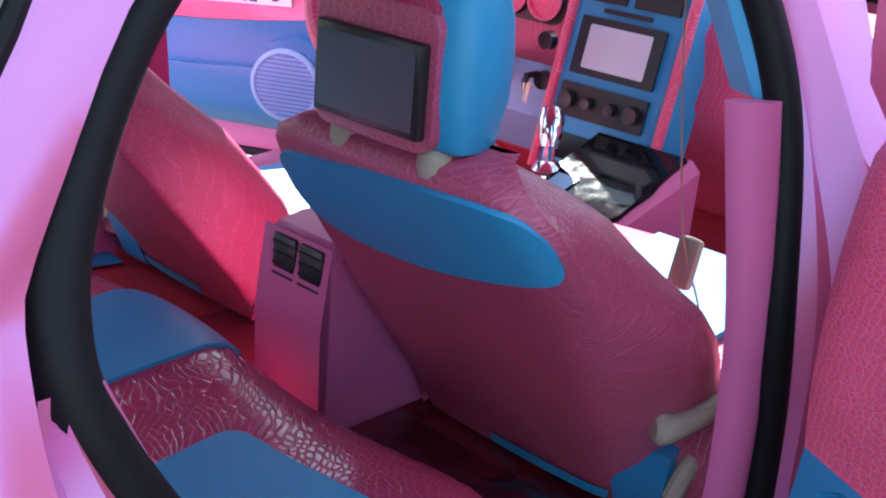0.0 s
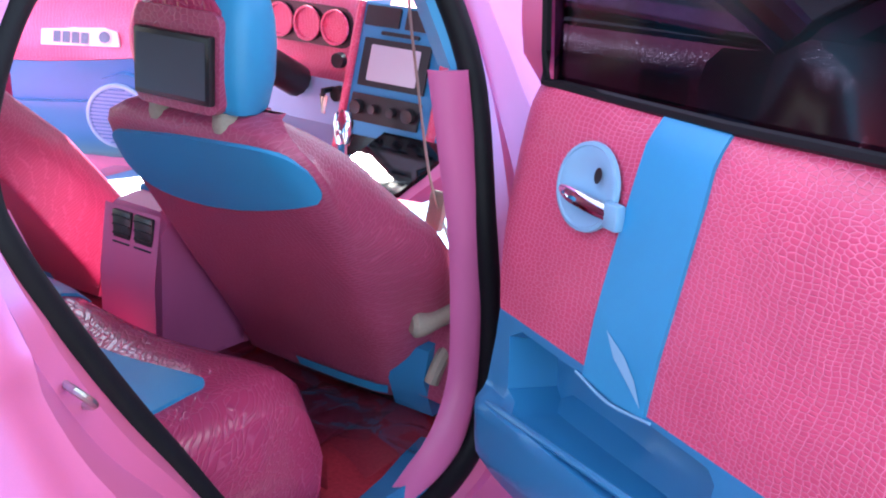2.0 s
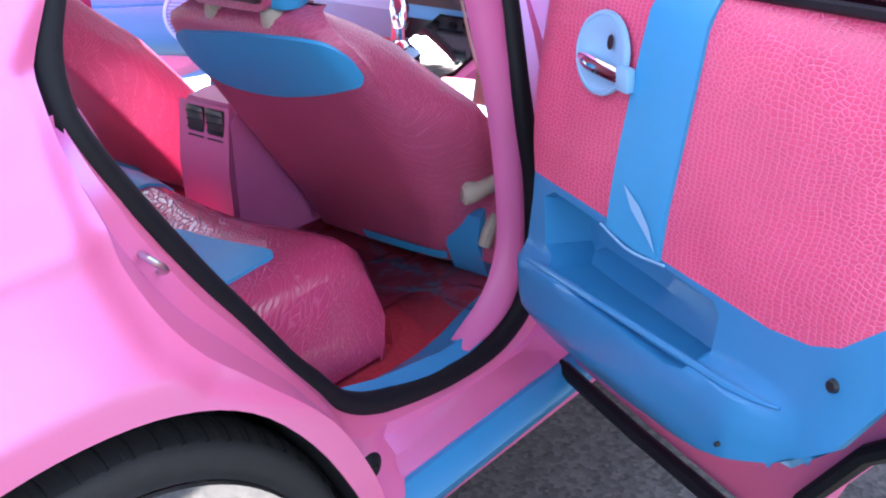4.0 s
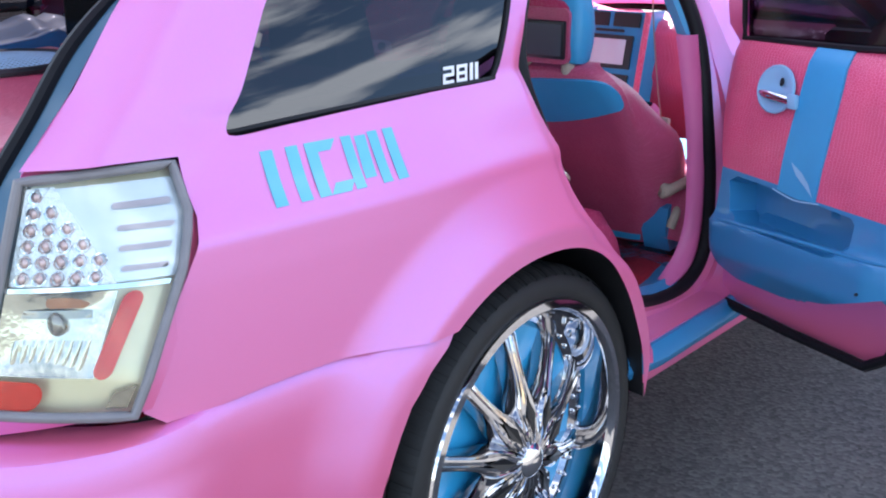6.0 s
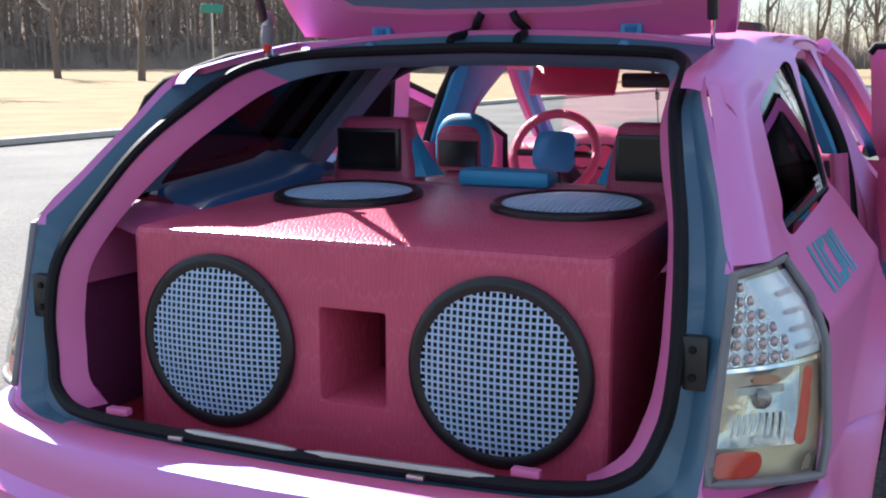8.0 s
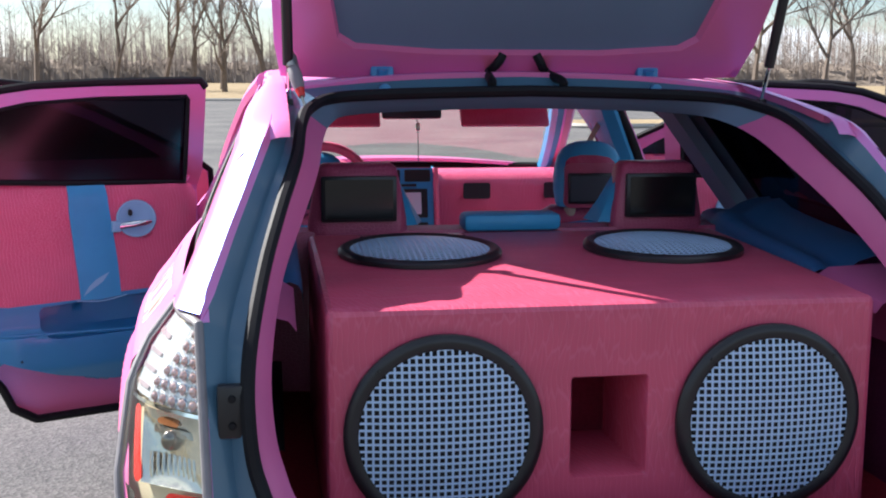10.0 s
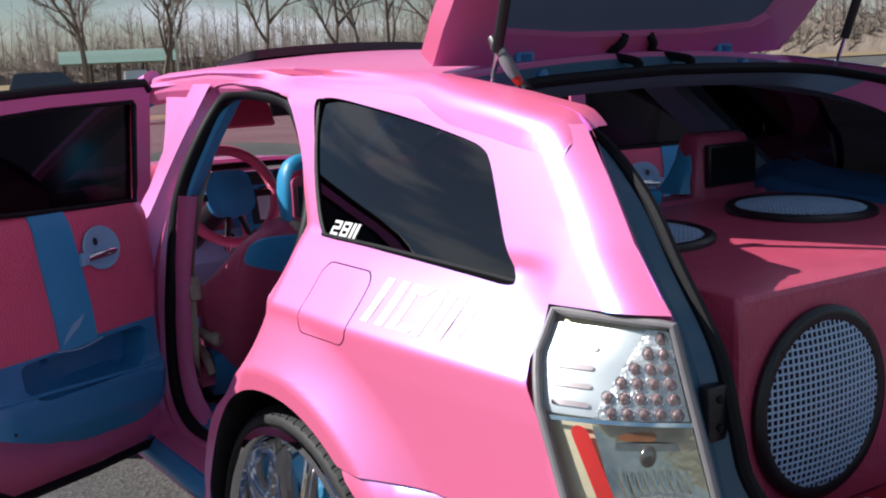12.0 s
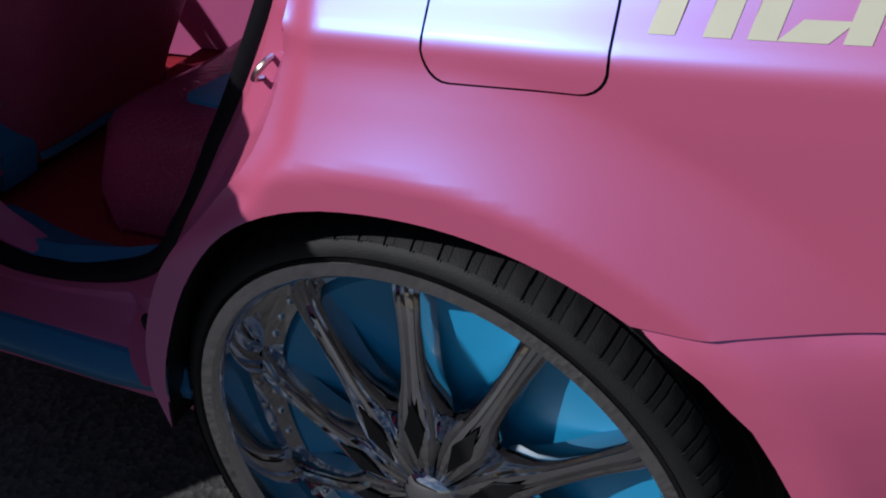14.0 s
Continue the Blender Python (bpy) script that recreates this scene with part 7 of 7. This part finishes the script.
# tilted sunroof panel
sr = panel(roundrect(-0.40, 2.34, 0.44, 2.64, 0.03), [], lambda x, y: Vector((x, y, roof_z(x, 2.5) + interp(y, [2.34, 2.64], [0.042, 0.006]))), 0.06, (0, 0, 1))
thicken(part("sunroof_panel", sr, BLACK, car, "black sunroof panel tilted open"), 0.028)

# crumpled clear wrap left on the rear floor
wrap = thing("plastic_wrap", "crumpled clear plastic wrap lying on the red carpet", "plastic wrap", (0.60, 2.10, 0.605))
rng = random.Random(5)
for k in range(7):
    bm = bmesh.new()
    bmesh.ops.create_grid(bm, x_segments=12, y_segments=12, size=0.10)
    for v in bm.verts:
        v.co.z = 0.022 * noise.noise(v.co * 16 + Vector((k * 7, 0, 0))) + 0.012 * noise.noise(v.co * 60 + Vector((0, k * 5, 0)))
    lo = min(v.co.z for v in bm.verts)
    for v in bm.verts:
        v.co.z -= lo
    bm.transform(Matrix.Translation((rng.uniform(-0.42, 0.06), rng.uniform(-0.08, 0.10), 0.001)) @ Matrix.Rotation(rng.uniform(0, 3), 4, "Z"))
    ob = part("fold", bm, CELLO, wrap, sharp=20)
    ob.visible_shadow = False
# added dark sheet: keeps the sunlit red carpet from glowing onto seat and console
part("tunnel_bounce_cover", block((-0.06, 2.12, 0.612), (0.50, 0.34, 0.02), 0.006), DARK_CARPET, car, "dark sheet added over the tunnel to cut red bounce light")
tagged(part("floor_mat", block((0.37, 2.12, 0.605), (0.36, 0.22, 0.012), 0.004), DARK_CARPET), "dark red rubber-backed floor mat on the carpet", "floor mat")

# ---- distance: lawn, kerbs, bare trees, woods, a shelter and parked cars ----
BARK = material("grey_bark", (0.16, 0.13, 0.11), 0.95, spec=0.1, noise_scale=3, vary=0.35)
TWIG = material("brown_twigs", (0.25, 0.215, 0.195), 0.95, spec=0.1, noise_scale=0.4, vary=0.3)
BRUSH = material("brown_undergrowth", (0.23, 0.19, 0.155), 1.0, spec=0.05, noise_scale=0.35, vary=0.5, bump=0.12, bump_scale=3.0)


def lawn(name, loop, height, label):
    bm = panel(loop, [], lambda x, y: Vector((x, y, height(x, y))), 9.0, (0, 0, 1))
    return tagged(part(name, bm, GRASS), label, "lawn", kind="structure")


lawn("lawn_west", [(-15.2, -60), (-15.2, 0), (-14.9, 22), (-13.5, 48), (-12, 66), (-200, 240), (-240, -60)], lambda x, y: 0.13 + 0.012 * max(0, -15 - x), "dry straw-coloured winter lawn")
lawn("lawn_north", [(-12, 72), (80, 72), (160, 60), (260, 200), (-60, 300), (-200, 250)], lambda x, y: 0.12 + 0.003 * max(0, y - 80), "dry straw-coloured winter lawn")
lawn("lawn_east", [(26, 20), (60, 40), (160, 56), (240, 60), (240, -80), (60, -60)], lambda x, y: 0.12 + 0.07 * max(0, min(60, x - 30)) ** 0.9, "dry grass bank")
kerb = tagged(part("kerb", tube(spline([(-15.1, -60, 0.06), (-15.1, 0, 0.06), (-14.8, 22, 0.06), (-13.4, 48, 0.06), (-11.9, 67, 0.06)], 4), 0.11, False, 6), CONCRETE), "pale concrete kerb along the lawn", "kerb", kind="structure")
tagged(part("kerb", tube([(-12, 71.8, 0.06), (80, 71.8, 0.06)], 0.11, False, 6), CONCRETE), "pale concrete kerb along the lawn", "kerb", kind="structure")
isl = panel(roundrect(9.0, 33, 26, 36.5, 1.4), [], lambda x, y: Vector((x, y, 0.14)), 3.0, (0, 0, 1))
tagged(part("traffic_island", isl, GRASS), "narrow grass island in the car park", "island", kind="structure")
tagged(part("kerb", tube([(x, y, 0.06) for x, y in dense(roundrect(8.9, 32.9, 26.1, 36.6, 1.4), 0.6)], 0.10, True, 6), CONCRETE), "pale concrete kerb round the grass island", "kerb", kind="structure")


def grow(bm, p, d, length, r, level, rng, twigs):
    """One limb and its forks as thin tapered tubes."""
    n = 4 if level < 2 else 3
    pts, q = [p], p
    dd = d
    for k in range(n):
        dd = (dd + Vector((rng.gauss(0, 0.10), rng.gauss(0, 0.10), 0.04))).normalized()
        q = q + dd * (length / n)
        pts.append(q)
    rr = [max(0.004, r * (1 - 0.6 * k / n)) for k in range(n + 1)]
    tube(pts, rr, False, 5 if level < 2 else 3, bm if level < 2 else twigs, cap=False)
    if level >= 4:
        return
    kids = 3 if level == 0 else rng.choice((3, 4))
    for k in range(kids + (1 if level else 0)):
        t = rng.uniform(0.35, 1.0) if k else 1.0
        i = min(n - 1, int(t * n))
        at = pts[i].lerp(pts[i + 1], t * n - i)
        a = rng.uniform(0, 2 * math.pi)
        side = dd.orthogonal().normalized()
        side = (Matrix.Rotation(a, 3, dd) @ side)
        spread = rng.uniform(0.45, 0.9) if k else 0.25
        nd = (dd + side * spread + Vector((0, 0, 0.12))).normalized()
        grow(bm, at, nd, length * rng.uniform(0.55, 0.78), r * 0.52, level + 1, rng, twigs)


def build_tree(at, height, seed):
    rng = random.Random(seed)
    t = thing("bare_tree", "tall leafless tree with a grey trunk on the dry lawn", "tree", at, "bare trees")
    a, b = bmesh.new(), bmesh.new()
    grow(a, Vector((0, 0, -0.2)), Vector((0, 0, 1)), height * 0.40, height * 0.022, 0, rng, b)
    part("trunk", a, BARK, t, "grey trunk and limbs")
    part("crown", b, TWIG, t, "open crown of fine bare twigs")
    return t


seeds = [build_tree((-14.2, 107.5, 0.2), 15, 1), build_tree((-9.1, 97.9, 0.2), 14, 2), build_tree((-4.5, 113.2, 0.2), 16, 3), build_tree((-42, 52.6, 0.45), 12, 4)]
rng = random.Random(3)
for x, y, k in ((0.0, 108.3, 16), (4.2, 103.2, 15.5), (6.5, 103.0, 15), (3.2, 88.4, 13), (8.8, 77.9, 12), (14.0, 82.1, 13.5), (35.0, 123.6, 15), (22.9, 83, 13), (29.8, 84, 14), (26.9, 78, 12), (43, 95, 15),
                (-31.6, 29.3, 7), (-49.4, 53.9, 12), (-7.3, 108.0, 14), (-3.9, 98.2, 13), (39.3, 75, 12), (43.7, 79, 12), (-22, 112, 15), (-30, 105, 14), (52, 88, 14), (60, 92, 13)):
    src = rng.choice(seeds)
    base = {1: 15, 2: 14, 3: 16, 4: 12}[seeds.index(src) + 1]
    z = 0.12 + (0.012 * max(0, -15 - x) if x < -15 else 0.0)
    copy_thing(src, pose(x, y, z, 0, 0, rng.uniform(0, 360)) @ Matrix.Scale(k / base, 4))

# far woods: thousands of thin stems before a ragged brown mass
def woods(name, arc, n, h0, h1, depth, seed):
    rng = random.Random(seed)
    verts, faces = [], []

    def stem(x, y, z, h, r):
        lean = (rng.gauss(0, 0.04) * h, rng.gauss(0, 0.04) * h)
        pts = [(x, y, z), (x + lean[0] * 0.4, y + lean[1] * 0.4, z + h * 0.5), (x + lean[0], y + lean[1], z + h)]
        limbs = [(pts, r)]
        for k in range(13):
            t = rng.uniform(0.28, 0.95)
            b = (x + lean[0] * t, y + lean[1] * t, z + h * t)
            a = rng.uniform(0, 6.283)
            ln = h * rng.uniform(0.14, 0.34) * (1.25 - t * 0.7)
            up = ln * rng.uniform(0.35, 1.2)
            e = (b[0] + math.cos(a) * ln, b[1] + math.sin(a) * ln, b[2] + up)
            m = ((b[0] * 0.5 + e[0] * 0.5), (b[1] * 0.5 + e[1] * 0.5), b[2] + up * 0.35)
            limbs.append(([b, m, e], r * 0.40))
        for pts, rr in limbs:
            k0 = len(verts)
            for i, p in enumerate(pts):
                w = rr * (1, 0.65, 0.16)[i]
                for a in (0.5, 2.6, 4.7):
                    verts.append((p[0] + math.cos(a) * w, p[1] + math.sin(a) * w, p[2]))
            for i in range(2):
                for j in range(3):
                    a, b = k0 + i * 3 + j, k0 + i * 3 + (j + 1) % 3
                    faces.append((a, b, b + 3, a + 3))
    for _ in range(n):
        t = rng.uniform(0, 1) * (len(arc) - 1)
        i = min(int(t), len(arc) - 2)
        x = arc[i][0] + (arc[i + 1][0] - arc[i][0]) * (t - i)
        y = arc[i][1] + (arc[i + 1][1] - arc[i][1]) * (t - i)
        u = rng.uniform(0, depth)
        g = math.hypot(x, y)
        stem(x + x / g * u, y + y / g * u, 0.2, rng.uniform(h0, h1), rng.uniform(0.07, 0.17))
    me = bpy.data.meshes.new(name)
    me.from_pydata(verts, [], faces)
    me.materials.append(TWIG)
    ob = new(name, me)
    return tagged(ob, "leafless grey-brown woods beyond the lawn", "woods", kind="stuff")


def thicket(name, arc, h, seed):
    """A ragged mass of undergrowth with an uneven top."""
    pts = spline([(x, y, 0) for x, y in arc], 40)
    rows = []
    for k, p in enumerate(pts):
        g = p.normalized()
        col = []
        for j in range(7):
            q = p + g * (j * 2.2)
            top = h * (0.55 + 0.75 * (noise.noise(Vector((k * 0.35, j * 0.9, seed))) * 0.5 + 0.5) + 0.35 * noise.noise(Vector((k * 1.7, j, seed + 9))))
            col.append(Vector((q.x, q.y, 0.0 if j == 0 else top * math.sin(math.pi * min(0.5, j / 8 + 0.12)))))
        rows.append(col)
    return tagged(part(name, loft(rows), BRUSH, sharp=180), "brown leafless thicket at the edge of the woods", "thicket", kind="stuff")


ARC_W = [(-150, -20), (-110, 40), (-82, 78), (-62, 112), (-50, 150)]
ARC_N = [(-62, 160), (-20, 175), (30, 180), (75, 165), (115, 140)]
ARC_E = [(95, 150), (115, 110), (130, 80), (150, 40), (160, -10)]
woods("far_woods", ARC_W, 2200, 13, 21, 30, 11)
woods("far_woods", ARC_N, 800, 8, 13, 40, 12)
woods("far_woods", ARC_E, 700, 9, 15, 30, 13)
woods("far_brush", ARC_N, 1500, 3.0, 7.0, 10, 21)
woods("far_brush", ARC_W, 1200, 3.0, 7.0, 8, 22)
woods("far_brush", ARC_E, 900, 3.0, 7.0, 8, 23)
thicket("far_thicket", ARC_W, 4.5, 1)
# wooded slope that rises behind the western trees
slope = []
for k, p in enumerate(spline([(x, y, 0) for x, y in ARC_W], 30)):
    slope.append([Vector((p.x * f, p.y * f, z * (1 + 0.16 * noise.noise(Vector((k * 0.16, f * 3, 4.0)))) + 0.7 * noise.noise(Vector((k * 1.3, f * 9, 7.0)))))
                  for f, z in ((1.26, -0.8), (1.32, 2.0), (1.40, 5.5), (1.50, 9.5), (1.62, 14), (1.75, 18), (1.9, 21), (2.1, 23))])
tagged(part("far_hill", loft(slope), BRUSH, sharp=180), "hazy brown wooded slope behind the bare woods", "hillside", kind="structure")
thicket("far_thicket", ARC_N, 3.6, 2)
thicket("far_thicket", ARC_E, 5.0, 3)

# open picnic shelter
GREEN_ROOF = material("green_metal_roof", (0.16, 0.24, 0.20), 0.5, noise_scale=2, vary=0.15)
TIMBER = material("dark_timber", (0.08, 0.06, 0.045), 0.85, noise_scale=4, vary=0.3)
shelter = thing("picnic_shelter", "open picnic shelter with a low green roof on posts", "shelter", (33.6, 108.3, 0.15), rot=-16)
rows = [[(x, y, z) for y, z in ((-3.4, 2.3), (-1.7, 2.9), (0, 3.5), (1.7, 2.9), (3.4, 2.3))] for x in np.linspace(-5.4, 5.4, 5)]
thicken(part("roof", loft(rows), GREEN_ROOF, shelter, "low pitched green metal roof"), 0.12)
for x in (-5, -2.5, 0, 2.5, 5):
    for y in (-3, 3):
        part("post", block((x, y, 1.15), (0.18, 0.18, 2.3), 0.01), TIMBER, shelter)
for x in (-3.5, 0, 3.5):
    part("table", block((x, 0, 0.72), (1.8, 0.75, 0.06), 0.01), TIMBER, shelter)
    part("bench", block((x, -0.7, 0.44), (1.8, 0.28, 0.05), 0.01), TIMBER, shelter)


def build_far_car(name, at, rot, color, label, suv=True):
    c = thing(name, label, "car", at, rot=rot)
    mat = material("far_car_paint", color, 0.25, metal=0.3, coat=0.8, noise_scale=3, vary=0.08)
    prof = ([(-2.45, 0.5), (-2.5, 0.95), (-2.4, 1.15), (-2.2, 1.75), (-1.9, 1.82), (0.4, 1.82), (0.7, 1.72), (1.2, 1.15), (2.2, 1.05), (2.5, 0.9), (2.52, 0.5)] if suv
            else [(-2.7, 0.5), (-2.7, 1.05), (-0.7, 1.08), (-0.65, 1.70), (0.6, 1.72), (1.15, 1.12), (2.3, 1.05), (2.6, 0.9), (2.6, 0.5)])
    rows = [[(x, s * (0.95 - (0.12 if z > 1.2 else 0)), z) for x, z in prof] for s in (-1, -0.97, 0.97, 1)]
    part("body", loft(rows, cap=True), mat, c)
    for s in (-1, 1):
        win = [(-2.0, 1.25), (-1.85, 1.68), (0.45, 1.68), (0.95, 1.22)] if suv else [(-0.55, 1.2), (-0.5, 1.6), (0.5, 1.6), (0.9, 1.2)]
        part("side_window", panel(win, [], lambda x, z, s=s: Vector((x, s * 0.845, z)), 0.6, (0, s, 0)), SCREEN, c)
        for x in (-1.55, 1.6):
            w = part("wheel", lathe([(s * 0.74, 0.0), (s * 0.96, 0.22), (s * 0.965, 0.33), (s * 0.93, 0.38), (s * 0.74, 0.38)], "y", 20, (x, 0, 0.38)), TYRE, c)
            part("hub", lathe([(s * 0.972, 0.0), (s * 0.97, 0.2)], "y", 16, (x, 0, 0.38)), CHROME, w)
    return c


build_far_car("parked_car", (17.1, 70.5, 0), -12, (0.02, 0.028, 0.05), "dark blue parked estate car at the far kerb")
build_far_car("pickup_truck", (22.6, 71.2, 0), -14, (0.6, 0.6, 0.6), "white pickup truck parked at the far kerb", False)
sign = thing("park_sign", "pale green sign board on two posts", "sign", (23.1, 36.4, 0.14), rot=-30)
part("board", block((0, 0, 1.55), (0.85, 0.05, 1.1), 0.01), material("pale_green_board", (0.35, 0.45, 0.38), 0.6, noise_scale=4, vary=0.15), sign)
for x in (-0.36, 0.36):
    part("post", block((x, 0.04, 1.0), (0.08, 0.08, 2.0), 0.01), TIMBER, sign)
sign2 = thing("road_sign", "green road sign on a post", "sign", (-33.4, 47.6, 0.35), rot=35)
part("board", block((0, 0, 3.9), (1.1, 0.04, 0.45), 0.01), material("green_sign", (0.02, 0.22, 0.16), 0.4, noise_scale=4, vary=0.1), sign2)
part("post", tube([Vector((0, 0.03, 0)), Vector((0, 0.03, 4.1))], 0.05, False, 8), STEEL, sign2)
for x, y in ((26, 72.5), (31, 73.5)):
    lp = thing("light_pole", "tall thin steel light pole at the kerb", "pole", (x, y, 0.12), "poles")
    part("pole", tube([Vector((0, 0, -0.1)), Vector((0, 0, 9))], [0.09, 0.05], False, 8), STEEL, lp)
# pale parking line
tagged(part("parking_line", block((1.9, 2.9, 0.004), (0.35, 0.10, 0.008), 0.002), CONCRETE), "short worn pale parking mark on the asphalt", "road marking", kind="structure")
